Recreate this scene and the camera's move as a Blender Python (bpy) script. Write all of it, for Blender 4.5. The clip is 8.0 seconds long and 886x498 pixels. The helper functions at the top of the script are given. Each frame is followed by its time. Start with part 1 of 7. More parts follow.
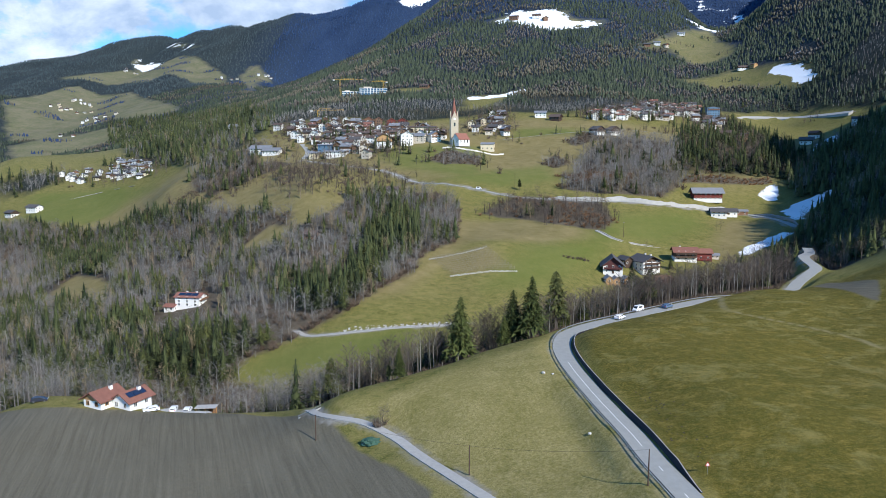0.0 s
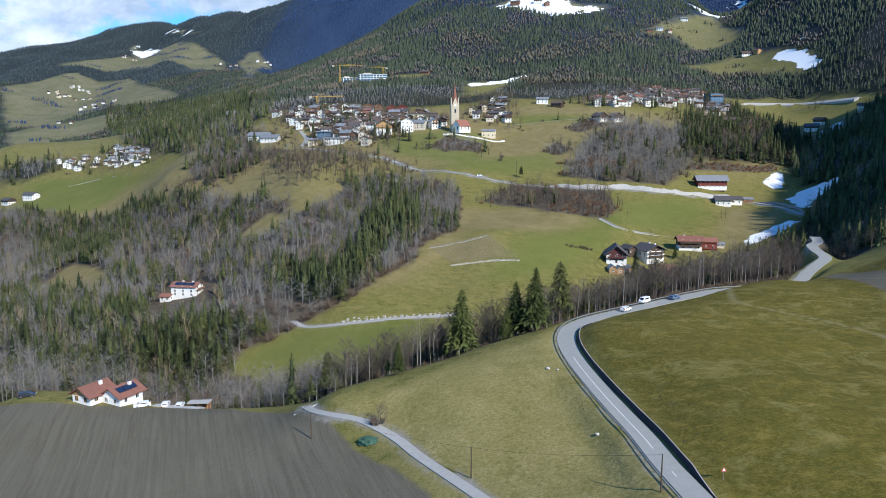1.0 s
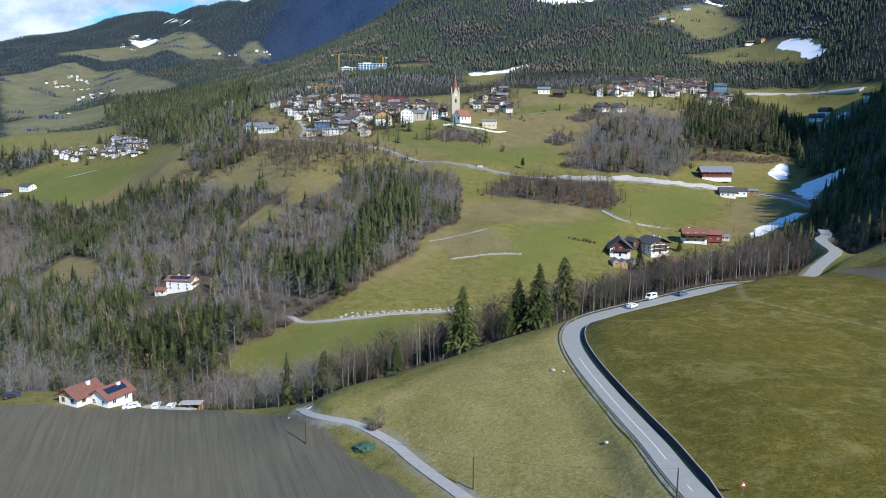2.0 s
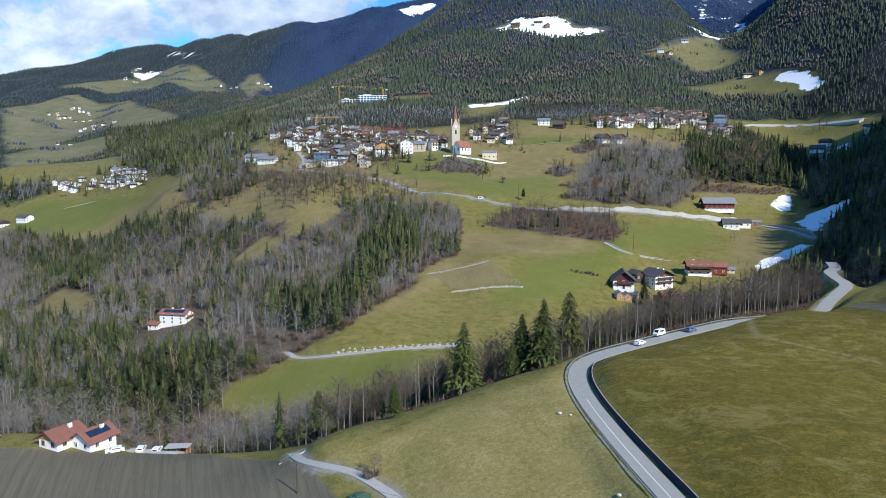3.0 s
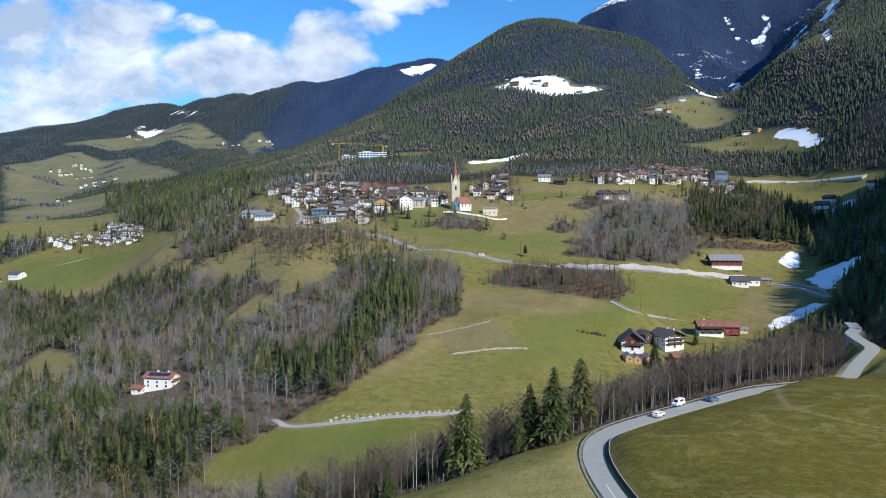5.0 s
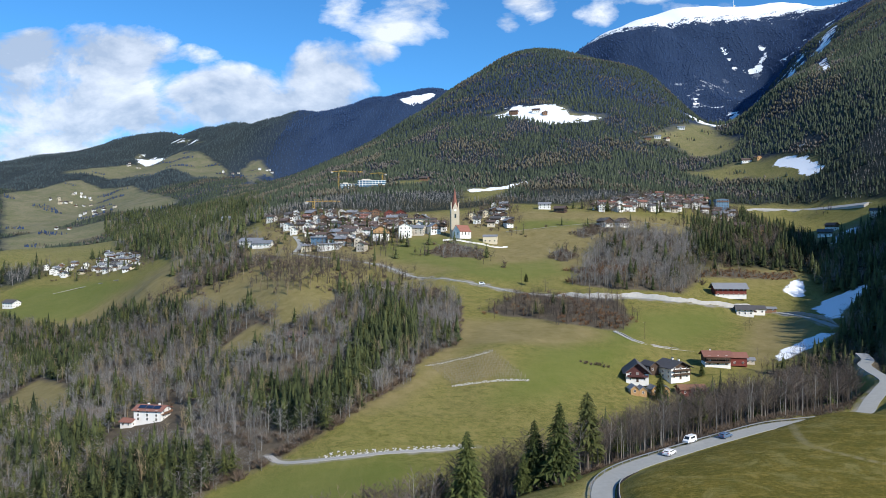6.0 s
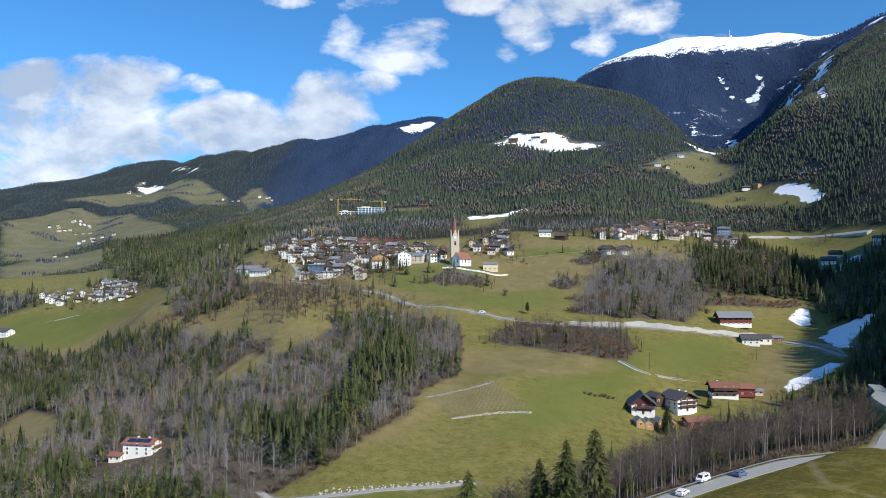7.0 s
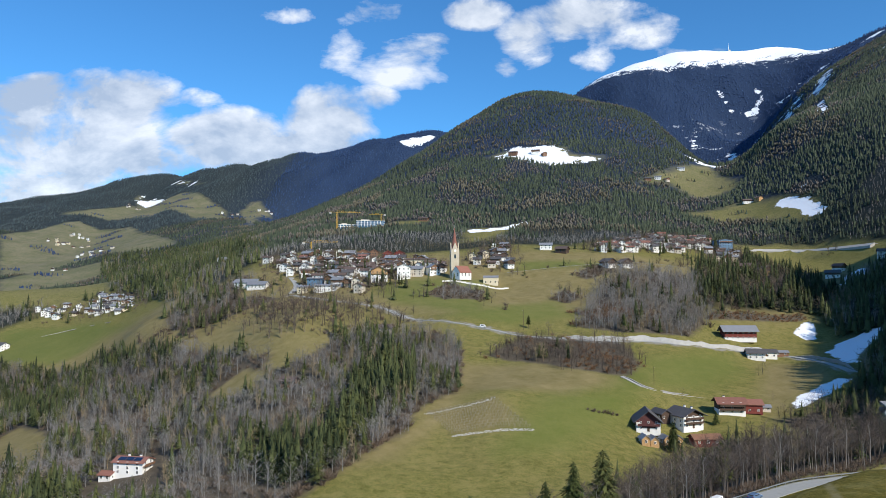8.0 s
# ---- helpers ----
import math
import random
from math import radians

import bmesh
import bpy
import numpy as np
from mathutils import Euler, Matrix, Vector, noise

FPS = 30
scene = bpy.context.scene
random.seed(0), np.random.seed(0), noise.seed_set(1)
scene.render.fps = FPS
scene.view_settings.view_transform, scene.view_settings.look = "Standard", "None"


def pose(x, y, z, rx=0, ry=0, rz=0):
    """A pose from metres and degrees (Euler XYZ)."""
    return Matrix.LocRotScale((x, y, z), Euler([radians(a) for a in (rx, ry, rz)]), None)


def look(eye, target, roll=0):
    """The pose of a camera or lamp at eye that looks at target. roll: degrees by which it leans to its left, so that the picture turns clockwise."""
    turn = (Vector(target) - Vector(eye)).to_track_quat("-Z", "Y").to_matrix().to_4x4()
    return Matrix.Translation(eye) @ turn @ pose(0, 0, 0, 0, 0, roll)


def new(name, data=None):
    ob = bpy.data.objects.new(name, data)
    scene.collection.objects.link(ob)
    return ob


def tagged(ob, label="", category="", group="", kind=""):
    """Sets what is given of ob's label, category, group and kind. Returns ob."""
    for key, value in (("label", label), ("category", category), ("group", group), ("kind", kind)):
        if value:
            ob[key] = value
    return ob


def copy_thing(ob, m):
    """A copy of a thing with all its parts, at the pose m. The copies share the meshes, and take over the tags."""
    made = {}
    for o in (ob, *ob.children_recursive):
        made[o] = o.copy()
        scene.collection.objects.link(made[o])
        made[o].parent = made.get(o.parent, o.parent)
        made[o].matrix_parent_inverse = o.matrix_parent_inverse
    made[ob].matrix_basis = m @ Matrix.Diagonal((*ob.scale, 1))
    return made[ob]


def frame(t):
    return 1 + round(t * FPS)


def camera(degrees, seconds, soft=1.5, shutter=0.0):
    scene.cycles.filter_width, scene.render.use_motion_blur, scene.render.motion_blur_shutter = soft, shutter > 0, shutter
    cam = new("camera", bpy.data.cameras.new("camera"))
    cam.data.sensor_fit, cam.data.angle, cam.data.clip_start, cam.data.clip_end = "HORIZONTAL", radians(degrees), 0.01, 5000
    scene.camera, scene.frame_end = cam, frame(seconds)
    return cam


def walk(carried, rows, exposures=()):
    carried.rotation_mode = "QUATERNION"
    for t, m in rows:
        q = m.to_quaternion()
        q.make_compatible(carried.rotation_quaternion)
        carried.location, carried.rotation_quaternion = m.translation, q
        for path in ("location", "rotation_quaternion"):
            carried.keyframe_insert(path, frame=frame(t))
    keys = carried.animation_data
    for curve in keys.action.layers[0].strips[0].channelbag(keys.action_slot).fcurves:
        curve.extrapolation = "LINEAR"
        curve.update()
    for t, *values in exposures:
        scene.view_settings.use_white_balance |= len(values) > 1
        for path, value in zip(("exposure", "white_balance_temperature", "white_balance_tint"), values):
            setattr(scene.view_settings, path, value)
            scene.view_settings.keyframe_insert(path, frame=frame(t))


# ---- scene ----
cam = camera(64.065, 8.0, soft=0.1)
PATH = [
    (0, pose(-0.000, 0.000, 60.000, 82.575, 0, -0.015)),
    (0.5, pose(-0.002, 3.614, 59.982, 82.330, 0, 0.002)),
    (1, pose(-0.015, 7.073, 59.886, 81.550, 0, 0.025)),
    (1.2, pose(-0.040, 8.508, 59.873, 81.035, 0, 0.043)),
    (1.75, pose(-0.053, 12.612, 60.016, 80.550, 0, 0.045)),
    (2.3, pose(-0.067, 16.717, 60.158, 81.442, 0, 0.048)),
    (2.5, pose(-0.091, 18.214, 60.158, 81.991, 0, 0.039)),
    (3, pose(-0.150, 21.982, 60.077, 83.254, 0, 0.032)),
    (3.5, pose(-0.167, 25.791, 60.024, 84.381, 0, 0.027)),
    (4, pose(-0.207, 29.519, 60.014, 85.497, 0, 0.015)),
    (4.5, pose(-0.246, 33.233, 59.989, 86.622, 0, 0.005)),
    (4.7, pose(-0.242, 34.727, 59.989, 87.092, 0, 0.021)),
    (5.3, pose(-0.217, 39.385, 59.977, 88.459, 0, 0.000)),
    (6, pose(-0.188, 44.820, 59.964, 90.053, 0, -0.023)),
    (6.5, pose(-0.185, 48.702, 60.015, 91.181, 0, -0.037)),
    (7, pose(-0.213, 52.514, 60.016, 92.302, 0, -0.047)),
    (7.4, pose(-0.221, 55.537, 59.969, 93.190, 0, -0.055)),
    (7.5, pose(-0.223, 56.293, 59.957, 93.367, 0, -0.058)),
    (8, pose(-0.293, 60.000, 59.925, 93.400, 0, -0.075)),
]
walk(cam, PATH, [(0, 0.24, 5980, 10), (4.5, 0.20, 6120, 10), (8, 0.10, 6360, 10)])

# ---- light ----
SUN = Vector((0.62, -0.78, 0.0)).normalized() * math.cos(radians(35)) + Vector((0, 0, math.sin(radians(35))))
sun = new("sun", bpy.data.lights.new("sun", "SUN"))
sun.data.energy, sun.data.angle, sun.data.color = 4.8, radians(0.53), (1.0, 0.925, 0.80)
sun.matrix_world = look(SUN * 300, (0, 0, 0))


class Nodes:
    """Short notation for node trees."""

    def __init__(self, tree):
        self.tree = tree
        tree.nodes.clear()

    def add(self, kind, **inputs):
        node = self.tree.nodes.new(kind)
        for key, value in inputs.items():
            self.put(node, key, value)
        return node

    def put(self, node, key, value):
        socket = node.inputs[int(key[1:])] if key[0] == "i" and key[1:].isdigit() else node.inputs[key.replace("_", " ")]
        if isinstance(value, bpy.types.NodeSocket):
            self.tree.links.new(value, socket)
        else:
            socket.default_value = value

    def math(self, op, a, b=0.0, clamp=False):
        node = self.add("ShaderNodeMath", i0=a, i1=b)
        node.operation, node.use_clamp = op, clamp
        return node.outputs[0]

    def mix(self, fac, a, b, blend="MIX"):
        node = self.tree.nodes.new("ShaderNodeMix")
        node.data_type, node.blend_type = "RGBA", blend
        for index, value in ((0, fac), (6, a), (7, b)):
            if isinstance(value, bpy.types.NodeSocket):
                self.tree.links.new(value, node.inputs[index])
            else:
                node.inputs[index].default_value = (*value, 1) if index > 0 and len(value) == 3 else value
        return node.outputs[2]

    def noise(self, vector, scale, detail=4.0, rough=0.6, distort=0.0):
        node = self.add("ShaderNodeTexNoise", Vector=vector, Scale=scale, Detail=detail, Roughness=rough, Distortion=distort)
        return node.outputs[0]

    def ramp(self, value, low, high):
        node = self.add("ShaderNodeMapRange", Value=value)
        node.inputs[1].default_value, node.inputs[2].default_value = low, high
        return node.outputs[0]

    def attribute(self, name):
        node = self.tree.nodes.new("ShaderNodeAttribute")
        node.attribute_name = name
        return node.outputs["Fac"]


world = bpy.data.worlds.new("sky")
scene.world = world
world.use_nodes = True
n = Nodes(world.node_tree)
sky = n.add("ShaderNodeTexSky")
sky.sky_type, sky.sun_disc = "NISHITA", False
sky.sun_elevation, sky.sun_rotation = radians(35), math.atan2(SUN.x, SUN.y)
sky.altitude, sky.air_density, sky.dust_density, sky.ozone_density = 1000, 1.0, 0.3, 2.0
way = n.add("ShaderNodeTexCoord").outputs["Generated"]
split = n.add("ShaderNodeSeparateXYZ", i0=way)
# cloud heaps are ellipses placed to fit the camera's view: (sideways, up) of the sky ahead, half width, half height
ahead = n.math("MAXIMUM", split.outputs[1], 0.08)
side, up = n.math("DIVIDE", split.outputs[0], ahead), n.math("DIVIDE", split.outputs[2], ahead)
CLOUDS = [(-0.578, 0.272, 0.06, 0.03, 1.35), (-0.474, 0.26, 0.092, 0.042, 1.35), (-0.546, 0.2, 0.136, 0.056, 1.49), (-0.311, 0.217, 0.076, 0.04, 1.55), (-0.243, 0.197, 0.08, 0.032, 1.35), (-0.159, 0.24, 0.058, 0.042, 1.42), (-0.179, 0.202, 0.076, 0.034, 1.35), (-0.578, 0.144, 0.104, 0.044, 1.35), (-0.411, 0.181, 0.096, 0.024, 1.22), (-0.347, 0.274, 0.044, 0.018, 0.55), (-0.051, 0.331, 0.07, 0.037, 0.95), (-0.135, 0.349, 0.044, 0.036, 0.55), (-0.227, 0.4, 0.068, 0.02, 0.5), (-0.107, 0.397, 0.072, 0.027, 0.55), (0.053, 0.402, 0.052, 0.024, 0.5), (0.125, 0.357, 0.042, 0.046, 0.65), (0.093, 0.319, 0.026, 0.022, 0.5), (0.244, 0.386, 0.108, 0.042, 0.9), (0.22, 0.335, 0.036, 0.024, 0.6), (0.332, 0.334, 0.05, 0.019, 0.45), (0.403, 0.344, 0.026, 0.014, 0.45), (-0.093, 0.274, 0.036, 0.024, 0.45), (0.42, 0.45, 0.08, 0.03, 0.5)]
body = None
for cx, cy, hw, hh, thick in CLOUDS:
    a = n.math("POWER", n.math("DIVIDE", n.math("SUBTRACT", side, cx), hw), 2.0)
    b = n.math("POWER", n.math("DIVIDE", n.math("SUBTRACT", up, cy), hh), 2.0)
    one = n.math("SUBTRACT", thick, n.math("ADD", a, b))
    body = one if body is None else n.math("MAXIMUM", body, one)
body = n.math("MAXIMUM", body, -1.6)
plane = n.add("ShaderNodeCombineXYZ", X=side, Y=n.math("MULTIPLY", up, 1.6), Z=0.3).outputs[0]
puffs = n.noise(plane, 7.0, 9.0, 0.58, 0.2)
fluff = n.math("ADD", n.math("MULTIPLY", body, 0.60), n.math("MULTIPLY", n.math("SUBTRACT", puffs, 0.5), 3.6))
cover = n.ramp(fluff, 0.0, 0.55)
behind = n.ramp(split.outputs[1], 0.08, 0.2)
rest = n.ramp(n.noise(way, 3.0, 8.0, 0.6), 0.55, 0.75)
cover = n.math("ADD", n.math("MULTIPLY", cover, behind), n.math("MULTIPLY", rest, n.math("SUBTRACT", 1.0, behind)), True)
# heaps are bright towards the sun and above, grey below and behind
lit = n.noise(n.add("ShaderNodeVectorMath", i0=plane, i1=(0.016, 0.032, 0.0)).outputs[0], 7.0, 9.0, 0.58, 0.2)
broad = n.noise(plane, 3.0, 3.0, 0.5)
shade = n.math("ADD", n.math("MULTIPLY", n.math("SUBTRACT", puffs, lit), 2.2), n.math("MULTIPLY", n.math("SUBTRACT", broad, 0.5), 1.6))
white = n.mix(n.ramp(shade, -0.24, 0.40), (3.7, 4.4, 5.5), (7.7, 8.0, 8.4))
blue = n.mix(1.0, sky.outputs[0], (0.43, 0.94, 1.29), "MULTIPLY")
above = n.mix(n.math("MULTIPLY", cover, 0.90), blue, white)
back = n.add("ShaderNodeBackground", Color=above, Strength=0.12)
n.add("ShaderNodeOutputWorld", Surface=back.outputs[0])


# ---- materials ----
def material(name, rough=0.9):
    m = bpy.data.materials.new(name)
    m.use_nodes = True
    n = Nodes(m.node_tree)
    shader = n.add("ShaderNodeBsdfPrincipled", Roughness=rough)
    n.add("ShaderNodeOutputMaterial", Surface=shader.outputs[0])
    return m, n, shader


def place(n):
    return n.add("ShaderNodeNewGeometry").outputs["Position"]


def bump(n, shader, height, distance, strength=0.6):
    n.put(shader, "Normal", n.add("ShaderNodeBump", Height=height, Distance=distance, Strength=strength).outputs[0])


def plain(name, colour, rough=0.8, spread=0.25, grain=1.5, metal=0.0, depth=0.01):
    """A painted, stony or wooden surface with stains at two scales."""
    m, n, shader = material(name, rough)
    where = place(n)
    big, fine = n.noise(where, grain * 0.35, 3.0), n.noise(where, grain * 4.0, 4.0)
    pick = n.add("ShaderNodeObjectInfo").outputs["Random"]
    tone = n.math("ADD", n.math("MULTIPLY", big, 0.6), n.math("ADD", n.math("MULTIPLY", fine, 0.3), n.math("MULTIPLY", pick, 0.25)))
    dark, light = [c * (1 - spread) for c in colour], [min(1, c * (1 + spread)) for c in colour]
    n.put(shader, "Base_Color", n.mix(n.ramp(tone, 0.3, 0.85), dark, light))
    n.put(shader, "Metallic", metal)
    bump(n, shader, fine, depth)
    return m


def ground_material():
    m, n, shader = material("land", 0.95)
    where = place(n)
    edge = n.math("MULTIPLY", n.math("SUBTRACT", n.noise(where, 0.12, 5.0, 0.7), 0.5), 9.0)
    wide = n.math("MULTIPLY", n.math("SUBTRACT", n.noise(where, 0.02, 5.0, 0.7), 0.5), 60.0)

    def inside(name, rag, soft=0.8):
        return n.ramp(n.math("ADD", n.attribute(name), rag), -soft, soft)

    big, mid, fine = n.noise(where, 0.018, 5.0, 0.65), n.noise(where, 0.11, 6.0, 0.7), n.noise(where, 1.1, 5.0, 0.7)
    flat = n.add("ShaderNodeMapping", Vector=where, Rotation=(0, 0, 0.5), Scale=(0.5, 0.06, 1.0)).outputs[0]
    mown = n.noise(flat, 1.0, 4.0, 0.6)
    tone = n.math("ADD", n.math("MULTIPLY", big, 0.45), n.math("ADD", n.math("MULTIPLY", mid, 0.4), n.math("MULTIPLY", mown, 0.25)))
    grass = n.mix(n.ramp(tone, 0.42, 0.68), (0.165, 0.174, 0.050), (0.270, 0.250, 0.105))
    grass = n.mix(n.math("MULTIPLY", n.ramp(fine, 0.42, 0.66), 0.7), grass, (0.085, 0.093, 0.022))
    field = n.mix(n.ramp(tone, 0.42, 0.68), (0.066, 0.072, 0.010), (0.134, 0.122, 0.027))
    grass = n.mix(inside("field", 0.0, 2.0), grass, field)
    tuft = n.noise(where, 1.2, 5.0, 0.75, 0.4)
    speck = n.noise(where, 3.4, 3.0, 0.75, 0.3)
    grass = n.mix(n.math("MULTIPLY", n.ramp(tuft, 0.48, 0.57), 0.72), grass, (0.225, 0.195, 0.075))
    grass = n.mix(n.math("MULTIPLY", n.ramp(speck, 0.50, 0.58), 0.78), grass, (0.058, 0.064, 0.014))
    mottle = n.noise(n.add("ShaderNodeMapping", Vector=where, Scale=(0.22, 0.30, 0.3)).outputs[0], 1.0, 8.0, 0.8, 0.3)
    grass = n.mix(n.math("MULTIPLY", n.ramp(mottle, 0.51, 0.60), 0.7), grass, (0.070, 0.082, 0.018))
    grass = n.mix(n.math("MULTIPLY", n.ramp(mottle, 0.47, 0.38), 0.65), grass, (0.255, 0.215, 0.095))
    straw = n.ramp(n.math("ADD", n.math("MULTIPLY", mid, 0.7), n.math("MULTIPLY", fine, 0.4)), 0.62, 0.82)
    grass = n.mix(n.math("MULTIPLY", straw, 0.7), grass, (0.230, 0.195, 0.095))
    grass = n.mix(1.0, grass, (1.04, 0.98, 0.83), "MULTIPLY")
    bank = n.mix(n.ramp(n.math("ADD", n.math("MULTIPLY", tuft, 0.7), n.math("MULTIPLY", mid, 0.4)), 0.42, 0.72), (0.180, 0.156, 0.040), (0.450, 0.365, 0.165))
    bank = n.mix(n.math("MULTIPLY", n.ramp(speck, 0.50, 0.60), 0.55), bank, (0.120, 0.112, 0.034))
    grass = n.mix(n.math("MULTIPLY", inside("bank", edge, 3.0), 0.9), grass, bank)
    grass = n.mix(n.math("MULTIPLY", inside("field", 0.0, 2.0), 0.85), grass, n.mix(1.0, grass, (0.82, 0.74, 0.36), "MULTIPLY"))
    spread = n.ramp(n.noise(where, 0.10, 5.0, 0.75, 0.6), 0.52, 0.64)
    grass = n.mix(n.math("MULTIPLY", spread, 0.55), grass, (0.235, 0.200, 0.070))
    grain = n.noise(where, 6.0, 3.0, 0.8, 0.2)
    grass = n.mix(n.math("MULTIPLY", n.ramp(grain, 0.52, 0.64), 0.55), grass, (0.280, 0.250, 0.072))
    grass = n.mix(n.math("MULTIPLY", n.ramp(grain, 0.47, 0.36), 0.60), grass, (0.045, 0.052, 0.012))
    dry = n.mix(n.ramp(n.math("ADD", mid, n.math("MULTIPLY", fine, 0.3)), 0.45, 0.85), (0.17, 0.135, 0.055), (0.27, 0.215, 0.105))
    grass = n.mix(n.math("MULTIPLY", inside("dry", wide, 25.0), 0.75), grass, dry)
    grass = n.mix(n.math("MULTIPLY", inside("trace", n.math("MULTIPLY", edge, 0.15), 0.5), 0.6), grass, (0.235, 0.205, 0.110))
    # grass greyed with distance: haze is put into the far meadows' colour
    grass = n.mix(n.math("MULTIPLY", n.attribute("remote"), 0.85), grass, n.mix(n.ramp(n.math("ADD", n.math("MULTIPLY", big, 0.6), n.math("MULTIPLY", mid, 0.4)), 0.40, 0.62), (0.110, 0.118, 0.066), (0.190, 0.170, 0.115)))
    lush = n.mix(n.ramp(n.math("ADD", n.math("MULTIPLY", tone, 0.6), n.math("MULTIPLY", mottle, 0.4)), 0.42, 0.66), (0.096, 0.126, 0.023), (0.160, 0.166, 0.046))
    colour = n.mix(n.math("MULTIPLY", inside("lush", edge, 9.0), 0.75), grass, lush)
    litter = n.mix(n.ramp(n.math("ADD", n.math("MULTIPLY", mid, 0.6), n.math("MULTIPLY", fine, 0.5)), 0.4, 0.75), (0.056, 0.047, 0.035), (0.160, 0.130, 0.092))
    colour = n.mix(inside("wood", edge, 2.5), colour, litter)
    # forest floor near black: shade between the dense trees is put into it
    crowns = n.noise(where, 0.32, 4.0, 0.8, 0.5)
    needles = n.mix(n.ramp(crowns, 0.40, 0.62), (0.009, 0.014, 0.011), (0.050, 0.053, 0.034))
    # far off, haze and cloud shade are put in as blue or grey-green
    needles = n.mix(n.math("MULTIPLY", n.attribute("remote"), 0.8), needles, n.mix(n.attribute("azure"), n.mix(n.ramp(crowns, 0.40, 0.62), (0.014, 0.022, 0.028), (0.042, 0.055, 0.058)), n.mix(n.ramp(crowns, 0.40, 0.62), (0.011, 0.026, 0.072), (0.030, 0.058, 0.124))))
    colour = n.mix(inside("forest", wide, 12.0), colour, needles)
    furrow = n.add("ShaderNodeMapping", Vector=where, Rotation=(0, 0, -0.35)).outputs[0]
    furrow = n.add("ShaderNodeMapping", Vector=furrow, Scale=(1.15, 0.03, 0.0)).outputs[0]
    rows = n.noise(furrow, 1.0, 4.0, 0.7, 0.3)
    clod = n.noise(where, 3.0, 5.0, 0.75)
    soil = n.mix(n.ramp(n.math("ADD", n.math("MULTIPLY", rows, 0.46), n.math("ADD", n.math("MULTIPLY", clod, 0.42), n.math("MULTIPLY", big, 0.22))), 0.35, 0.85), (0.078, 0.069, 0.047), (0.225, 0.203, 0.148))
    ploughed = inside("ploughed", n.math("MULTIPLY", edge, 0.25), 0.6)
    colour = n.mix(ploughed, colour, soil)
    bare = n.mix(fine, (0.20, 0.185, 0.16), (0.34, 0.32, 0.29))
    colour = n.mix(inside("verge", n.math("MULTIPLY", edge, 0.35), 0.7), colour, n.mix(n.ramp(mid, 0.4, 0.62), colour, bare))
    thaw = inside("snow", n.math("ADD", n.math("MULTIPLY", n.math("MULTIPLY", wide, n.math("ADD", 0.3, n.math("MULTIPLY", n.attribute("remote"), 1.6))), 1.0), n.math("MULTIPLY", edge, 0.8)), 0.7)
    colour = n.mix(thaw, colour, n.mix(fine, (0.78, 0.81, 0.86), (0.86, 0.88, 0.91)))
    drift = n.math("MULTIPLY", n.ramp(n.noise(where, 0.011, 6.0, 0.72), 0.600, 0.618), n.attribute("snowy"))
    colour = n.mix(n.math("MULTIPLY", drift, 0.85), colour, (0.80, 0.83, 0.88))
    far = n.ramp(n.math("ADD", n.attribute("alpine"), n.math("ADD", n.math("MULTIPLY", wide, 2.4), n.math("MULTIPLY", edge, 6.0))), -5.0, 5.0)
    colour = n.mix(far, colour, (0.84, 0.86, 0.9))
    n.put(shader, "Base_Color", colour)
    n.put(shader, "Specular_IOR_Level", 0.15)
    height = n.math("ADD", n.math("MULTIPLY", fine, 0.6), n.math("MULTIPLY", n.math("MULTIPLY", rows, ploughed), 0.12))
    bump(n, shader, n.math("ADD", height, mid), 0.35, 0.8)
    return m


def leafy(name, dark, light, rough=0.85):
    """Needles and twigs: a tone for each tree, another for each spray."""
    m, n, shader = material(name, rough)
    tone = n.math("ADD", n.math("MULTIPLY", n.attribute("tint"), 0.52), n.math("MULTIPLY", n.add("ShaderNodeNewGeometry").outputs["Random Per Island"], 0.48))
    tone = n.math("ADD", n.math("MULTIPLY", tone, 0.8), n.math("MULTIPLY", n.add("ShaderNodeObjectInfo").outputs["Random"], 0.2))
    n.put(shader, "Base_Color", n.mix(n.ramp(tone, 0.22, 0.76), dark, light))
    n.put(shader, "Specular_IOR_Level", 0.2)
    return m


LAND = ground_material()
# mountain spruces: dark end lifted and greyed, haze put into the colour
FOREST = leafy("mountain_needles", (0.018, 0.027, 0.022), (0.078, 0.096, 0.058))
NEEDLES = leafy("needles", (0.011, 0.019, 0.008), (0.092, 0.106, 0.040))
# far spruces: haze and cloud shade are put into both needle colours
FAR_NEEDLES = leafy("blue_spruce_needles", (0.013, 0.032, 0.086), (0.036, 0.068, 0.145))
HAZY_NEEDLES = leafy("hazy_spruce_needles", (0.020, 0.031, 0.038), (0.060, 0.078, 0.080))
SPRUCE_GREEN = leafy("spruce_needles", (0.016, 0.026, 0.008), (0.105, 0.122, 0.034))
PINE = leafy("pine_needles", (0.020, 0.029, 0.010), (0.104, 0.112, 0.036))
TWIGS = leafy("twigs", (0.066, 0.062, 0.058), (0.305, 0.288, 0.268))
FAR_TWIGS = leafy("mountain_twigs", (0.055, 0.050, 0.044), (0.150, 0.132, 0.112))
FAR_LARCH = leafy("mountain_larch_twigs", (0.072, 0.066, 0.047), (0.155, 0.136, 0.095))
LARCH = leafy("larch_twigs", (0.150, 0.115, 0.065), (0.270, 0.215, 0.135))
BROWN_TWIGS = leafy("brown_twigs", (0.044, 0.036, 0.030), (0.180, 0.143, 0.116))
BUSH = leafy("bush_twigs", (0.078, 0.058, 0.044), (0.195, 0.145, 0.105))
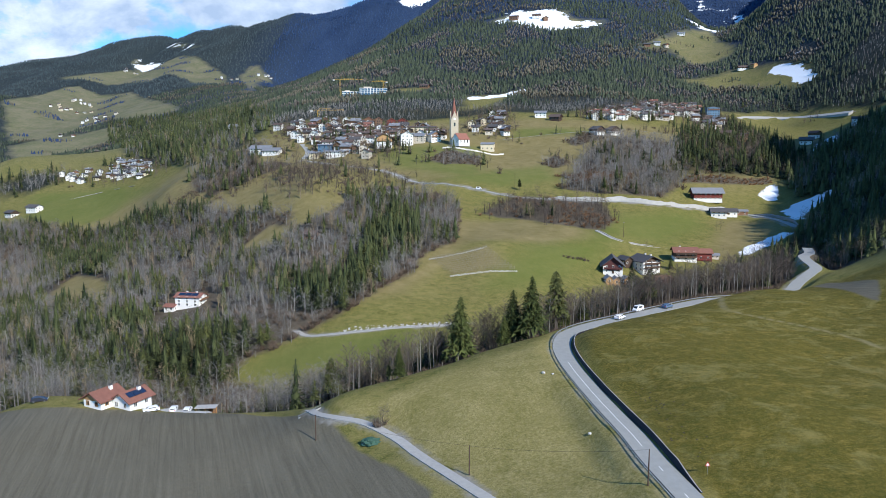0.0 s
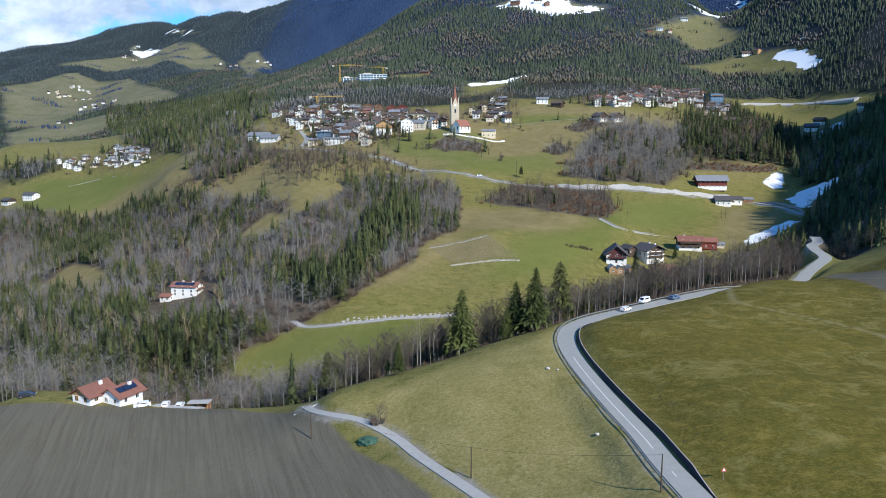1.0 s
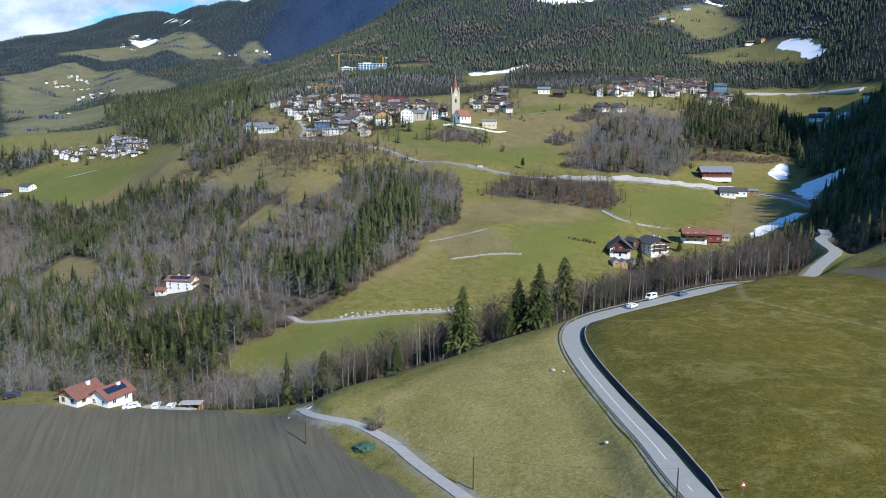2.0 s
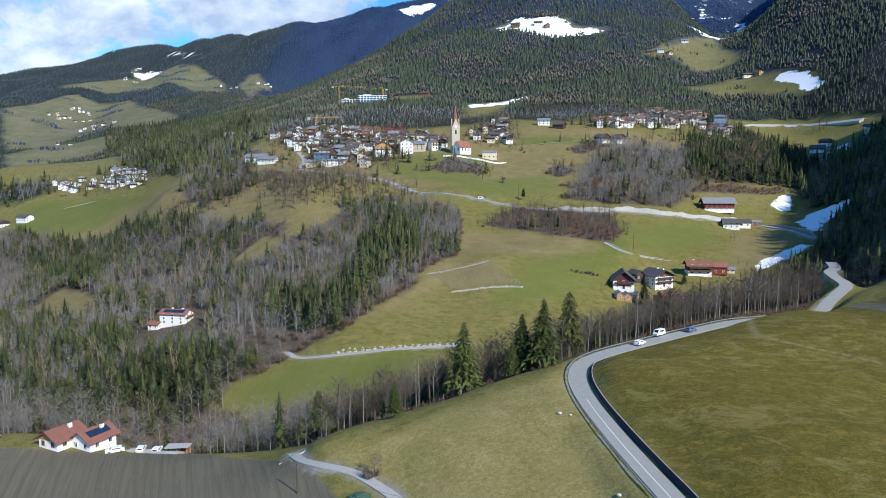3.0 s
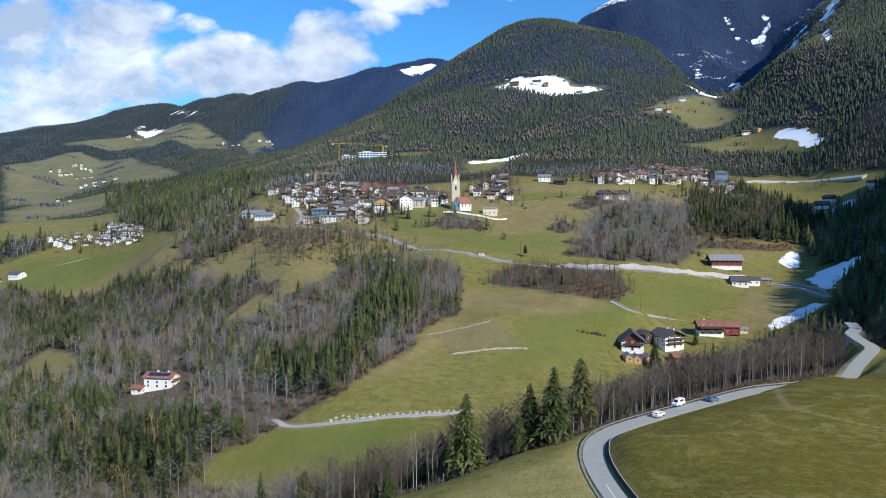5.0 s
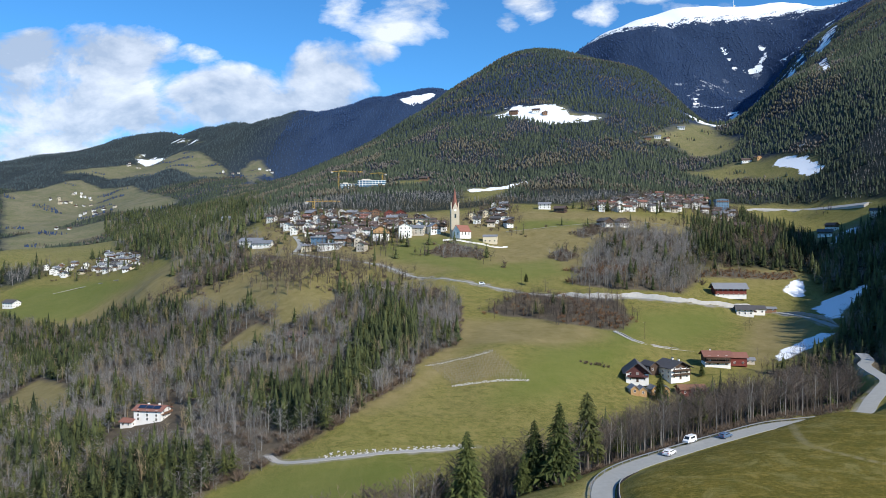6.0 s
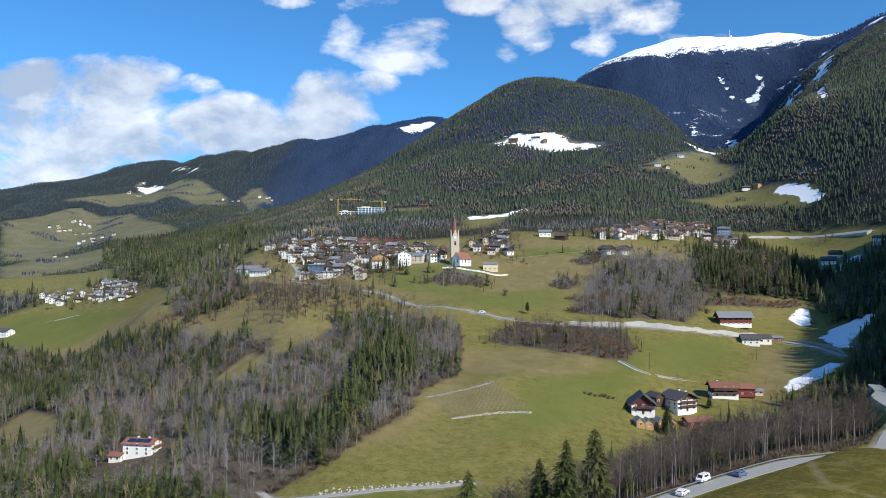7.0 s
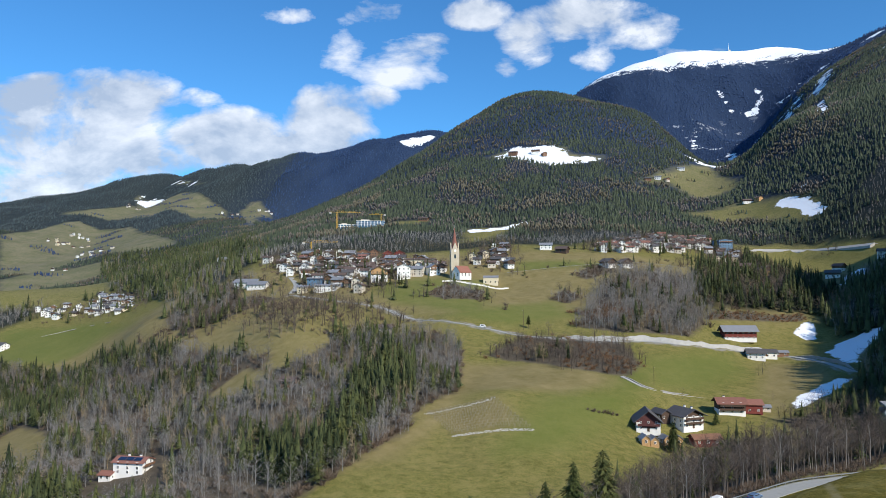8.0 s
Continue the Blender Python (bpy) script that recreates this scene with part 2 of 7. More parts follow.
RUST_BUSH = leafy("rusty_oak_leaves", (0.115, 0.064, 0.036), (0.300, 0.170, 0.085))
BARK = plain("bark", (0.130, 0.105, 0.085), 0.95, 0.4, 6.0)
PALE_BARK = plain("pale_bark", (0.270, 0.245, 0.215), 0.95, 0.35, 6.0)
ASPHALT = plain("asphalt", (0.30, 0.302, 0.285), 0.9, 0.14, 2.0)
GRAVEL = plain("gravel", (0.40, 0.385, 0.355), 0.95, 0.2, 3.0)
CONCRETE = plain("concrete", (0.42, 0.41, 0.39), 0.9, 0.25, 1.2, depth=0.02)
STONE = plain("stone", (0.31, 0.30, 0.28), 0.9, 0.3, 2.0, depth=0.04)
PALE_STONE = plain("pale_stone", (0.50, 0.48, 0.44), 0.9, 0.25, 2.0, depth=0.04)
# dark stone, blackened further: shade on the wall's face is put into it
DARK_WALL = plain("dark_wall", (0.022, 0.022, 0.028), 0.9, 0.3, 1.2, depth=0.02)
STEEL = plain("galvanised_steel", (0.34, 0.35, 0.36), 0.5, 0.15, 3.0, 0.7)
PAINT_WHITE = plain("white_marking", (0.72, 0.72, 0.70), 0.8, 0.1, 3.0)
PLASTER = plain("white_plaster", (0.82, 0.80, 0.76), 0.9, 0.07, 0.8)
CREAM = plain("cream_plaster", (0.72, 0.62, 0.44), 0.9, 0.08, 0.8)
TOWER_PLASTER = plain("tower_plaster", (0.50, 0.43, 0.32), 0.9, 0.14, 0.8)
GREY_PLASTER = plain("grey_plaster", (0.56, 0.50, 0.41), 0.9, 0.12, 0.8)
BLUE_PANEL = plain("blue_cladding", (0.10, 0.19, 0.30), 0.6, 0.15, 1.0)
WOOD = plain("brown_timber", (0.190, 0.100, 0.055), 0.8, 0.3, 3.0)
DARK_WOOD_BOARDS = plain("dark_timber", (0.075, 0.045, 0.030), 0.85, 0.35, 3.0)
RED_WOOD = plain("red_timber", (0.190, 0.040, 0.030), 0.85, 0.3, 3.0)
STAKE_WOOD = plain("weathered_stakes", (0.30, 0.26, 0.19), 0.9, 0.3, 3.0)
MAROON_WOOD = plain("maroon_timber", (0.085, 0.028, 0.026), 0.85, 0.35, 3.0)
GOLD_WOOD = plain("larch_timber", (0.42, 0.25, 0.11), 0.8, 0.25, 3.0)
ROOF_RED = plain("red_roof_tiles", (0.225, 0.098, 0.070), 0.85, 0.25, 2.5, depth=0.03)
ROOF_RUST = plain("rusty_roof_tiles", (0.21, 0.105, 0.062), 0.85, 0.25, 2.5, depth=0.03)
ROOF_BROWN = plain("brown_roof_tiles", (0.105, 0.072, 0.060), 0.85, 0.3, 2.5, depth=0.03)
ROOF_DARK = plain("dark_roof_tiles", (0.075, 0.070, 0.072), 0.8, 0.3, 2.5, depth=0.03)
ROOF_GREY = plain("grey_roof_sheet", (0.24, 0.245, 0.26), 0.6, 0.2, 1.2, 0.2)
BRICK_SPIRE = plain("red_spire_tiles", (0.25, 0.105, 0.075), 0.85, 0.2, 2.0, depth=0.03)
SOIL = plain("dark_soil", (0.060, 0.048, 0.034), 0.95, 0.3, 4.0)
TARP = plain("green_tarpaulin", (0.035, 0.085, 0.055), 0.6, 0.35, 1.5, depth=0.06)
BLACK = plain("black_rubber", (0.02, 0.02, 0.02), 0.8, 0.2, 4.0)
CAR_WHITE = plain("white_car_paint", (0.80, 0.80, 0.80), 0.25, 0.03, 1.0, depth=0.0)
CAR_BLUE = plain("blue_car_paint", (0.10, 0.16, 0.26), 0.25, 0.05, 1.0, depth=0.0)
CAR_DARK = plain("dark_car_paint", (0.03, 0.032, 0.045), 0.25, 0.05, 1.0, depth=0.0)
CRANE_YELLOW = plain("yellow_crane_paint", (0.65, 0.38, 0.04), 0.5, 0.1, 1.0)
SIGN_WHITE = plain("sign_white", (0.8, 0.8, 0.78), 0.6, 0.04, 1.0)
SIGN_RED = plain("sign_red", (0.5, 0.03, 0.03), 0.6, 0.04, 1.0)


def glass_material(name, tint, rough):
    m, n, shader = material(name, rough)
    n.put(shader, "Base_Color", (*tint, 1))
    n.put(shader, "Specular_IOR_Level", 0.8)
    return m


GLASS = glass_material("window_glass", (0.025, 0.030, 0.036), 0.08)
BLUE_GLASS = glass_material("blue_glass", (0.055, 0.13, 0.22), 0.12)
SOLAR = glass_material("solar_glass", (0.018, 0.030, 0.065), 0.15)


# ---- plan of the land: heights and outlines (metres), placed to fit the camera's view ----
HEIGHTS_NEAR_HILL = [(37.9, 108, 7.6), (31.3, 131, 5.6), (5.2, 127, 0.8), (-29.3, 157, -5.3), (-16.1, 150, -3), (-12.1, 156, -1), (24.6, 167, 7.6), (44.6, 213, 9.3), (70, 231, 8.9), (98, 246, 11.2), (108, 250, 12.2), (119, 250, 12.9), (133, 250, 12.2), (146.3, 277, 11.4), (-26.4, 174, -0.6), (-12.1, 176, 1.9), (10.7, 196, 4.5), (-114.3, 188, -8.8), (58.5, 137, 12.6), (126, 262, 9.0), (147.6, 258, 14.1), (151.9, 243, 18.4), (180.9, 290, 20), (158.3, 285, 13.3), (-3.5, 183, 3.3), (19.4, 203, 5.1), (-19.4, 176, 0.8), (135.9, 213, 14.2), (90.4, 165, 11.4), (-80.5, 140, -8.1), (-33.8, 183, -6.3)]
HEIGHTS_MEADOW = [(-62.5, 309, -19.1), (-90.6, 287, -30.2), (40, 375, -1), (2, 372, -3), (25, 404, 9), (-6, 402, 7), (9, 434, 10), (-12, 389, 3), (-39, 335, -8), (32, 486, 17), (74, 425, 8), (96, 391, -8.2), (122, 402, -9), (122, 389, -12.4), (140, 413, -3.6), (163, 428, -2.2), (105, 440, 8), (144, 450, 2), (206, 531, 13.8), (131, 520, 24), (169, 535, 24), (231, 528, 14), (212, 570, 26), (285, 600, 26), (59, 545, 31), (7, 560, 39)]
HEIGHTS_WOOD = [(-143, 380, -22), (-242, 470, -32), (-119, 470, 3), (-93, 520, 30), (-98, 549, 42), (-42, 562, 32), (-225, 360, -34), (-139.2, 290, -28.2), (-142, 500, 3)]
HEIGHTS_SHELF = [(-175, 728, 60), (14, 700, 71), (52, 690, 62), (-122, 690, 56), (-32, 640, 54), (55, 600, 45), (153, 730, 82), (110, 640, 54), (-151, 860, 102), (-54, 820, 94), (95, 830, 104), (219, 880, 110), (333, 930, 109), (262, 800, 87), (-121, 1150, 156), (86, 1150, 161), (219, 1050, 140), (-269, 700, 31), (-309, 900, 65), (-501, 866, -7), (-440, 700, -20), (-463, 1000, 34), (-513, 1150, 66), (-334, 1200, 123), (-665, 1100, 57)]
HEIGHTS_RIGHT = [(484, 1000, 113), (532, 1250, 213), (446, 850, 89), (289, 620, 35), (245, 480, 17), (264, 420, 19), (462, 750, 100), (559, 1000, 167), (294, 720, 67)]
HEIGHTS_MOUNT = [(259, 2300, 667), (386, 2250, 650), (31, 2200, 528), (225, 1550, 360), (117, 1550, 342), (-129, 2000, 390), (-248, 1750, 282), (342, 1400, 270), (535, 1880, 512), (470, 1560, 352), (535, 1680, 398), (560, 1480, 290), (622, 1380, 318), (692, 1150, 310)]
HEIGHTS_FAR = [(-2405, 3900, 423), (-2128, 3950, 519), (-1896, 3980, 620), (-1654, 4000, 699), (-1212, 4000, 746), (-842, 4050, 777), (-535, 4150, 865), (-162, 4300, 991), (27, 4300, 990), (-1414, 3500, 518), (-871, 2900, 380), (-1273, 2500, 228), (-1365, 2300, 196), (-636, 2600, 326), (-860, 2200, 207), (-561, 3200, 528), (1370, 4300, 1410), (1163, 4300, 1358), (955, 4300, 1292), (807, 4250, 1222), (1611, 4300, 1403), (1865, 4250, 1394), (2029, 4100, 1379), (2036, 3700, 1285), (1884, 3000, 1176), (700, 1750, 325), (830, 2100, 392), (985, 2500, 478), (1090, 2800, 615), (664, 1420, 372), (720, 1560, 410), (790, 1470, 436), (900, 1800, 520), (1250, 2500, 760)]
# includes an unseen ridge east of the view, raised to cast shade
HEIGHTS_EXTRA = [(-95, 165, -8.3), (-70, 165, -8.5), (-115, 165, -8), (-92, 193, -8.8), (-92, 203, -10.5), (-115, 200, -9.5), (-94, 187, -8.5), (-83.6, 189, -9.6), (-70.1, 191, -11.0), (-63.3, 190, -10.9), (-54.7, 188, -10.2), (-42, 182, -8.1), (-71.5, 203, -16.5), (-45, 168, -8), (300, 380, 95), (-28, 218, -18), (0, 224, -11), (-90, 235, -45), (-200, 250, -50), (20, 222, -1), (70, 264, 1), (40, 272, -14), (115, 295, 2), (90, 330, -14), (-400, 300, -60), (-400, 500, -55), (-350, 700, -40), (175, 330, 2), (0, 40, 0), (-100, 60, -6), (100, 40, 10), (250, 100, 25), (330, 300, 130), (450, 350, 175), (380, 480, 112), (450, 600, 125), (400, 240, 110), (-250, 150, -12), (-200, 20, -10), (200, -100, 20), (-200, -100, -10), (-700, 900, -60), (-900, 600, -40), (-900, 1600, 20), (-1500, 800, 100), (600, 600, 240), (545, 440, 325), (640, 500, 360), (800, 300, 260), (900, 900, 330), (1500, 1500, 700), (2500, 2000, 1000), (-2500, 2000, 350), (-500, 2800, 150), (200, 3200, 350), (1330, 3050, 700), (-2400, 4800, 150), (-1200, 4850, 400), (-300, 4850, 550), (500, 4850, 700), (1500, 4850, 900), (2300, 4600, 900), (0, -600, 0), (900, -500, 100), (-900, -500, -20)]
HEIGHTS = HEIGHTS_NEAR_HILL + HEIGHTS_MEADOW + HEIGHTS_WOOD + HEIGHTS_SHELF + HEIGHTS_RIGHT + HEIGHTS_MOUNT + HEIGHTS_FAR + HEIGHTS_EXTRA
PLOUGHED = [(-220, 208), (-150, 194), (-112, 187), (-82, 187), (-70, 190), (-60, 189), (-45, 182), (-34, 172), (-28, 164), (-24, 158), (-18, 147), (-9, 135), (-2, 123), (-5, 70), (-60, 30), (-260, 60)]
PLOUGHED_EAST = [(140, 264), (137, 218), (150, 240), (146, 264)]
BANK = [(-26, 170), (-12, 169), (2, 179), (18, 187), (26, 191), (34, 205), (33, 165), (37, 130), (42, 95), (5, 92), (-8, 140)]
WOOD_WEST = [(-470, 330), (-300, 240), (-200, 222), (-110, 203), (-60, 204), (-28, 192), (-30, 240), (-90, 285), (-84, 298), (-64, 308), (-48, 322), (-39, 333), (-27, 356), (-16, 373), (-13, 391), (6, 419), (10, 459), (12, 500), (7, 527), (-19, 552), (-61, 536), (-80, 517), (-98, 503), (-115, 507), (-132, 528), (-208, 601), (-243, 615), (-352, 752), (-424, 773), (-513, 817)]
WOOD_RAVINE = [(-30, 196), (-8, 196), (14, 212), (33, 221), (46, 225), (61, 236), (76, 245), (92, 255), (107, 265), (122, 273), (135, 282), (145, 294), (154, 306), (160, 322), (167, 338), (176, 380), (140, 392), (110, 380), (75, 340), (35, 285), (0, 262), (-60, 262)]
CLEARING_A = [(-280, 498), (-288, 530), (-285, 545), (-231, 485), (-205, 428), (-217, 427), (-254, 459)]
CLEARING_B = [(-138, 479), (-123, 500), (-102, 479), (-103, 462), (-125, 464)]
CLEARING_C = [(-108, 494), (-103, 519), (-82, 521), (-70, 519), (-77, 496), (-97, 480)]
SCRUB = [(26, 499), (56, 538), (92, 536), (118, 521), (118, 484), (102, 456), (80, 462), (53, 481)]
GREY_WOOD = [(92, 560), (134, 663), (166, 721), (201, 737), (232, 723), (199, 594), (170, 552), (121, 549)]
DARK_WOOD = [(232, 715), (382, 1018), (381, 919), (363, 747), (331, 646), (304, 626), (282, 649), (211, 630)]
WOOD_EAST = [(296, 618), (328, 650), (429, 793), (467, 796), (481, 781), (620, 800), (560, 520), (400, 380), (290, 360), (184, 301), (224, 424), (232, 465), (254, 484), (300, 548), (294, 580)]
MEADOW_EAST = [(437, 1018), (498, 861), (473, 806), (377, 728), (418, 891)]
SNOW_BOWL = [(267, 603), (287, 626), (299, 628), (281, 591), (269, 582)]
SNOW_BANK = [(262, 545), (288, 567), (309, 566), (300, 547), (271, 519), (247, 484), (247, 503)]
SNOW_GULLY = [(179, 430), (198, 454), (224, 467), (235, 463), (209, 446), (191, 435)]
SNOW_ALP = [(103, 1558), (150, 1577), (263, 1558), (262, 1514), (332, 1514), (320, 1493), (235, 1466), (203, 1482), (178, 1512)]
SNOW_STRIP = [(36, 1108), (130, 1157), (129, 1136), (38, 1074)]
SNOW_FARM = [(538, 1234), (558, 1182), (566, 1126), (558, 1098), (554, 1070), (536, 1082), (540, 1120), (536, 1169)]
SNOW_FAR_A = [(-1473, 3445), (-1483, 3530), (-1289, 3356), (-1322, 3276), (-1410, 3330)]
SNOW_FAR_B = [(-1396, 3677), (-1349, 3691), (-1143, 3445), (-1154, 3420), (-1347, 3611)]
ALP_EAST = [(368, 1396), (425, 1455), (487, 1510), (569, 1570), (549, 1349), (525, 1341), (503, 1336), (462, 1335), (450, 1385), (436, 1426)]
ALP_FARM = [(406, 1246), (506, 1278), (536, 1246), (547, 1163), (545, 1116), (535, 1074), (517, 1105), (491, 1180), (444, 1197)]
ALP_STRIP = [(23, 946), (40, 1115), (130, 1157), (103, 1116), (64, 977)]
ALP_CRANE = [(-83, 1182), (-34, 1196), (-20, 1174), (-54, 1131)]
FAR_MEADOW_A = [(-1577, 2945), (-1475, 3115), (-1407, 3294), (-1193, 3345), (-887, 2953), (-746, 2507), (-1103, 2914), (-1373, 2952)]
FAR_MEADOW_B = [(-1472, 2413), (-1471, 2606), (-1444, 2823), (-1176, 2719), (-785, 2139), (-758, 2025), (-1007, 2152), (-1067, 2078), (-1086, 1946), (-1170, 1936)]
FAR_MEADOW_C = [(-829, 2952), (-813, 3107), (-699, 2926), (-604, 2262)]
FAR_MEADOW_D = [(-641, 1088), (-1126, 1865), (-1061, 2009), (-955, 2047), (-795, 1896), (-888, 1878), (-994, 1812)]
WOOD_SHADE = [(165, 415), (181, 420), (203, 429), (234, 456), (250, 462), (275, 385), (255, 320), (200, 312), (172, 312), (170, 345), (172, 375)]
SCRUB_CHURCH = [(-15, 647), (3, 681), (36, 665), (31, 633), (3, 630)]
SCRUB_GREEN = [(87, 641), (106, 669), (115, 639), (100, 626)]
SCRUB_LANE = [(121, 710), (165, 759), (166, 721), (129, 692)]
HEDGES = [(-149, 661), (-122, 690), (-71, 621), (-25, 590), (-28, 549), (-77, 522), (-103, 528), (-140, 579)]
HEDGES_WEST = [(-261, 636), (-221, 656), (-174, 698), (-149, 661), (-174, 599), (-220, 607)]
FIELD_EAST = [(43, 70), (41, 100), (39, 140), (37, 170), (38, 195), (50, 212), (80, 240), (112, 264), (160, 264), (260, 240), (260, 60)]
SPUR_WOOD = [(-967, 2070), (-757, 2035), (-295, 1159), (-249, 918), (-294, 877), (-305, 848), (-448, 1039), (-797, 1728)]
SPUR_EDGE = [(-725, 1930), (-401, 1513), (-271, 1151), (-220, 910), (-221, 861), (-230, 804), (-247, 766), (-292, 820)]
BELT = [(-240, 675), (-263, 780), (-223, 781), (-210, 817), (-189, 768), (-190, 701), (-209, 659), (-220, 636)]
LEFT_WOOD = [(-633, 1016), (-591, 1030), (-549, 1042), (-532, 978), (-562, 948), (-597, 955)]
SLOPE_WOOD = [(-222, 650), (-213, 698), (-170, 708), (-143, 684), (-174, 637), (-204, 618)]
SNOW_STREAK_A = [(1314, 2409), (1254, 2358), (1179, 2273), (1105, 2115), (1198, 2233), (1251, 2289)]
SNOW_STREAK_B = [(1684, 3165), (1697, 3096), (1640, 3000), (1588, 2969)]
SNOW_STREAK_C = [(1587, 3192), (1598, 3154), (1560, 3080), (1547, 3091)]
SNOW_STREAK_D = [(1482, 3380), (1503, 3282), (1481, 3259), (1469, 3325)]
SNOW_STREAK_E = [(1500, 3202), (1495, 3108), (1468, 3074), (1478, 3147)]
SNOW_STREAK_F = [(1193, 2399), (1125, 2222), (1128, 2267), (1199, 2445), (1230, 2500)]
SNOW_STREAK_G = [(1320, 3227), (1408, 3232), (1373, 3202), (1329, 3200)]
SNOW_STREAK_H = [(1429, 3260), (1435, 3228), (1415, 3215)]
SNOW_STREAK_I = [(1154, 2392), (1088, 2217), (1060, 2190), (1040, 2240)]
SNOW_STREAK_J = [(856, 1629), (751, 1421), (728, 1394), (840, 1640)]
SNOW_STREAK_K = [(1336, 3439), (1338, 3386), (1349, 3336), (1328, 3312), (1320, 3356)]
SNOW_STREAK_M = [(935, 3230), (965, 3180), (949, 3150)]
SNOW_STREAK_N = [(1040, 2979), (1013, 2835), (981, 2804)]
SNOW_STREAK_O = [(1064, 2670), (1088, 2602), (1032, 2585), (1000, 2560)]
SNOW_STREAK_Q = [(520, 1613), (534, 1589), (564, 1590), (574, 1545), (600, 1560), (560, 1640)]
SNOW_STREAK_R = [(591, 1207), (601, 1178), (596, 1163), (587, 1187)]
SNOW_STREAK_S = [(1697, 2967), (1665, 2796), (1671, 2713), (1761, 2810), (1800, 2900)]
SNOW_STREAK_T = [(1165, 3143), (1167, 3092), (1128, 3023)]
VILLAGE_LANE = [(310, 899), (394, 991), (330, 847), (277, 811)]
VILLAGE_FOOT = [(-170, 758), (-131, 741), (-80, 704), (-47, 704), (-34, 670), (-75, 662), (-122, 687)]
THICKETS = [(102, 652), (110, 655), (115, 642), (138, 723), (146, 730), (156, 730), (165, 742), (66, 734), (78, 726), (97, 747), (124, 746), (195, 762), (217, 780), (239, 794), (252, 791), (271, 826), (448, 1162), (466, 1142), (476, 1107), (479, 1078), (485, 1058), (491, 1038), (438, 1116), (451, 1081), (485, 975), (477, 928), (29, 656), (35, 636), (43, 617), (3, 687), (-11, 665), (8, 671), (-20, 643), (-103, 727), (-108, 709), (-69, 665), (-58, 654), (-43, 640), (-60, 623), (-71, 610), (-76, 584), (-96, 603), (-104, 587), (-129, 632), (-133, 611), (-156, 666), (-102, 549), (-118, 684), (-143, 705), (-166, 725), (-184, 764), (-84, 706), (-121, 739)]
BROWN_BANK = [(205, 616), (237, 636), (293, 638), (290, 625), (249, 622), (204, 604)]
LUSH_E = [(-67, 698), (-43, 709), (-7, 704), (41, 708), (32, 570), (-10, 606), (-42, 631)]
LUSH_F = [(67, 748), (148, 730), (156, 763), (79, 780)]
LUSH_G = [(0, 576), (52, 619), (95, 639), (95, 588), (47, 562)]
SNOW_CAP = [(-237, 3847), (-178, 3903), (-119, 3997), (-46, 4025), (-40, 3945), (-144, 3818), (-201, 3753)]
SNOW_LANE = [(358, 702), (396, 752), (439, 796), (424, 761), (376, 706)]
DRY_MEADOW = [(-42, 333), (-11, 386), (10, 481), (58, 481), (100, 450), (65, 421), (14, 421), (4, 389), (-20, 346)]
DRY_SLOPE = [(213, 528), (241, 510), (228, 472), (201, 458), (162, 411), (177, 462)]
LUSH = [(-90, 285), (-77, 301), (-56, 304), (-16, 303), (-6, 293), (-14, 268), (-50, 271)]
LUSH_B = [(50, 416), (88, 434), (104, 474), (134, 487), (89, 407), (51, 360), (22, 353), (28, 370)]
LARCH_BAND = [(83, 1246), (176, 1299), (301, 1322), (286, 1278), (186, 1237), (109, 1221)]
LUSH_C = [(-513, 840), (-500, 865), (-390, 885), (-361, 801), (-395, 779)]
LUSH_D = [(122, 498), (190, 532), (186, 498), (146, 459), (115, 451)]
SPRUCE_STAND = [(-55, 356), (-48, 466), (-31, 518), (-15, 467), (-13, 388), (-24, 376), (-42, 334), (-58, 327), (-82, 342), (-95, 378)]
PINE_STAND = [(-405, 699), (-410, 824), (-302, 746), (-232, 627), (-237, 558), (-256, 520), (-304, 536)]
LOW_STAND = [(-310, 492), (-283, 501), (-151, 352), (-140, 385), (-113, 369), (-91, 331), (-90, 290), (-90, 273), (-176, 276)]
VINEYARD = [(-8, 391), (25, 404), (40, 376), (4, 373)]
VILLAGE_WEST = [(-207, 865), (-150, 853), (-55, 829), (-24, 796), (4, 762), (4, 727), (-47, 715), (-79, 694), (-126, 713), (-153, 764)]
VILLAGE_EAST = [(156, 843), (291, 1042), (376, 1073), (359, 981), (280, 878), (163, 808)]
VILLAGE_MID = [(19, 790), (68, 903), (82, 862), (72, 753), (45, 744)]
HAMLET = [(-557, 1023), (-526, 988), (-422, 933), (-341, 868), (-397, 988), (-493, 1097), (-492, 1038)]
LUSH_H = [(-553, 951), (-449, 785), (-403, 795), (-394, 844), (-312, 785), (-425, 920)]
MAIN_ROAD = [(40.5, 78, 8), (39.2, 90, 8), (37.4, 106, 8), (36.4, 116, 8), (35.7, 127, 8.1), (34.4, 139, 8.1), (33.1, 152, 8.2), (31.9, 170, 8.3), (32.1, 184, 8.3), (33.8, 195, 8.3), (37.2, 204, 8.3), (45, 213.6, 8.2), (58.5, 225.6, 7.9), (77.8, 238.5, 8.6), (95, 250, 8.8), (110, 259.5, 7.7), (124, 267, 6.9), (135, 273, 6.9), (143, 281, 9.6), (152, 290, 11.8), (160, 300, 12.8), (165.5, 318, 13.2), (172, 334, 13), (183, 350, 12.5), (190.9, 368, 12.6)]
SIDE_TRACK = [(8.9, 114.7, 1.2), (1.8, 127.3, 0.1), (-5, 139.3, -0.9), (-10.4, 149.5, -1.5), (-18.3, 159, -1.7), (-24.9, 163.4, -2.2), (-30.6, 168.7, -3.3), (-34.5, 176.9, -5.2)]
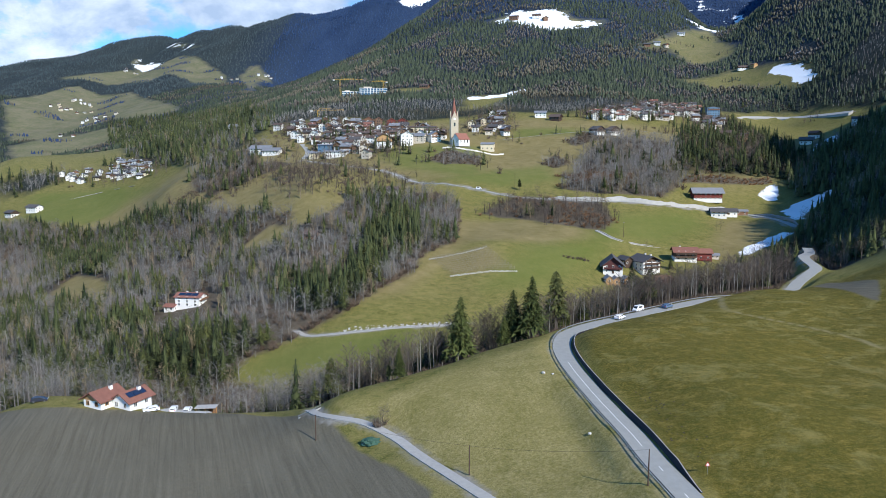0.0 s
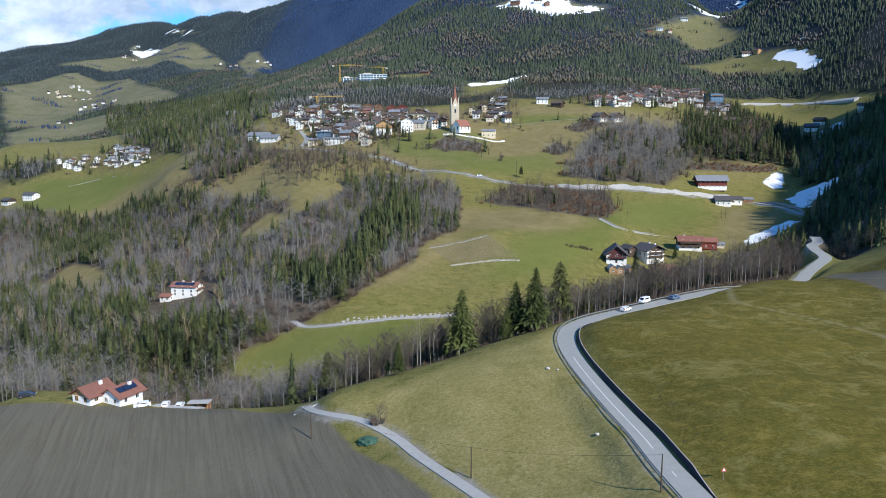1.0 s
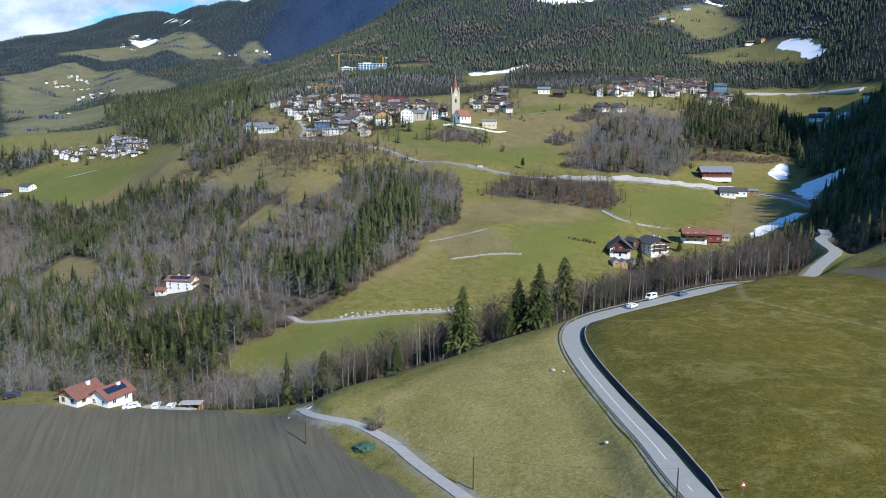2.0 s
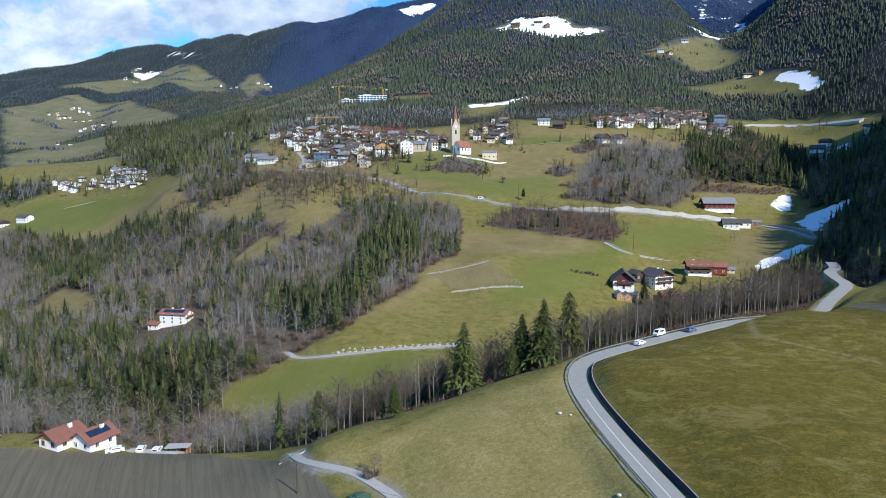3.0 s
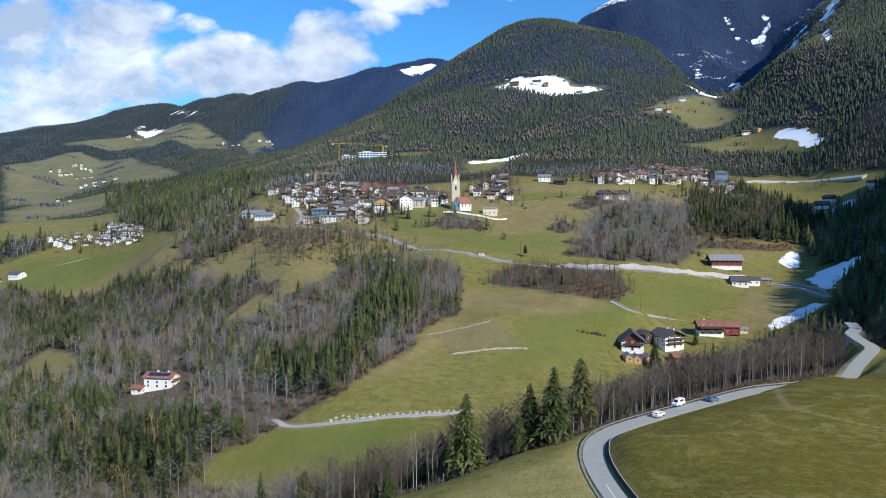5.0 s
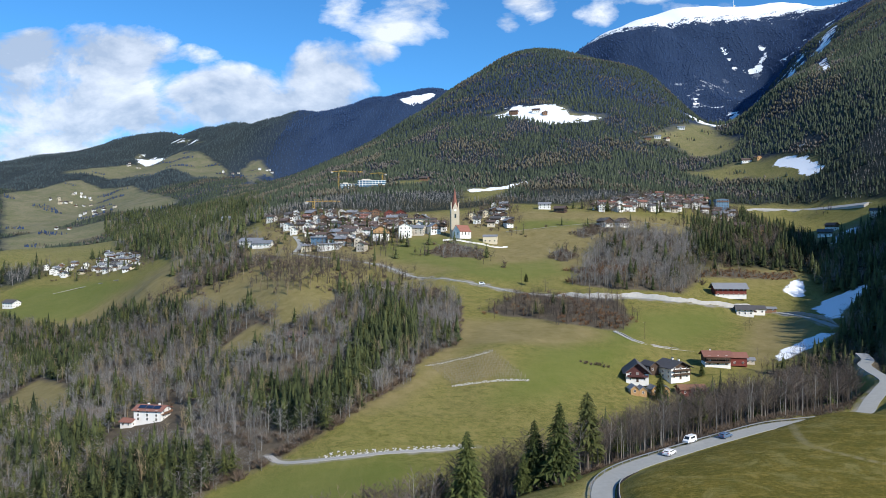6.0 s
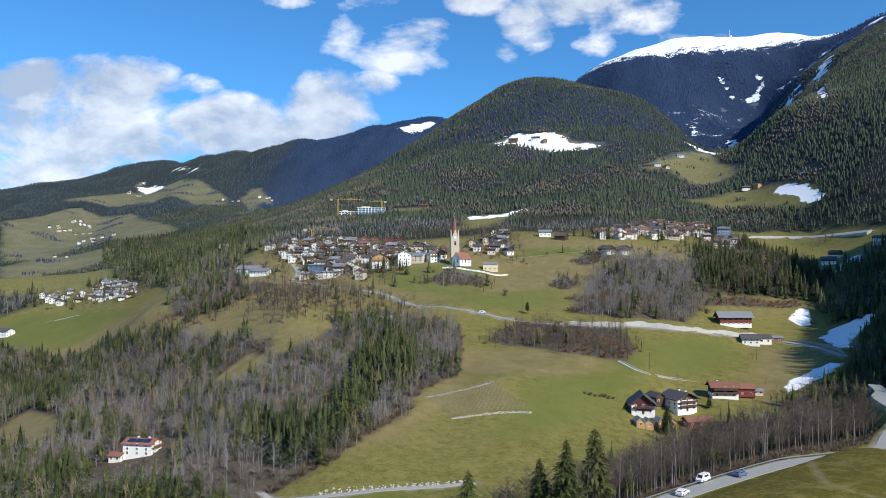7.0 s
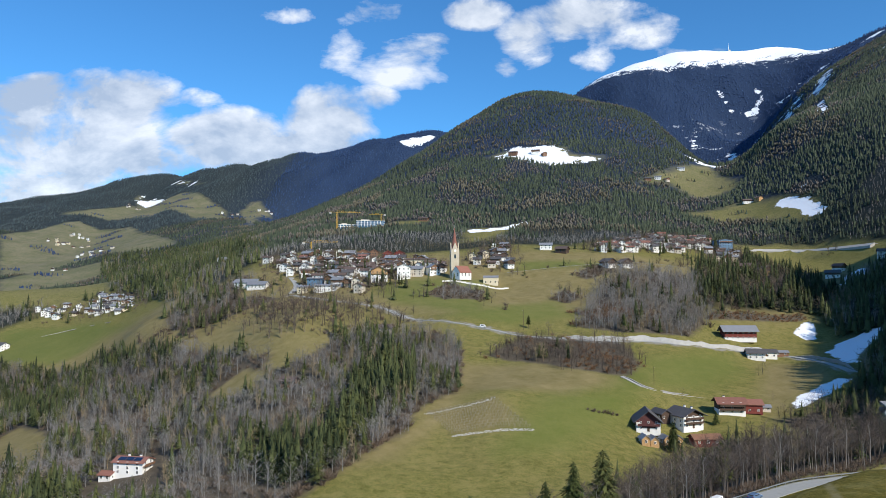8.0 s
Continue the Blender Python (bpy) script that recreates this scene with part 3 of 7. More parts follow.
MEADOW_TRACK = [(-66.4, 314.2, -18.5), (-60, 307.6, -19), (-45.7, 304.4, -17.1), (-20.8, 305.5, -14.8), (-0.9, 308.7, -14.5), (11.8, 312.2, -14.3)]
UPPER_ROAD = [(-137.3, 697, 56.4), (-94.3, 647.3, 52.6), (-50.9, 617.8, 47.7), (-22.6, 582.4, 39.6), (2.8, 560.5, 38.7), (29, 550.4, 34.7), (50.1, 540.9, 30.4), (75, 533.7, 28.7), (107.5, 526, 27.1), (134.2, 531.8, 26.8), (159.7, 531.6, 24.3), (198.2, 543.6, 19.6), (228.9, 543.9, 16.5), (241.8, 515.4, 15.1), (236.9, 471.9, 13.6)]
STONE_PATH = [(98.8, 454.2, 13), (109.1, 443.5, 8.1), (124.3, 446.4, 4.5), (145, 449.1, 1.6)]
VILLAGE_ROAD = [(62, 740.2, 77.8), (126.8, 744.8, 84.4), (192.1, 771.7, 88.9), (248.6, 776.4, 83.1)]
EAST_ROAD = [(409.6, 1009.6, 113.7), (431.5, 1024.1, 116.1), (483.3, 997.9, 114), (492.1, 926.5, 113.8), (495.6, 863.4, 114.3)]
TRACE = [(96.8, 242.5, 10.2), (88.7, 217.4, 11.9), (93.4, 205.8, 12.1), (102.3, 196.8, 11.9), (108.4, 185, 12), (110.9, 172.4, 12.4)]
LANE = [(-481.3, 895.6, 4.1), (-435, 904.6, 15.1), (-368.9, 869.1, 26.5)]
VILLAGE_STREET = [(-137.3, 697, 56.4), (-137.3, 727.1, 64.3), (-149.8, 762.7, 73.4)]


# ---- shape of the land ----
def warp(xy):
    return xy / (np.hypot(xy[:, 0], xy[:, 1])[:, None] + 120) ** 0.45


def kernel(a, b):
    return (((a[:, None] - b[None]) ** 2).sum(-1)) ** 0.75


SPOTS = np.array(HEIGHTS, float)
SPOTS_W = warp(SPOTS[:, :2])
_side = np.c_[np.ones(len(SPOTS)), SPOTS_W]
_system = np.block([[kernel(SPOTS_W, SPOTS_W), _side], [_side.T, np.zeros((3, 3))]]) + 1e-6 * np.eye(len(SPOTS) + 3)
_weights = np.linalg.solve(_system, np.r_[SPOTS[:, 2], 0, 0, 0])


def relief(x, y):
    k = np.clip((np.hypot(x, y) - 900) / 1500, 0, 1)
    near = 0.25 * np.sin(x * 0.11 + 1.3 * np.sin(y * 0.05)) * np.sin(y * 0.13 + np.sin(x * 0.07))
    far = np.sin(x * 0.011 + 1.7 * np.sin(y * 0.0047)) + 0.6 * np.sin(x * 0.023 + y * 0.013 + 2 * np.sin(x * 0.005)) + 0.4 * np.sin(y * 0.031 - x * 0.017)
    deep = np.clip((np.hypot(x, y) - 2300) / 800, 0, 1) * np.clip((4150 - y) / 400, 0, 1)
    gully = np.abs(np.sin(x * 0.0072 + 0.9 * np.sin(y * 0.0021))) + 0.5 * np.abs(np.sin(x * 0.017 + 1.3 * np.sin(y * 0.0043 + 1)))
    return near + k * 5 * far + deep * 26 * (gully - 0.95)


def smooth_line(points, step):
    """Points along a soft curve through the given ones."""
    p = np.array(points, float)
    ends = np.r_[[2 * p[0] - p[1]], p, [2 * p[-1] - p[-2]]]
    out = []
    for a, b, c, d in zip(ends[:-3], ends[1:-2], ends[2:-1], ends[3:]):
        for t in np.linspace(0, 1, max(2, int(np.linalg.norm(c - b) / step)), endpoint=False):
            out.append(0.5 * (2 * b + (c - a) * t + (2 * a - 5 * b + 4 * c - d) * t * t + (3 * b - a - 3 * c + d) * t ** 3))
    return np.array(out + [p[-1]])


ROADS = {  # name: centre line, half width, levelled shoulder
    "main": (smooth_line(MAIN_ROAD, 2.0), 2.45, 5.0), "side": (smooth_line(SIDE_TRACK, 2.0), 1.25, 2.0), "meadow": (smooth_line(MEADOW_TRACK, 2.5), 1.5, 2.0),
    "upper": (smooth_line(UPPER_ROAD, 4.0), 2.8, 4.0), "path": (smooth_line(STONE_PATH, 3.0), 0.9, 1.0), "village": (smooth_line(VILLAGE_ROAD, 5.0), 2.6, 9.0),
    "east": (smooth_line(EAST_ROAD, 8.0), 3.2, 15.0), "lane": (smooth_line(LANE, 8.0), 1.5, 3.0), "street": (smooth_line(VILLAGE_STREET, 4.0), 2.6, 3.0)}


def beside(line, x, y):
    """Distance from a line, signed to its right, the height of the nearest point and how far along it lies (0 to 1)."""
    best, sign, level, along = np.full(x.shape, 1e9), np.ones(x.shape), np.zeros(x.shape), np.zeros(x.shape)
    for i, (a, b) in enumerate(zip(line[:-1], line[1:])):
        d = b[:2] - a[:2]
        t = np.clip(((x - a[0]) * d[0] + (y - a[1]) * d[1]) / (d @ d + 1e-9), 0, 1)
        ex, ey = x - a[0] - t * d[0], y - a[1] - t * d[1]
        r = np.hypot(ex, ey)
        near = r < best
        best = np.where(near, r, best)
        sign = np.where(near, np.where(d[0] * ey - d[1] * ex > 0, -1.0, 1.0), sign)
        level = np.where(near, a[2] + t * (b[2] - a[2]), level)
        along = np.where(near, (i + t) / (len(line) - 1), along)
    return best * sign, level, along


def land(x, y, roads=True):
    """Height of the ground."""
    x, y = np.atleast_1d(np.asarray(x, float)), np.atleast_1d(np.asarray(y, float))
    z = np.empty(x.shape)
    for i in range(0, len(x), 20000):
        w = warp(np.c_[x[i:i + 20000], y[i:i + 20000]])
        z[i:i + 20000] = kernel(w, SPOTS_W) @ _weights[:-3] + np.c_[np.ones(len(w)), w] @ _weights[-3:]
    z += relief(x, y)
    if not roads:
        return z
    for key, (line, half, shoulder) in ROADS.items():
        low, high = line[:, :2].min(0) - 60, line[:, :2].max(0) + 60
        m = (x > low[0]) & (x < high[0]) & (y > low[1]) & (y < high[1])
        if not m.any():
            continue
        s, level, along = beside(line, x[m], y[m])
        bank = np.zeros(s.shape)
        if key == "main":  # the bank above the retaining wall
            bank = 1.15 * np.clip((y[m] - 100) / 8, 0, 1) * np.clip((212 - y[m]) / 16, 0, 1) * np.clip((s - half - 0.9) / 1.0, 0, 1)
        k = np.clip((np.abs(s) - half - {"east": 1.0, "village": 5.0, "upper": 2.0, "lane": 7.0}.get(key, 0.6)) / shoulder, 0, 1)
        k = k * k * (3 - 2 * k)
        z[m] = (level - 0.12 + bank) * (1 - k) + z[m] * k
    return z


def ground_at(x, y):
    return float(land([x], [y])[0])


def signed(poly, x, y):
    """Distance from a polygon's edge, positive inside."""
    p = np.array(poly, float)
    best, inside = np.full(x.shape, 1e9), np.zeros(x.shape, bool)
    for a, b in zip(p, np.roll(p, -1, 0)):
        d = b - a
        t = np.clip(((x - a[0]) * d[0] + (y - a[1]) * d[1]) / (d @ d + 1e-9), 0, 1)
        best = np.minimum(best, np.hypot(x - a[0] - t * d[0], y - a[1] - t * d[1]))
        inside ^= ((a[1] > y) != (b[1] > y)) & (x < a[0] + (y - a[1]) * d[0] / (d[1] + 1e-9))
    return np.where(inside, best, -best)


def union(polys, x, y):
    return np.max([signed(p, x, y) for p in polys], axis=0)


SNOW_STREAKS = [SNOW_STREAK_A, SNOW_STREAK_B, SNOW_STREAK_C, SNOW_STREAK_D, SNOW_STREAK_E, SNOW_STREAK_F, SNOW_STREAK_G, SNOW_STREAK_H, SNOW_STREAK_I, SNOW_STREAK_J, SNOW_STREAK_K, SNOW_STREAK_M, SNOW_STREAK_N, SNOW_STREAK_O, SNOW_STREAK_Q, SNOW_STREAK_R, SNOW_STREAK_S, SNOW_STREAK_T]
OPEN_ALPS = [ALP_EAST, ALP_FARM, ALP_STRIP, ALP_CRANE, FAR_MEADOW_A, FAR_MEADOW_B, FAR_MEADOW_C, FAR_MEADOW_D, SNOW_ALP, SNOW_FARM, SNOW_FAR_A, SNOW_FAR_B, SNOW_STRIP, SNOW_STREAK_A, SNOW_STREAK_B, SNOW_STREAK_C, SNOW_STREAK_D, SNOW_STREAK_E, SNOW_STREAK_F, SNOW_STREAK_G, SNOW_STREAK_H, SNOW_STREAK_I, SNOW_STREAK_J, SNOW_STREAK_K, SNOW_STREAK_M, SNOW_STREAK_N, SNOW_STREAK_O, SNOW_STREAK_Q, SNOW_STREAK_R, SNOW_STREAK_S, SNOW_STREAK_T]
SNOWS = [SNOW_LANE, SNOW_CAP, SNOW_BOWL, SNOW_BANK, SNOW_GULLY, SNOW_ALP, SNOW_STRIP, SNOW_FARM, SNOW_FAR_A, SNOW_FAR_B, SNOW_STREAK_A, SNOW_STREAK_B, SNOW_STREAK_C, SNOW_STREAK_D, SNOW_STREAK_E, SNOW_STREAK_F, SNOW_STREAK_G, SNOW_STREAK_H, SNOW_STREAK_I, SNOW_STREAK_J, SNOW_STREAK_K, SNOW_STREAK_M, SNOW_STREAK_N, SNOW_STREAK_O, SNOW_STREAK_Q, SNOW_STREAK_R, SNOW_STREAK_S, SNOW_STREAK_T]
OPEN_GLADES = [CLEARING_A, CLEARING_B, CLEARING_C]
MOUNTAIN = [(-3600, 4900), (-3600, 1300), (-1500, 1300), (-900, 1250), (-560, 1300), (-300, 930), (-200, 905), (-130, 880), (-60, 858), (20, 862), (80, 900), (150, 880), (250, 1010), (330, 1085), (400, 1050), (470, 1045), (512, 985), (508, 905), (505, 840), (560, 760), (600, 600), (420, 380), (420, 200), (3600, 200), (3600, 4900)]


def cover(x, y):
    """Signed distances into each kind of land."""
    out = {}
    out["ploughed"] = union([PLOUGHED, PLOUGHED_EAST], x, y)
    glade = union(OPEN_GLADES, x, y)
    out["wood"] = np.minimum(union([WOOD_WEST, WOOD_RAVINE, WOOD_SHADE, SCRUB, SCRUB_CHURCH, SCRUB_GREEN, SCRUB_LANE, GREY_WOOD, SLOPE_WOOD, BELT, BROWN_BANK], x, y), -glade)
    alp = union([p for p in OPEN_ALPS if p not in SNOW_STREAKS], x, y)
    out["forest"] = np.minimum(union([MOUNTAIN, DARK_WOOD, WOOD_EAST, SPUR_WOOD, SPUR_EDGE, LEFT_WOOD], x, y), np.minimum(-alp, -signed(MEADOW_EAST, x, y)))
    out["forest"] = np.minimum(out["forest"], -union([SNOW_BOWL, SNOW_BANK, SNOW_GULLY, SNOW_LANE], x, y))
    out["lush"] = union([LUSH, LUSH_B, LUSH_C, LUSH_D, LUSH_E, LUSH_F, LUSH_G, LUSH_H], x, y)
    out["dry"] = np.maximum(np.maximum(np.maximum(glade, np.maximum(np.maximum(signed(VINEYARD, x, y), signed(DRY_SLOPE, x, y)), signed(DRY_MEADOW, x, y)) * 4), np.minimum(y - 590, 840 - y) - np.abs(x) * 0.1), 0.35 * np.minimum(150 - np.abs(y - 560), -50 - x))
    out["bank"] = signed(BANK, x, y)
    out["field"] = signed(FIELD_EAST, x, y)
    out["snow"] = union(SNOWS, x, y)
    return out


def graded(low, high, start, stop, step, growth):
    """Grid lines, close between start and stop and wider beyond."""
    lines = list(np.arange(start, stop, step))
    at, gap = lines[-1], step
    while at < high:
        gap = step + (at - stop) * growth if at > stop else step
        at += max(gap, step)
        lines.append(at)
    at, first = lines[0], []
    while at > low:
        at -= step + max(0, start - at) * growth
        first.append(at)
    return np.array(first[::-1] + lines)


def fast_mesh(name, verts, faces, size, **attributes):
    """A mesh from arrays: faces all with the same number of corners."""
    mesh = bpy.data.meshes.new(name)
    verts, faces = np.asarray(verts, np.float32), np.asarray(faces, np.int32)
    mesh.vertices.add(len(verts))
    mesh.vertices.foreach_set("co", verts.ravel())
    mesh.loops.add(faces.size)
    mesh.loops.foreach_set("vertex_index", faces.ravel())
    mesh.polygons.add(len(faces))
    mesh.polygons.foreach_set("loop_start", np.arange(0, faces.size, size, dtype=np.int32))
    mesh.update(calc_edges=True)
    for key, values in attributes.items():
        mesh.attributes.new(key, "FLOAT", "POINT").data.foreach_set("value", np.asarray(values, np.float32))
    return mesh


def build_ground():
    xs = graded(-3600, 3600, -120, 130, 2.0, 0.040)
    ys = graded(-900, 4850, 95, 330, 2.0, 0.023)
    gx, gy = np.meshgrid(xs, ys)
    x, y = gx.ravel(), gy.ravel()
    z = land(x, y)
    kinds = cover(x, y)
    kinds["verge"] = np.full(x.shape, -99.0)
    for key, gap in (("main", 1.1), ("side", 1.0), ("upper", 3.0), ("meadow", 1.0)):
        line, half, _ = ROADS[key]
        kinds["verge"] = np.maximum(kinds["verge"], half + gap - np.abs(beside(line, x, y)[0]) - (2.0 * (beside(line, x, y)[0] > 0) if key == "main" else 0.0))
    kinds["trace"] = np.where(y < 400, 1.0 - np.abs(beside(smooth_line(TRACE, 3.0), x, y)[0]), -9.0)
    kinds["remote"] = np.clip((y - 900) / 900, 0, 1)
    # where the painted haze of the far forest floor turns blue
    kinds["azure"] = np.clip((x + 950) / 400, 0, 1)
    kinds["snowy"] = np.clip((x - 450) / 300, 0, 1) * np.clip((y - 1650) / 300, 0, 1) * np.clip((3250 - y) / 350, 0, 1)
    kinds["alpine"] = (z - 1230) * 0.5 + np.where(x > 200, 0, -400)
    w = len(xs)
    corner = (np.arange(len(ys) - 1)[:, None] * w + np.arange(w - 1)[None]).ravel()
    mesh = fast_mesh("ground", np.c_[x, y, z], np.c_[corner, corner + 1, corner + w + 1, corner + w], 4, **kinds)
    mesh.polygons.foreach_set("use_smooth", np.ones(len(mesh.polygons), bool))
    mesh.materials.append(LAND)
    ob = new("ground", mesh)
    return tagged(ob, "rolling alpine land of dry green meadows, ploughed soil and woods", "ground", kind="structure")


build_ground()


# ---- building blocks ----
class Shape:
    """Gathers simple solids into one mesh."""

    def __init__(self):
        self.v, self.f = [], []

    def add(self, verts, faces):
        k = len(self.v)
        self.v += [tuple(p) for p in verts]
        self.f += [tuple(i + k for i in face) for face in faces]
        return self

    def box(self, x, y, z, sx, sy, sz, turn=0.0):
        """A box on its base centre."""
        c, s = math.cos(turn), math.sin(turn)
        base = [(-sx / 2, -sy / 2), (sx / 2, -sy / 2), (sx / 2, sy / 2), (-sx / 2, sy / 2)]
        ring = [(x + a * c - b * s, y + a * s + b * c) for a, b in base]
        return self.add([(*p, z) for p in ring] + [(*p, z + sz) for p in ring], [(3, 2, 1, 0), (4, 5, 6, 7), (0, 1, 5, 4), (1, 2, 6, 5), (2, 3, 7, 6), (3, 0, 4, 7)])

    def tube(self, a, b, ra, rb, sides=6):
        a, b = Vector(a), Vector(b)
        d = (b - a).normalized()
        u = d.orthogonal().normalized()
        w = d.cross(u)
        ring = [u * math.cos(2 * math.pi * i / sides) + w * math.sin(2 * math.pi * i / sides) for i in range(sides)]
        faces = [(i, (i + 1) % sides, sides + (i + 1) % sides, sides + i) for i in range(sides)] + [tuple(range(sides))[::-1], tuple(range(sides, 2 * sides))]
        return self.add([a + r * ra for r in ring] + [b + r * rb for r in ring], faces)

    def prism(self, outline, axis_from, axis_to):
        """An outline in x and z, pushed along y."""
        k = len(outline)
        verts = [(x, axis_from, z) for x, z in outline] + [(x, axis_to, z) for x, z in outline]
        return self.add(verts, [tuple(range(k)), tuple(range(2 * k - 1, k - 1, -1))] + [(i, k + i, k + (i + 1) % k, (i + 1) % k) for i in range(k)])

    def mesh(self, name, mat):
        mesh = bpy.data.meshes.new(name)
        mesh.from_pydata(self.v, [], self.f)
        bm = bmesh.new()
        bm.from_mesh(mesh)
        bmesh.ops.recalc_face_normals(bm, faces=bm.faces)
        bm.to_mesh(mesh)
        bm.free()
        mesh.materials.append(mat)
        return mesh


def part(name, shape, mat, parent, label="", at=None):
    """One mesh object under a thing or under a part; shape may be a finished mesh."""
    ob = new(name, shape.mesh(name, mat) if isinstance(shape, Shape) else shape)
    ob.parent = parent
    if at is not None:
        ob.matrix_basis = at
    return tagged(ob, label)


def thing(name, label, category, group="", m=None):
    ob = new(name)
    ob.empty_display_size = 0.5
    if m is not None:
        ob.matrix_basis = m
    return tagged(ob, label, category, group)


def strip(line, left, right, lift=0.0, drape=False):
    """A ribbon along a line, from left to right of it in metres."""
    d = np.gradient(line[:, :2], axis=0)
    d /= np.linalg.norm(d, axis=1)[:, None] + 1e-9
    side = np.c_[d[:, 1], -d[:, 0]]
    a, b = line[:, :2] + side * left, line[:, :2] + side * right
    za = land(a[:, 0], a[:, 1]) if drape else line[:, 2]
    zb = land(b[:, 0], b[:, 1]) if drape else line[:, 2]
    return np.c_[a, za + lift], np.c_[b, zb + lift]


def slab(line, left, right, top, thick):
    """A ribbon with thickness."""
    a, b = strip(line, left, right, top)
    k, s = len(a), Shape()
    down = np.array((0, 0, thick))
    s.v = [tuple(p) for p in np.r_[a, b, b - down, a - down]]
    for i in range(k - 1):
        for p, q in ((0, 1), (1, 2), (2, 3), (3, 0)):
            s.f.append((p * k + i, p * k + i + 1, q * k + i + 1, q * k + i))
    s.f += [(0, k, 2 * k, 3 * k), (k - 1, 4 * k - 1, 3 * k - 1, 2 * k - 1)]
    return s


# ---- roads ----
def road(name, key, mat, label):
    line, half, _ = ROADS[key]
    ob = new(name, slab(line, -half, half, 0.06, 0.5).mesh(name, mat))
    return tagged(ob, label, "road", kind="structure")


main_road = road("road_main", "main", ASPHALT, "pale grey asphalt country road in a sweeping bend")
road("road_side", "side", GRAVEL, "narrow pale gravelled side road")
road("road_meadow", "meadow", GRAVEL, "narrow pale track across the meadow")
road("road_upper", "upper", ASPHALT, "pale asphalt road climbing to the village")
road("road_path", "path", GRAVEL, "stony footpath along the meadow's edge")
road("road_village", "village", ASPHALT, "pale village lane across the slope")
road("road_east", "east", ASPHALT, "pale road along the far slope")
road("road_lane", "lane", GRAVEL, "pale field lane between green meadows")
road("road_street", "street", ASPHALT, "village street between the houses")
MAIN = ROADS["main"][0]
middle = MAIN[(MAIN[:, 1] > 122) & (MAIN[:, 1] < 176)]
part("centre_line", slab(middle, -0.08, 0.08, 0.068, 0.02), PAINT_WHITE, main_road, "solid white centre line")
for i in range(2, 18, 5):
    part("centre_dash", slab(MAIN[i:i + 2], -0.07, 0.07, 0.068, 0.02), PAINT_WHITE, main_road)


east_line = ROADS["east"][0]


def sloped(line, inner, outer, top, low):
    """A solid bank falling from the road's edge."""
    a, b = strip(line, inner, outer)
    k, s = len(a), Shape()
    rise, fall = np.array((0, 0, top)), np.array((0, 0, low))
    s.v = [tuple(p) for p in np.r_[a + rise, b - fall, b - fall - (0, 0, 3), a - fall - (0, 0, 3)]]
    for i in range(k - 1):
        for p, q in ((0, 1), (1, 2), (2, 3), (3, 0)):
            s.f.append((p * k + i, p * k + i + 1, q * k + i + 1, q * k + i))
    s.f += [(0, k, 2 * k, 3 * k), (k - 1, 4 * k - 1, 3 * k - 1, 2 * k - 1)]
    return s


tagged(new("embankment", sloped(east_line, 3.2, 9.0, 0.9, 2.2).mesh("embankment", GRAVEL)), "pale stone embankment carrying the road on the far slope", "embankment", kind="structure")


def offset_line(line, left):
    return strip(line, left, left + 0.01)[0]


def guardrail(line, label):
    """A steel crash barrier on posts."""
    ob = thing("guardrail", label, "guardrail")
    base = line[0]
    ob.matrix_basis = Matrix.Translation(base)
    local = line - base
    part("rail", slab(local, -0.03, 0.03, 0.78, 0.30), STEEL, ob)
    post = Shape().box(0, 0, -0.4, 0.12, 0.10, 1.15).mesh("post", STEEL)
    gone = 0.0
    for a, b in zip(local[:-1], local[1:]):
        gone += np.linalg.norm(b - a)
        if gone > 2.6:
            gone = 0.0
            part("post", post, STEEL, ob, at=Matrix.Translation(b + np.array((0.07, 0, 0))))
    return ob


guardrail(offset_line(MAIN[4:112], -2.66), "grey steel guardrail on posts along the outer road edge")


def retaining_wall():
    line = offset_line(MAIN[(MAIN[:, 1] > 104) & (MAIN[:, 1] < 212) & (MAIN[:, 0] < 46)], 2.78)
    rise = np.clip(np.minimum(np.arange(len(line)) / 5.0, (len(line) - 1 - np.arange(len(line))) / 8.0), 0.12, 1.0)
    ob = thing("retaining_wall", "dark shaded retaining wall with a pale capping beside the road", "wall", m=Matrix.Translation(line[0]))
    a, b = strip(line - line[0], -0.14, 0.14)
    lean = (b - a) / 0.28
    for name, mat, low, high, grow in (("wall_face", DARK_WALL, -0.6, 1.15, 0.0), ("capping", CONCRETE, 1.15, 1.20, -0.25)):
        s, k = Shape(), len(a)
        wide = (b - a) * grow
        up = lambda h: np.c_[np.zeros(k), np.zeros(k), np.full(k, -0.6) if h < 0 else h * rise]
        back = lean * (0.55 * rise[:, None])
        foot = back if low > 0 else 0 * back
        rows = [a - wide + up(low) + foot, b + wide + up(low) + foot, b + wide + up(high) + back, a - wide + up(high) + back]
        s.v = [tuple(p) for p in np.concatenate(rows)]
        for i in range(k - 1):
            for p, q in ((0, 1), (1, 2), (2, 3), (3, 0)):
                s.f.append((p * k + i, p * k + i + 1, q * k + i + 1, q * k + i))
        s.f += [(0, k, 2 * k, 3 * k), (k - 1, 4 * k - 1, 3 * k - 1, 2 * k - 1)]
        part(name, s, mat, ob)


retaining_wall()


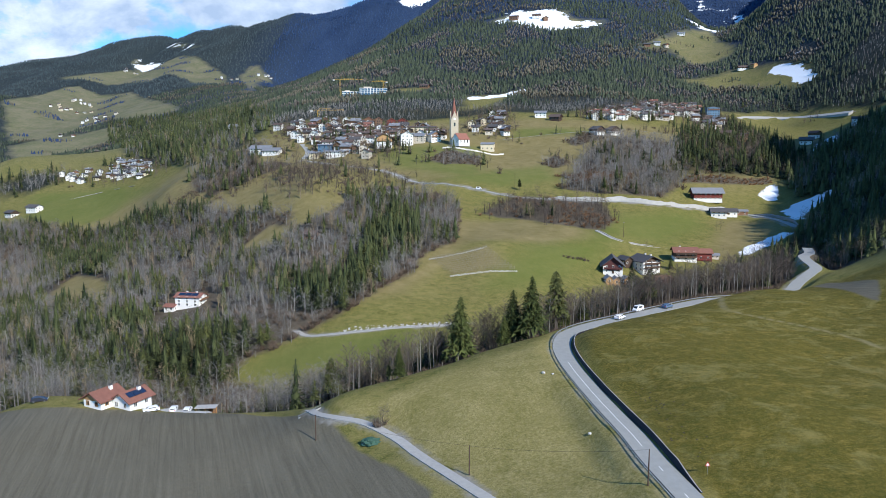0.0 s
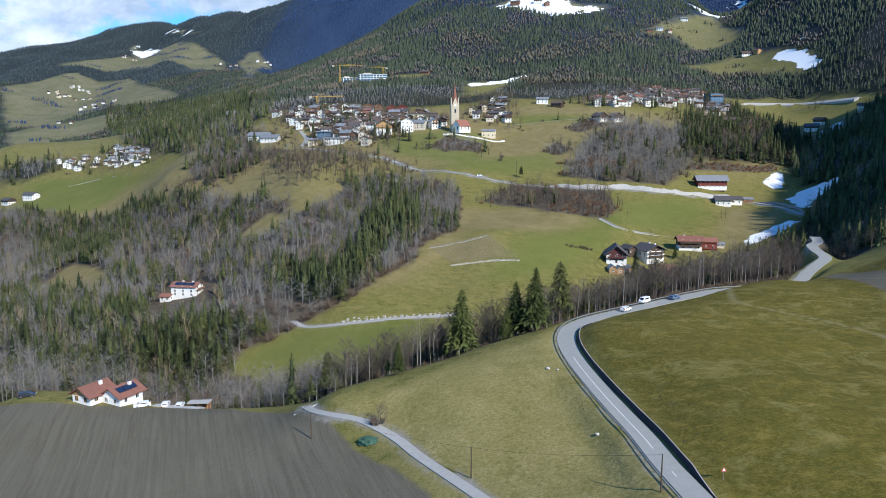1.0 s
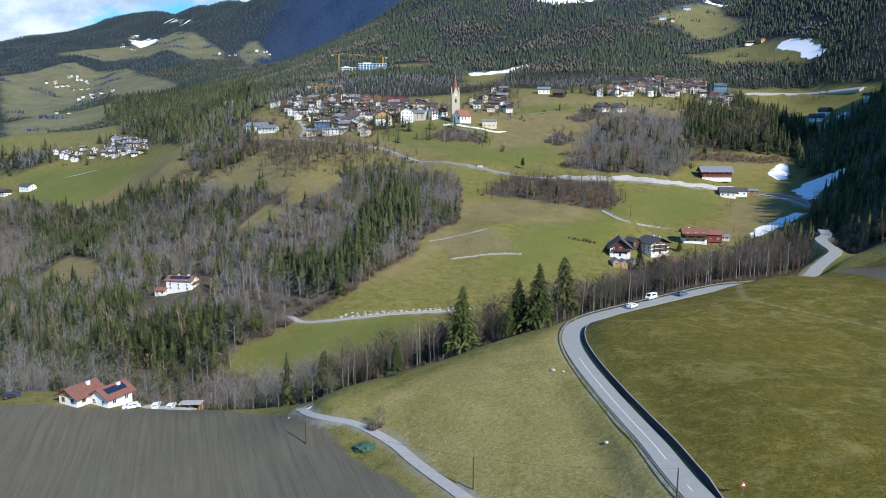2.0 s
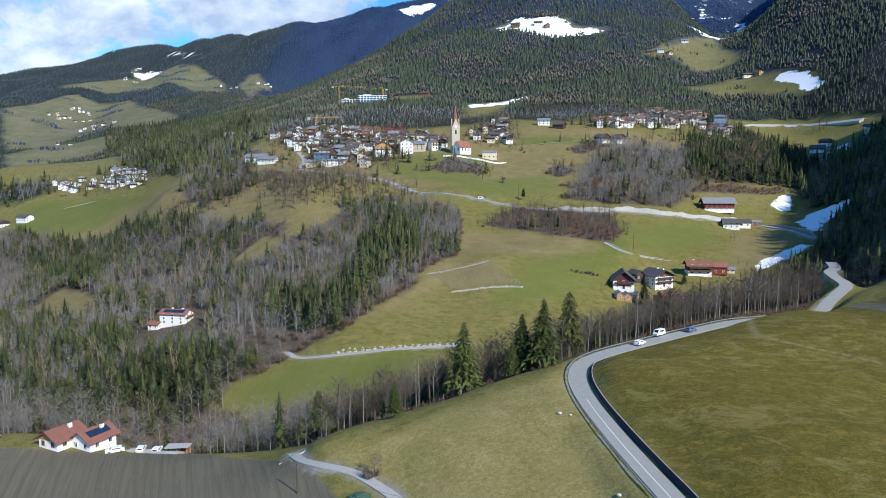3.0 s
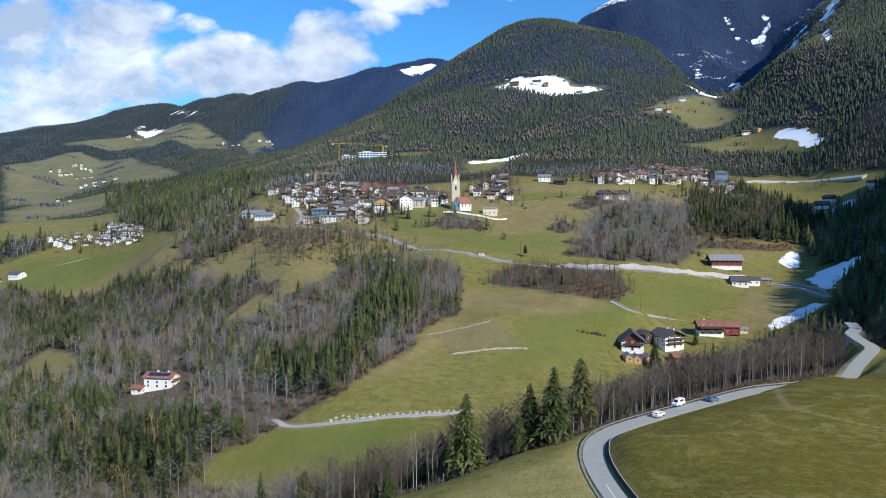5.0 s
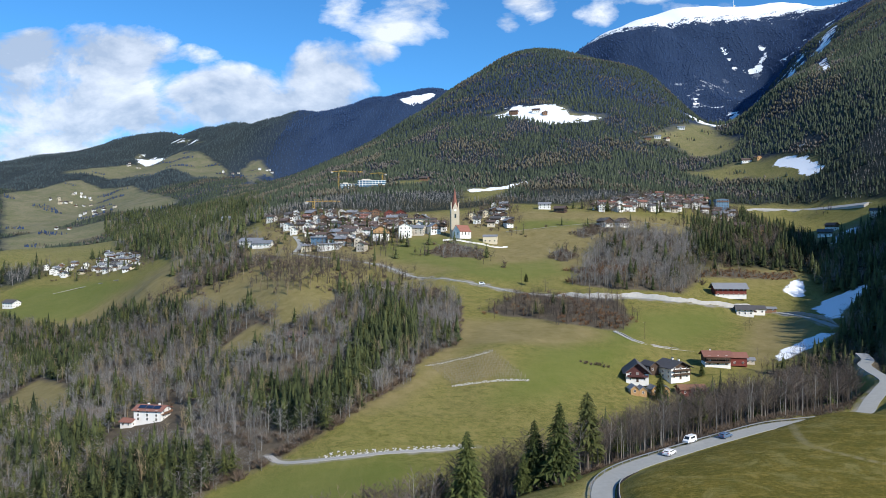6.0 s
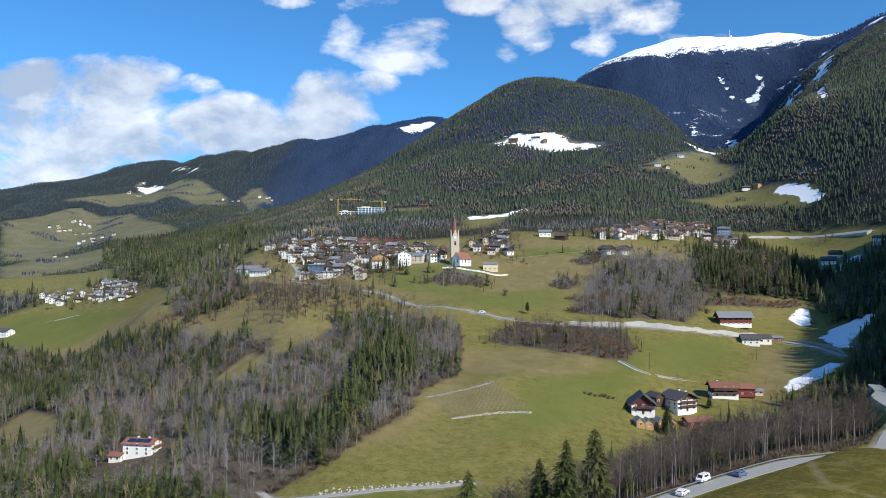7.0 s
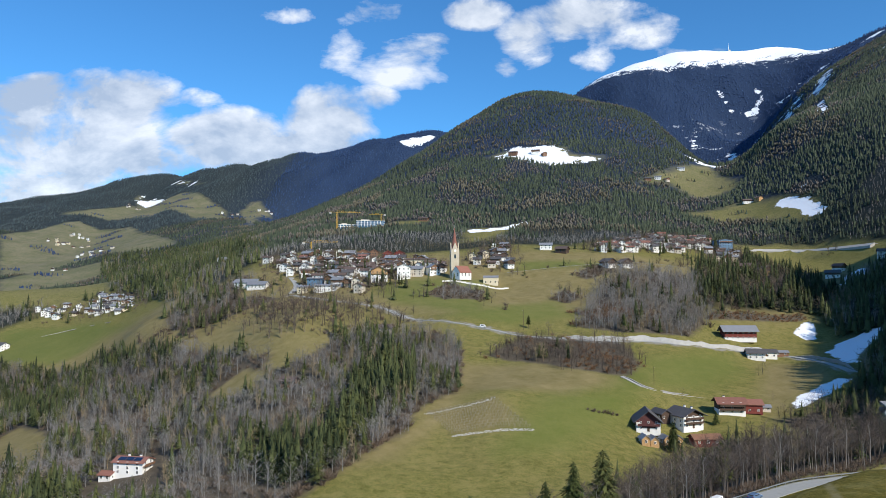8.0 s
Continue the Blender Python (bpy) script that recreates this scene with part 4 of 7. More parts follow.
def rubble_wall(name, key, first, last, left, height, mat, label, rough=0.5):
    """A low uneven bank of masonry along a road."""
    line = ROADS[key][0]
    k = len(line)
    line = offset_line(smooth_line(line[int(first * k):int(last * k)], 2.0), left)
    rng = random.Random(7)
    s, m = Shape(), len(line)
    tall = [height * min(1.0, 0.2 + i / 8, 0.2 + (m - 1 - i) / 8) * (0.75 + rough * noise.noise((i * 0.21, height, 0)) + 0.14 * noise.noise((i * 0.8, 3, height)) + 0.08 * rng.random()) for i in range(m)]
    a, b = strip(line, -0.5, 0.5)
    for i in range(m):
        s.v += [tuple(a[i] - (0, 0, 0.8)), tuple(b[i] + (0, 0, -0.8)), tuple(b[i] + np.array((0, 0, tall[i] * 0.9))), tuple(a[i] * 0.8 + b[i] * 0.2 + np.array((0, 0, tall[i])))]
    for i in range(m - 1):
        for p in range(4):
            s.f.append((4 * i + p, 4 * i + 4 + p, 4 * i + 4 + (p + 1) % 4, 4 * i + (p + 1) % 4))
    s.f += [(0, 1, 2, 3), (4 * m - 1, 4 * m - 2, 4 * m - 3, 4 * m - 4)]
    return tagged(new(name, s.mesh(name, mat)), label, "wall")


rubble_wall("rock_cutting", "upper", 0.56, 0.86, -4.2, 3.7, CONCRETE, "pale grey sprayed rock cutting above the road", 0.45)
rubble_wall("rock_cutting", "upper", 0.87, 0.99, -4.2, 2.6, STONE, "pale stone bank beside the road bend", 0.6)
rubble_wall("stone_wall", "path", 0.05, 0.98, -1.6, 1.0, STONE, "low dry stone wall at the meadow's edge")


# ---- trees ----
def tri_count(faces):
    return np.asarray(faces, np.int32)


def conifer_crown(rng, height, tiers, per, wide=0.19, spray=True, bottom=0.12, round=0.8, slim=0.17):
    """Drooping sprays round a stem, as loose blades."""
    v, f = [], []
    for i in range(tiers):
        level = bottom + (1 - bottom) * (i + rng.random() * 0.6) / tiers
        h = level
        reach = height * wide * (1 - h) ** round * (0.75 + 0.45 * rng.random()) + 0.25
        count = max(4, int(per * (0.45 + 0.55 * (1 - h))))
        start = rng.random() * 6.28
        for j in range(count):
            a = start + 6.283 * (j + 0.5 * rng.random()) / count
            r = reach * (0.5 + 0.62 * rng.random() ** 0.8)
            h = min(0.99, level + (rng.random() - 0.5) * 1.6 / tiers)
            drop = r * (0.25 + 0.3 * rng.random())
            c, s = math.cos(a), math.sin(a)
            z = h * height
            half = r * (slim + 0.12 * rng.random()) + 0.04
            k = len(v)
            v += [(0.05 * c, 0.05 * s, z + 0.12 * r), (r * 0.6 * c - half * s, r * 0.6 * s + half * c, z - drop * 0.75), (r * c, r * s, z - drop), (r * 0.6 * c + half * s, r * 0.6 * s - half * c, z - drop * 0.75)]
            f += [(k, k + 1, k + 2), (k, k + 2, k + 3)]
            if spray:
                for side in (-1, 1):
                    b = a + side * (0.32 + 0.3 * rng.random())
                    q = r * (0.6 + 0.35 * rng.random())
                    k = len(v)
                    v += [(q * 0.35 * c, q * 0.35 * s, z - drop * 0.2), (q * math.cos(b), q * math.sin(b), z - drop * (0.8 + 0.6 * rng.random())), (q * 0.75 * math.cos(b - side * 0.3), q * 0.75 * math.sin(b - side * 0.3), z - drop * (0.9 + 0.5 * rng.random()))]
                    f.append((k, k + 1, k + 2))
    k = len(v)
    v += [(0.25, 0, height * 0.93), (-0.12, 0.2, height * 0.93), (-0.12, -0.2, height * 0.93), (0, 0, height * 1.03)]
    f += [(k, k + 1, k + 3), (k + 1, k + 2, k + 3), (k + 2, k, k + 3)]
    return np.array(v), tri_count(f)


def sprays(rng, height, tiers, per, wide, bottom, round, leaflets, size):
    """Branches round a stem, each a row of small hanging sprays set unevenly along it."""
    v, f = [], []
    for i in range(tiers):
        level = bottom + (0.98 - bottom) * (i + rng.random() * 0.7) / tiers
        reach = height * wide * (1 - level) ** round * (0.8 + 0.35 * rng.random()) + 0.2
        count = max(4, int(per * (0.5 + 0.5 * (1 - level))))
        start = rng.random() * 6.28
        for j in range(count):
            a = start + 6.283 * (j + 0.6 * rng.random()) / count
            r = reach * (0.45 + 0.65 * rng.random() ** 0.7)
            c, s = math.cos(a), math.sin(a)
            z = height * min(0.985, level + (rng.random() - 0.5) * 1.4 / tiers)
            drop = r * (0.18 + 0.3 * rng.random())
            for q in range(leaflets):
                t = 0.2 + 0.8 * (q + rng.random()) / leaflets
                p = Vector((c * r * t, s * r * t, z + 0.1 * r - (drop + 0.1 * r) * t * t))
                b = a + rng.choice((-1, 1)) * rng.uniform(0.1, 1.1)
                long = size * (0.35 + 0.4 * r) * rng.uniform(0.7, 1.3)
                out = Vector((math.cos(b), math.sin(b), rng.uniform(-0.75, 0.05))) * long
                across = out.cross(Vector((rng.gauss(0, 0.35), rng.gauss(0, 0.35), 1.0))).normalized() * long * rng.uniform(0.18, 0.30)
                k = len(v)
                v += [tuple(p - across), tuple(p + across), tuple(p + out)]
                f.append((k, k + 1, k + 2))
    k = len(v)
    v += [(0.12, 0, height * 0.95), (-0.06, 0.1, height * 0.95), (-0.06, -0.1, height * 0.95), (0, 0, height * 1.02)]
    f += [(k, k + 1, k + 3), (k + 1, k + 2, k + 3), (k + 2, k, k + 3)]
    return np.array(v), tri_count(f)


def core(rng, height, wide, bottom, layers=3, sides=7):
    """The dense dark inside of a conifer: ragged cones one over another."""
    v, f = [], []
    for i in range(layers):
        low, tip = bottom + (1 - bottom) * i / layers * 0.9, bottom + (1 - bottom) * min(1.0, (i + 1.7) / layers)
        k, turn = len(v), rng.random() * 6
        for j in range(sides):
            a, r = turn + 6.283 * j / sides, height * wide * (1 - low) * rng.uniform(0.6, 1.1)
            v.append((math.cos(a) * r, math.sin(a) * r, height * low + rng.uniform(-0.6, 0.6)))
        v.append((0, 0, height * tip))
        f += [(k + j, k + (j + 1) % sides, k + sides) for j in range(sides)]
    return np.array(v), tri_count(f)


def joined(*pieces):
    """Several (vertices, faces) as one."""
    v, f, base = [], [], 0
    for a, b in pieces:
        v.append(a)
        f.append(b + base)
        base += len(a)
    return np.concatenate(v), np.concatenate(f)


def blade(v, f, a, b, width, rng):
    """A thin twig as one long triangle."""
    d = Vector(b) - Vector(a)
    w = d.cross(Vector((rng.random() - 0.5, rng.random() - 0.5, rng.random() - 0.5))).normalized() * width
    k = len(v)
    v += [tuple(Vector(a) - w), tuple(Vector(a) + w), tuple(b)]
    f.append((k, k + 1, k + 2))


def bare_tree(rng, height, limbs, twigs, width, spread=0.22, lean=0.0, start=0.3):
    """Limbs as tapered tubes and twigs as blades: (wood shape, twig vertices, twig faces)."""
    wood, v, f = Shape(), [], []
    r0 = height * 0.0065 + 0.03
    bend = Vector((rng.uniform(-1, 1), rng.uniform(-1, 1), 0)) * height * 0.03
    mid, top = Vector((0, 0, height * 0.5)) + bend, Vector((lean, 0, height * 0.92)) + bend * 1.4
    wood.tube((0, 0, -0.5), mid, r0, r0 * 0.62, 6)
    wood.tube(mid, top, r0 * 0.62, 0.03, 5)
    for i in range(limbs):
        h = start + (0.95 - start) * (i + rng.random()) / limbs
        foot = mid * (h / 0.5) if h < 0.5 else mid.lerp(top, (h - 0.5) / 0.42 if h < 0.92 else 1.0)
        a = i * 2.4 + rng.random()
        reach = height * spread * (1.15 - 0.75 * abs(h - 0.45)) * (0.7 + 0.5 * rng.random()) * (1.25 - h * 0.7)
        tip = foot + Vector((math.cos(a) * reach, math.sin(a) * reach, reach * (0.75 + 0.7 * rng.random())))
        wood.tube(foot, tip, r0 * 0.36 * (1.15 - h), 0.018, 3)
        for j in range(twigs):
            t = 0.25 + 0.75 * rng.random()
            p = foot.lerp(tip, t)
            size = reach * (0.28 + 0.35 * rng.random())
            b = a + rng.uniform(-1.5, 1.5)
            q = p + Vector((math.cos(b) * size, math.sin(b) * size, size * rng.uniform(0.2, 1.3)))
            blade(v, f, p, q, width, rng)
            for _ in range(2):
                p2 = p.lerp(q, 0.3 + 0.6 * rng.random())
                c = b + rng.uniform(-1.3, 1.3)
                blade(v, f, p2, p2 + Vector((math.cos(c), math.sin(c), rng.uniform(0.1, 1.2))) * size * 0.5, width * 0.8, rng)
    return wood, np.array(v), tri_count(f)


def tree_meshes(kind, count, seed):
    """Crowns and trunks of single trees, a few of each kind."""
    out = []
    for i in range(count):
        rng = random.Random(seed + i)
        if kind == "conifer":
            v, f = joined(sprays(rng, 20.0, 40, 17, 0.24 + 0.05 * rng.random(), 0.17, 0.75, 7, 0.75), core(rng, 20.0, 0.085, 0.2, 4, 9))
            trunk = Shape().tube((0, 0, -0.5), (0, 0, 19.5), 0.26, 0.03, 7)
            mats = (SPRUCE_GREEN, BARK)
        elif kind == "pine":
            v, f = joined(sprays(rng, 18.0, 30, 15, 0.22, 0.34, 0.5, 7, 0.8), core(rng, 18.0, 0.09, 0.4, 3, 8))
            trunk = Shape().tube((0, 0, -0.5), (0, 0, 17.5), 0.24, 0.03, 7)
            mats = (PINE, BARK)
        elif kind == "larch":
            trunk, v, f = bare_tree(rng, 18.0, 34, 9, 0.035, 0.13, 0.0, 0.18)
            mats = (LARCH, BARK)
        elif kind == "birch":
            trunk, v, f = bare_tree(rng, 14.0, 15, 10, 0.03, 0.17, rng.uniform(-1, 1), 0.35)
            mats = (BROWN_TWIGS, PALE_BARK)
        else:
            trunk, v, f = bare_tree(rng, 14.0, 22, 16, 0.03, 0.22, rng.uniform(-1, 1), 0.25)
            mats = (BROWN_TWIGS, BARK)
        crown = fast_mesh("crown", v, f, 3, tint=np.full(len(v), rng.random()))
        crown.materials.append(mats[0])
        out.append((trunk.mesh("trunk", mats[1]), crown))
    return out


KINDS = {k: tree_meshes(k, c, s) for k, c, s in (("conifer", 5, 10), ("pine", 4, 30), ("larch", 4, 50), ("birch", 4, 70), ("broadleaf", 6, 90))}
TREE_WORDS = {"conifer": ("dark green spruce with drooping branches", "conifer", 20.0), "pine": ("olive green pine with bare stem", "pine", 18.0), "larch": ("leafless tan larch with fine twigs", "larch", 18.0),
              "birch": ("leafless pale-stemmed birch among the wood", "tree", 14.0), "broadleaf": ("leafless grey-brown broadleaf tree", "tree", 14.0)}
NAMES = {"conifer": "spruce_tree", "pine": "pine_tree", "larch": "larch_tree", "birch": "birch_tree", "broadleaf": "bare_tree"}


def tree(kind, x, y, height, turn, pick, where="on the slope", z=None):
    words, category, size = TREE_WORDS[kind]
    trunk, crown = KINDS[kind][pick % len(KINDS[kind])]
    k = height / size
    m = Matrix.Translation((x, y, ground_at(x, y) if z is None else z)) @ Matrix.Rotation(turn, 4, "Z") @ Matrix.Diagonal((k, k, k, 1))
    ob = thing(NAMES[kind], words + " " + where, category, "trees of the ravine", m)
    part("trunk", trunk, None, ob)
    part("crown", crown, None, ob)
    return ob


def jittered(low, high, step, seed):
    """Uneven points over a rectangle."""
    rng = np.random.RandomState(seed)
    gx, gy = np.meshgrid(np.arange(low[0], high[0], step), np.arange(low[1], high[1], step))
    return gx.ravel() + rng.uniform(-0.48, 0.48, gx.size) * step, gy.ravel() + rng.uniform(-0.48, 0.48, gx.size) * step


def patchy(x, y, scale, seed=0.0):
    """A smooth random value, about 0 to 1."""
    a, b = x / scale + seed, y / scale - seed
    s = np.sin(a * 1.9 + 1.7 * np.sin(b * 1.3)) + np.sin(b * 2.3 + 1.4 * np.sin(a * 1.1 + 2)) + 0.7 * np.sin(a * 4.1 + b * 3.3 + np.sin(b * 5))
    return 0.5 + s / 5.4


def low_tree(kind, seed):
    """A tree of some dozens of triangles for the woods: vertices, faces, share that is trunk."""
    rng = random.Random(seed)
    if kind == "conifer":
        return joined(sprays(rng, 18.0, 10, 8, 0.22, 0.06, 0.85, 3, 1.0), core(rng, 18.0, 0.125, 0.05, 3, 6))
    if kind == "pine":
        return joined(sprays(rng, 16.0, 8, 8, 0.23, 0.28, 0.5, 3, 1.1), core(rng, 16.0, 0.135, 0.34, 2, 6))
    if kind == "mid":
        return joined(conifer_crown(rng, 18.0, 6, 6, 0.27, False, 0.05, 0.7, 0.12), core(rng, 18.0, 0.14, 0.04, 2, 6))
    if kind == "fine_conifer":
        return joined(sprays(rng, 18.0, 15, 10, 0.22, 0.06, 0.85, 4, 0.72), core(rng, 18.0, 0.12, 0.05, 4, 8))
    if kind == "fine_pine":
        return joined(sprays(rng, 16.0, 11, 11, 0.23, 0.28, 0.5, 4, 0.8), core(rng, 16.0, 0.13, 0.34, 3, 8))
    if kind == "fine_twiggy":
        wood, v, f = bare_tree(rng, 13.0, 15, 5, 0.035, 0.24, 0.0, 0.2)
        for i in range(15):
            a, h = i * 2.4, 2.0 + 9.0 * i / 15
            v_list, f_list = [], []
            blade(v_list, f_list, (0, 0, h), (math.cos(a) * 2.4 * (1.2 - h / 13), math.sin(a) * 2.4 * (1.2 - h / 13), h + 2.5), 0.07, rng)
            v, f = joined((v, f), (np.array(v_list), tri_count(f_list)))
        stem = []
        blade(stem, [], (0, 0, -0.5), (0.3, 0.1, 12.0), 0.15, rng)
        blade(stem, [], (0, 0, -0.5), (0.3, 0.1, 12.0), 0.15, rng)
        return joined((v, f), (np.array(stem), tri_count([(0, 1, 2), (3, 4, 5)])))
    if kind == "spike":
        v = [(math.cos(i * 1.2566) * 3.6 * rng.uniform(0.6, 1.2), math.sin(i * 1.2566) * 3.6 * rng.uniform(0.6, 1.2), rng.uniform(-1.5, 3.0)) for i in range(5)] + [(rng.uniform(-0.8, 0.8), rng.uniform(-0.8, 0.8), 18.0)]
        return np.array(v), tri_count([(i, (i + 1) % 5, 5) for i in range(5)])
    if kind == "puff":
        v = [(rng.uniform(-0.5, 0.5), rng.uniform(-0.5, 0.5), 1.0)]
        v += [(math.cos(i * 1.2566) * 3.0 * rng.uniform(0.6, 1.2), math.sin(i * 1.2566) * 3.0 * rng.uniform(0.6, 1.2), rng.uniform(5.0, 9.5)) for i in range(5)]
        v += [(rng.uniform(-0.9, 0.9), rng.uniform(-0.9, 0.9), 13.0)]
        return np.array(v), tri_count([(0, 1 + (i + 1) % 5, 1 + i) for i in range(5)] + [(1 + i, 1 + (i + 1) % 5, 6) for i in range(5)])
    if kind == "wisp":
        v, f = [], []
        for i in range(13):
            a, h = i * 2.4 + rng.random(), rng.uniform(0.5, 8.0)
            reach = rng.uniform(0.8, 2.6) * (1.1 - h / 13)
            blade(v, f, (0.3 * math.cos(a), 0.3 * math.sin(a), h), (reach * math.cos(a), reach * math.sin(a), h + rng.uniform(2.0, 5.0)), 0.28, rng)
        return np.array(v), tri_count(f)
    if kind in ("far", "speck"):
        v, f = [], []
        for base, tip, wide in ((0.0, 0.55, 0.20), (0.25, 0.8, 0.155), (0.55, 1.0, 0.10)) if kind == "far" else ((0.0, 0.72, 0.20), (0.38, 1.0, 0.13)):
            k, turn = len(v), rng.random() * 6
            v += [(math.cos(turn + i * 1.5708) * wide * 18 * rng.uniform(0.75, 1.15), math.sin(turn + i * 1.5708) * wide * 18 * rng.uniform(0.75, 1.15), base * 18 + rng.uniform(-1, 1)) for i in range(4)] + [(0, 0, tip * 18)]
            f += [(k + i, k + (i + 1) % 4, k + 4) for i in range(4)]
        return np.array(v), tri_count(f)
    if kind == "bush":
        v, f = [], []
        for i in range(46):
            a, r = rng.random() * 6.28, rng.random()
            p = Vector((math.cos(a) * r * 0.7, math.sin(a) * r * 0.7, rng.random() * 1.1))
            blade(v, f, p, p + Vector((math.cos(a) * rng.uniform(0.3, 1.3), math.sin(a) * rng.uniform(0.3, 1.3), rng.uniform(0.5, 2.0))), 0.07, rng)
        return np.array(v), tri_count(f)
    v, f = [], []
    wide, count, thick = {"broadleaf": (3.3, 120, 0.06), "twiggy": (3.0, 92, 0.062), "larch": (1.7, 64, 0.075)}[kind]
    wide *= rng.uniform(0.75, 1.15)
    knots = [(rng.uniform(-0.6, 0.6) * wide, rng.uniform(-0.6, 0.6) * wide, rng.uniform(5.0, 11.0)) for _ in range(7)]
    for i in range(count):
        k = Vector(knots[i % 7]) + Vector((rng.gauss(0, 0.36) * wide, rng.gauss(0, 0.36) * wide, rng.gauss(0, 1.5)))
        k.z = max(2.0, k.z)
        out = Vector((k.x, k.y, 0)) * 0.25 + Vector((rng.uniform(-0.7, 0.7), rng.uniform(-0.7, 0.7), rng.uniform(0.4, 1.3)))
        blade(v, f, k - out * 0.5, k + out * rng.uniform(0.8, 1.5), thick, rng)
    for k in knots:
        blade(v, f, (0, 0, rng.uniform(2, 5)), k, 0.09, rng)
    for k in range(3):
        blade(v, f, (rng.uniform(-0.3, 0.3), rng.uniform(-0.3, 0.3), -0.5), (rng.uniform(-0.7, 0.7), rng.uniform(-0.7, 0.7), rng.uniform(9, 12.5)), 0.14, rng)
    return np.array(v), tri_count(f)


LOW = {k: [low_tree(k, 200 + 17 * i) for i in range(6)] for k in ("conifer", "pine", "far", "bush", "broadleaf", "larch", "mid", "twiggy", "speck", "spike", "wisp", "puff", "fine_conifer", "fine_pine", "fine_twiggy")}


def woodland(name, kind, mat, x, y, low, high, label, seed, stout=1.0):
    """Many trees of one kind as one mesh."""
    rng = np.random.RandomState(seed)
    if not len(x):
        return
    z = land(x, y)
    pick = rng.randint(0, 6, len(x))
    size = {"conifer": 18.0, "pine": 16.0, "far": 18.0, "bush": 2.4, "broadleaf": 13.0, "larch": 13.0, "mid": 18.0, "twiggy": 13.0, "speck": 18.0, "spike": 18.0, "wisp": 13.0, "puff": 13.0, "fine_conifer": 18.0, "fine_pine": 16.0, "fine_twiggy": 13.0}[kind]
    verts, faces, tints, base = [], [], [], 0
    for p in range(6):
        m = pick == p
        v, f = LOW[kind][p]
        c = int(m.sum())
        if not c:
            continue
        turn, k = rng.uniform(0, 6.28, c), rng.uniform(low, high, c) / size
        fat = k * rng.uniform(0.85, 1.2, c) * stout
        co, si = np.cos(turn) * fat, np.sin(turn) * fat
        vx = v[None, :, 0] * co[:, None] - v[None, :, 1] * si[:, None] + x[m][:, None]
        vy = v[None, :, 0] * si[:, None] + v[None, :, 1] * co[:, None] + y[m][:, None]
        vz = v[None, :, 2] * k[:, None] + z[m][:, None] - 0.1
        verts.append(np.stack([vx, vy, vz], -1).reshape(-1, 3))
        faces.append((f[None] + (np.arange(c) * len(v))[:, None, None] + base).reshape(-1, 3))
        tone = np.clip(0.30 * rng.uniform(0, 1, c) + 0.42 * patchy(x[m], y[m], 140.0, 5.0) + 0.36 * patchy(x[m], y[m], 33.0, 2.0), 0, 1)
        tints.append(np.repeat(tone, len(v)))
        base += c * len(v)
    mesh = fast_mesh(name, np.concatenate(verts), np.concatenate(faces), 3, tint=np.concatenate(tints))
    mesh.materials.append(mat)
    return tagged(new(name, mesh), label, "woodland", kind="stuff")


def clear_of(x, y, gap):
    keep = np.ones(len(x), bool)
    for key, (line, half, _) in ROADS.items():
        keep &= np.abs(beside(line, x, y)[0]) > half + gap
    return keep


HOUSE_SITES = []


def off_sites(x, y, extra=2.0):
    keep = np.ones(len(x), bool)
    for hx, hy, r in HOUSE_SITES:
        keep &= np.hypot(x - hx, y - hy) > r + extra
    return keep


# ---- buildings ----
def gable_body(w, l, h, rise, foot=1.8):
    return Shape().prism([(-w / 2, -foot), (w / 2, -foot), (w / 2, h), (0, h + rise), (-w / 2, h)], -l / 2, l / 2)


def gable_roof(w, l, h, rise, over, gable_over, thick=0.28):
    """Two slopes with thickness and eaves."""
    k = rise / (w / 2)
    drop = over * k
    x = w / 2 + over
    top = [(-x, h - drop), (0, h + rise), (x, h - drop)]
    return Shape().prism([*top, (x, h - drop + thick), (0, h + rise + thick * 1.1), (-x, h - drop + thick)], -l / 2 - gable_over, l / 2 + gable_over)


WINDOW_CACHE = {}


def window_meshes(w, h, frame_mat):
    key = (w, h, frame_mat.name)
    if key not in WINDOW_CACHE:
        border = Shape()
        t = 0.09
        for x, z, sx, sz in ((0, 0, w, t), (0, h - t, w, t), (-w / 2 + t / 2, t, t, h - 2 * t), (w / 2 - t / 2, t, t, h - 2 * t), (0, t, t * 0.7, h - 2 * t)):
            border.box(x, 0, z, sx, 0.14, sz)
        pane = Shape().box(0, 0, t * 0.5, w - t, 0.05, h - t)
        WINDOW_CACHE[key] = (border.mesh("window", frame_mat), pane.mesh("pane", GLASS))
    return WINDOW_CACHE[key]


def add_window(ob, x, y, z, turn, w=1.1, h=1.3, frame_mat=None, pane_only=False):
    border, pane = window_meshes(w, h, frame_mat or PLASTER)
    m = Matrix.Translation((x, y, z)) @ Matrix.Rotation(turn, 4, "Z")
    if pane_only:
        return part("window", pane, None, ob, at=m)
    win = part("window", border, None, ob, at=m)
    part("pane", pane, None, win)
    return win


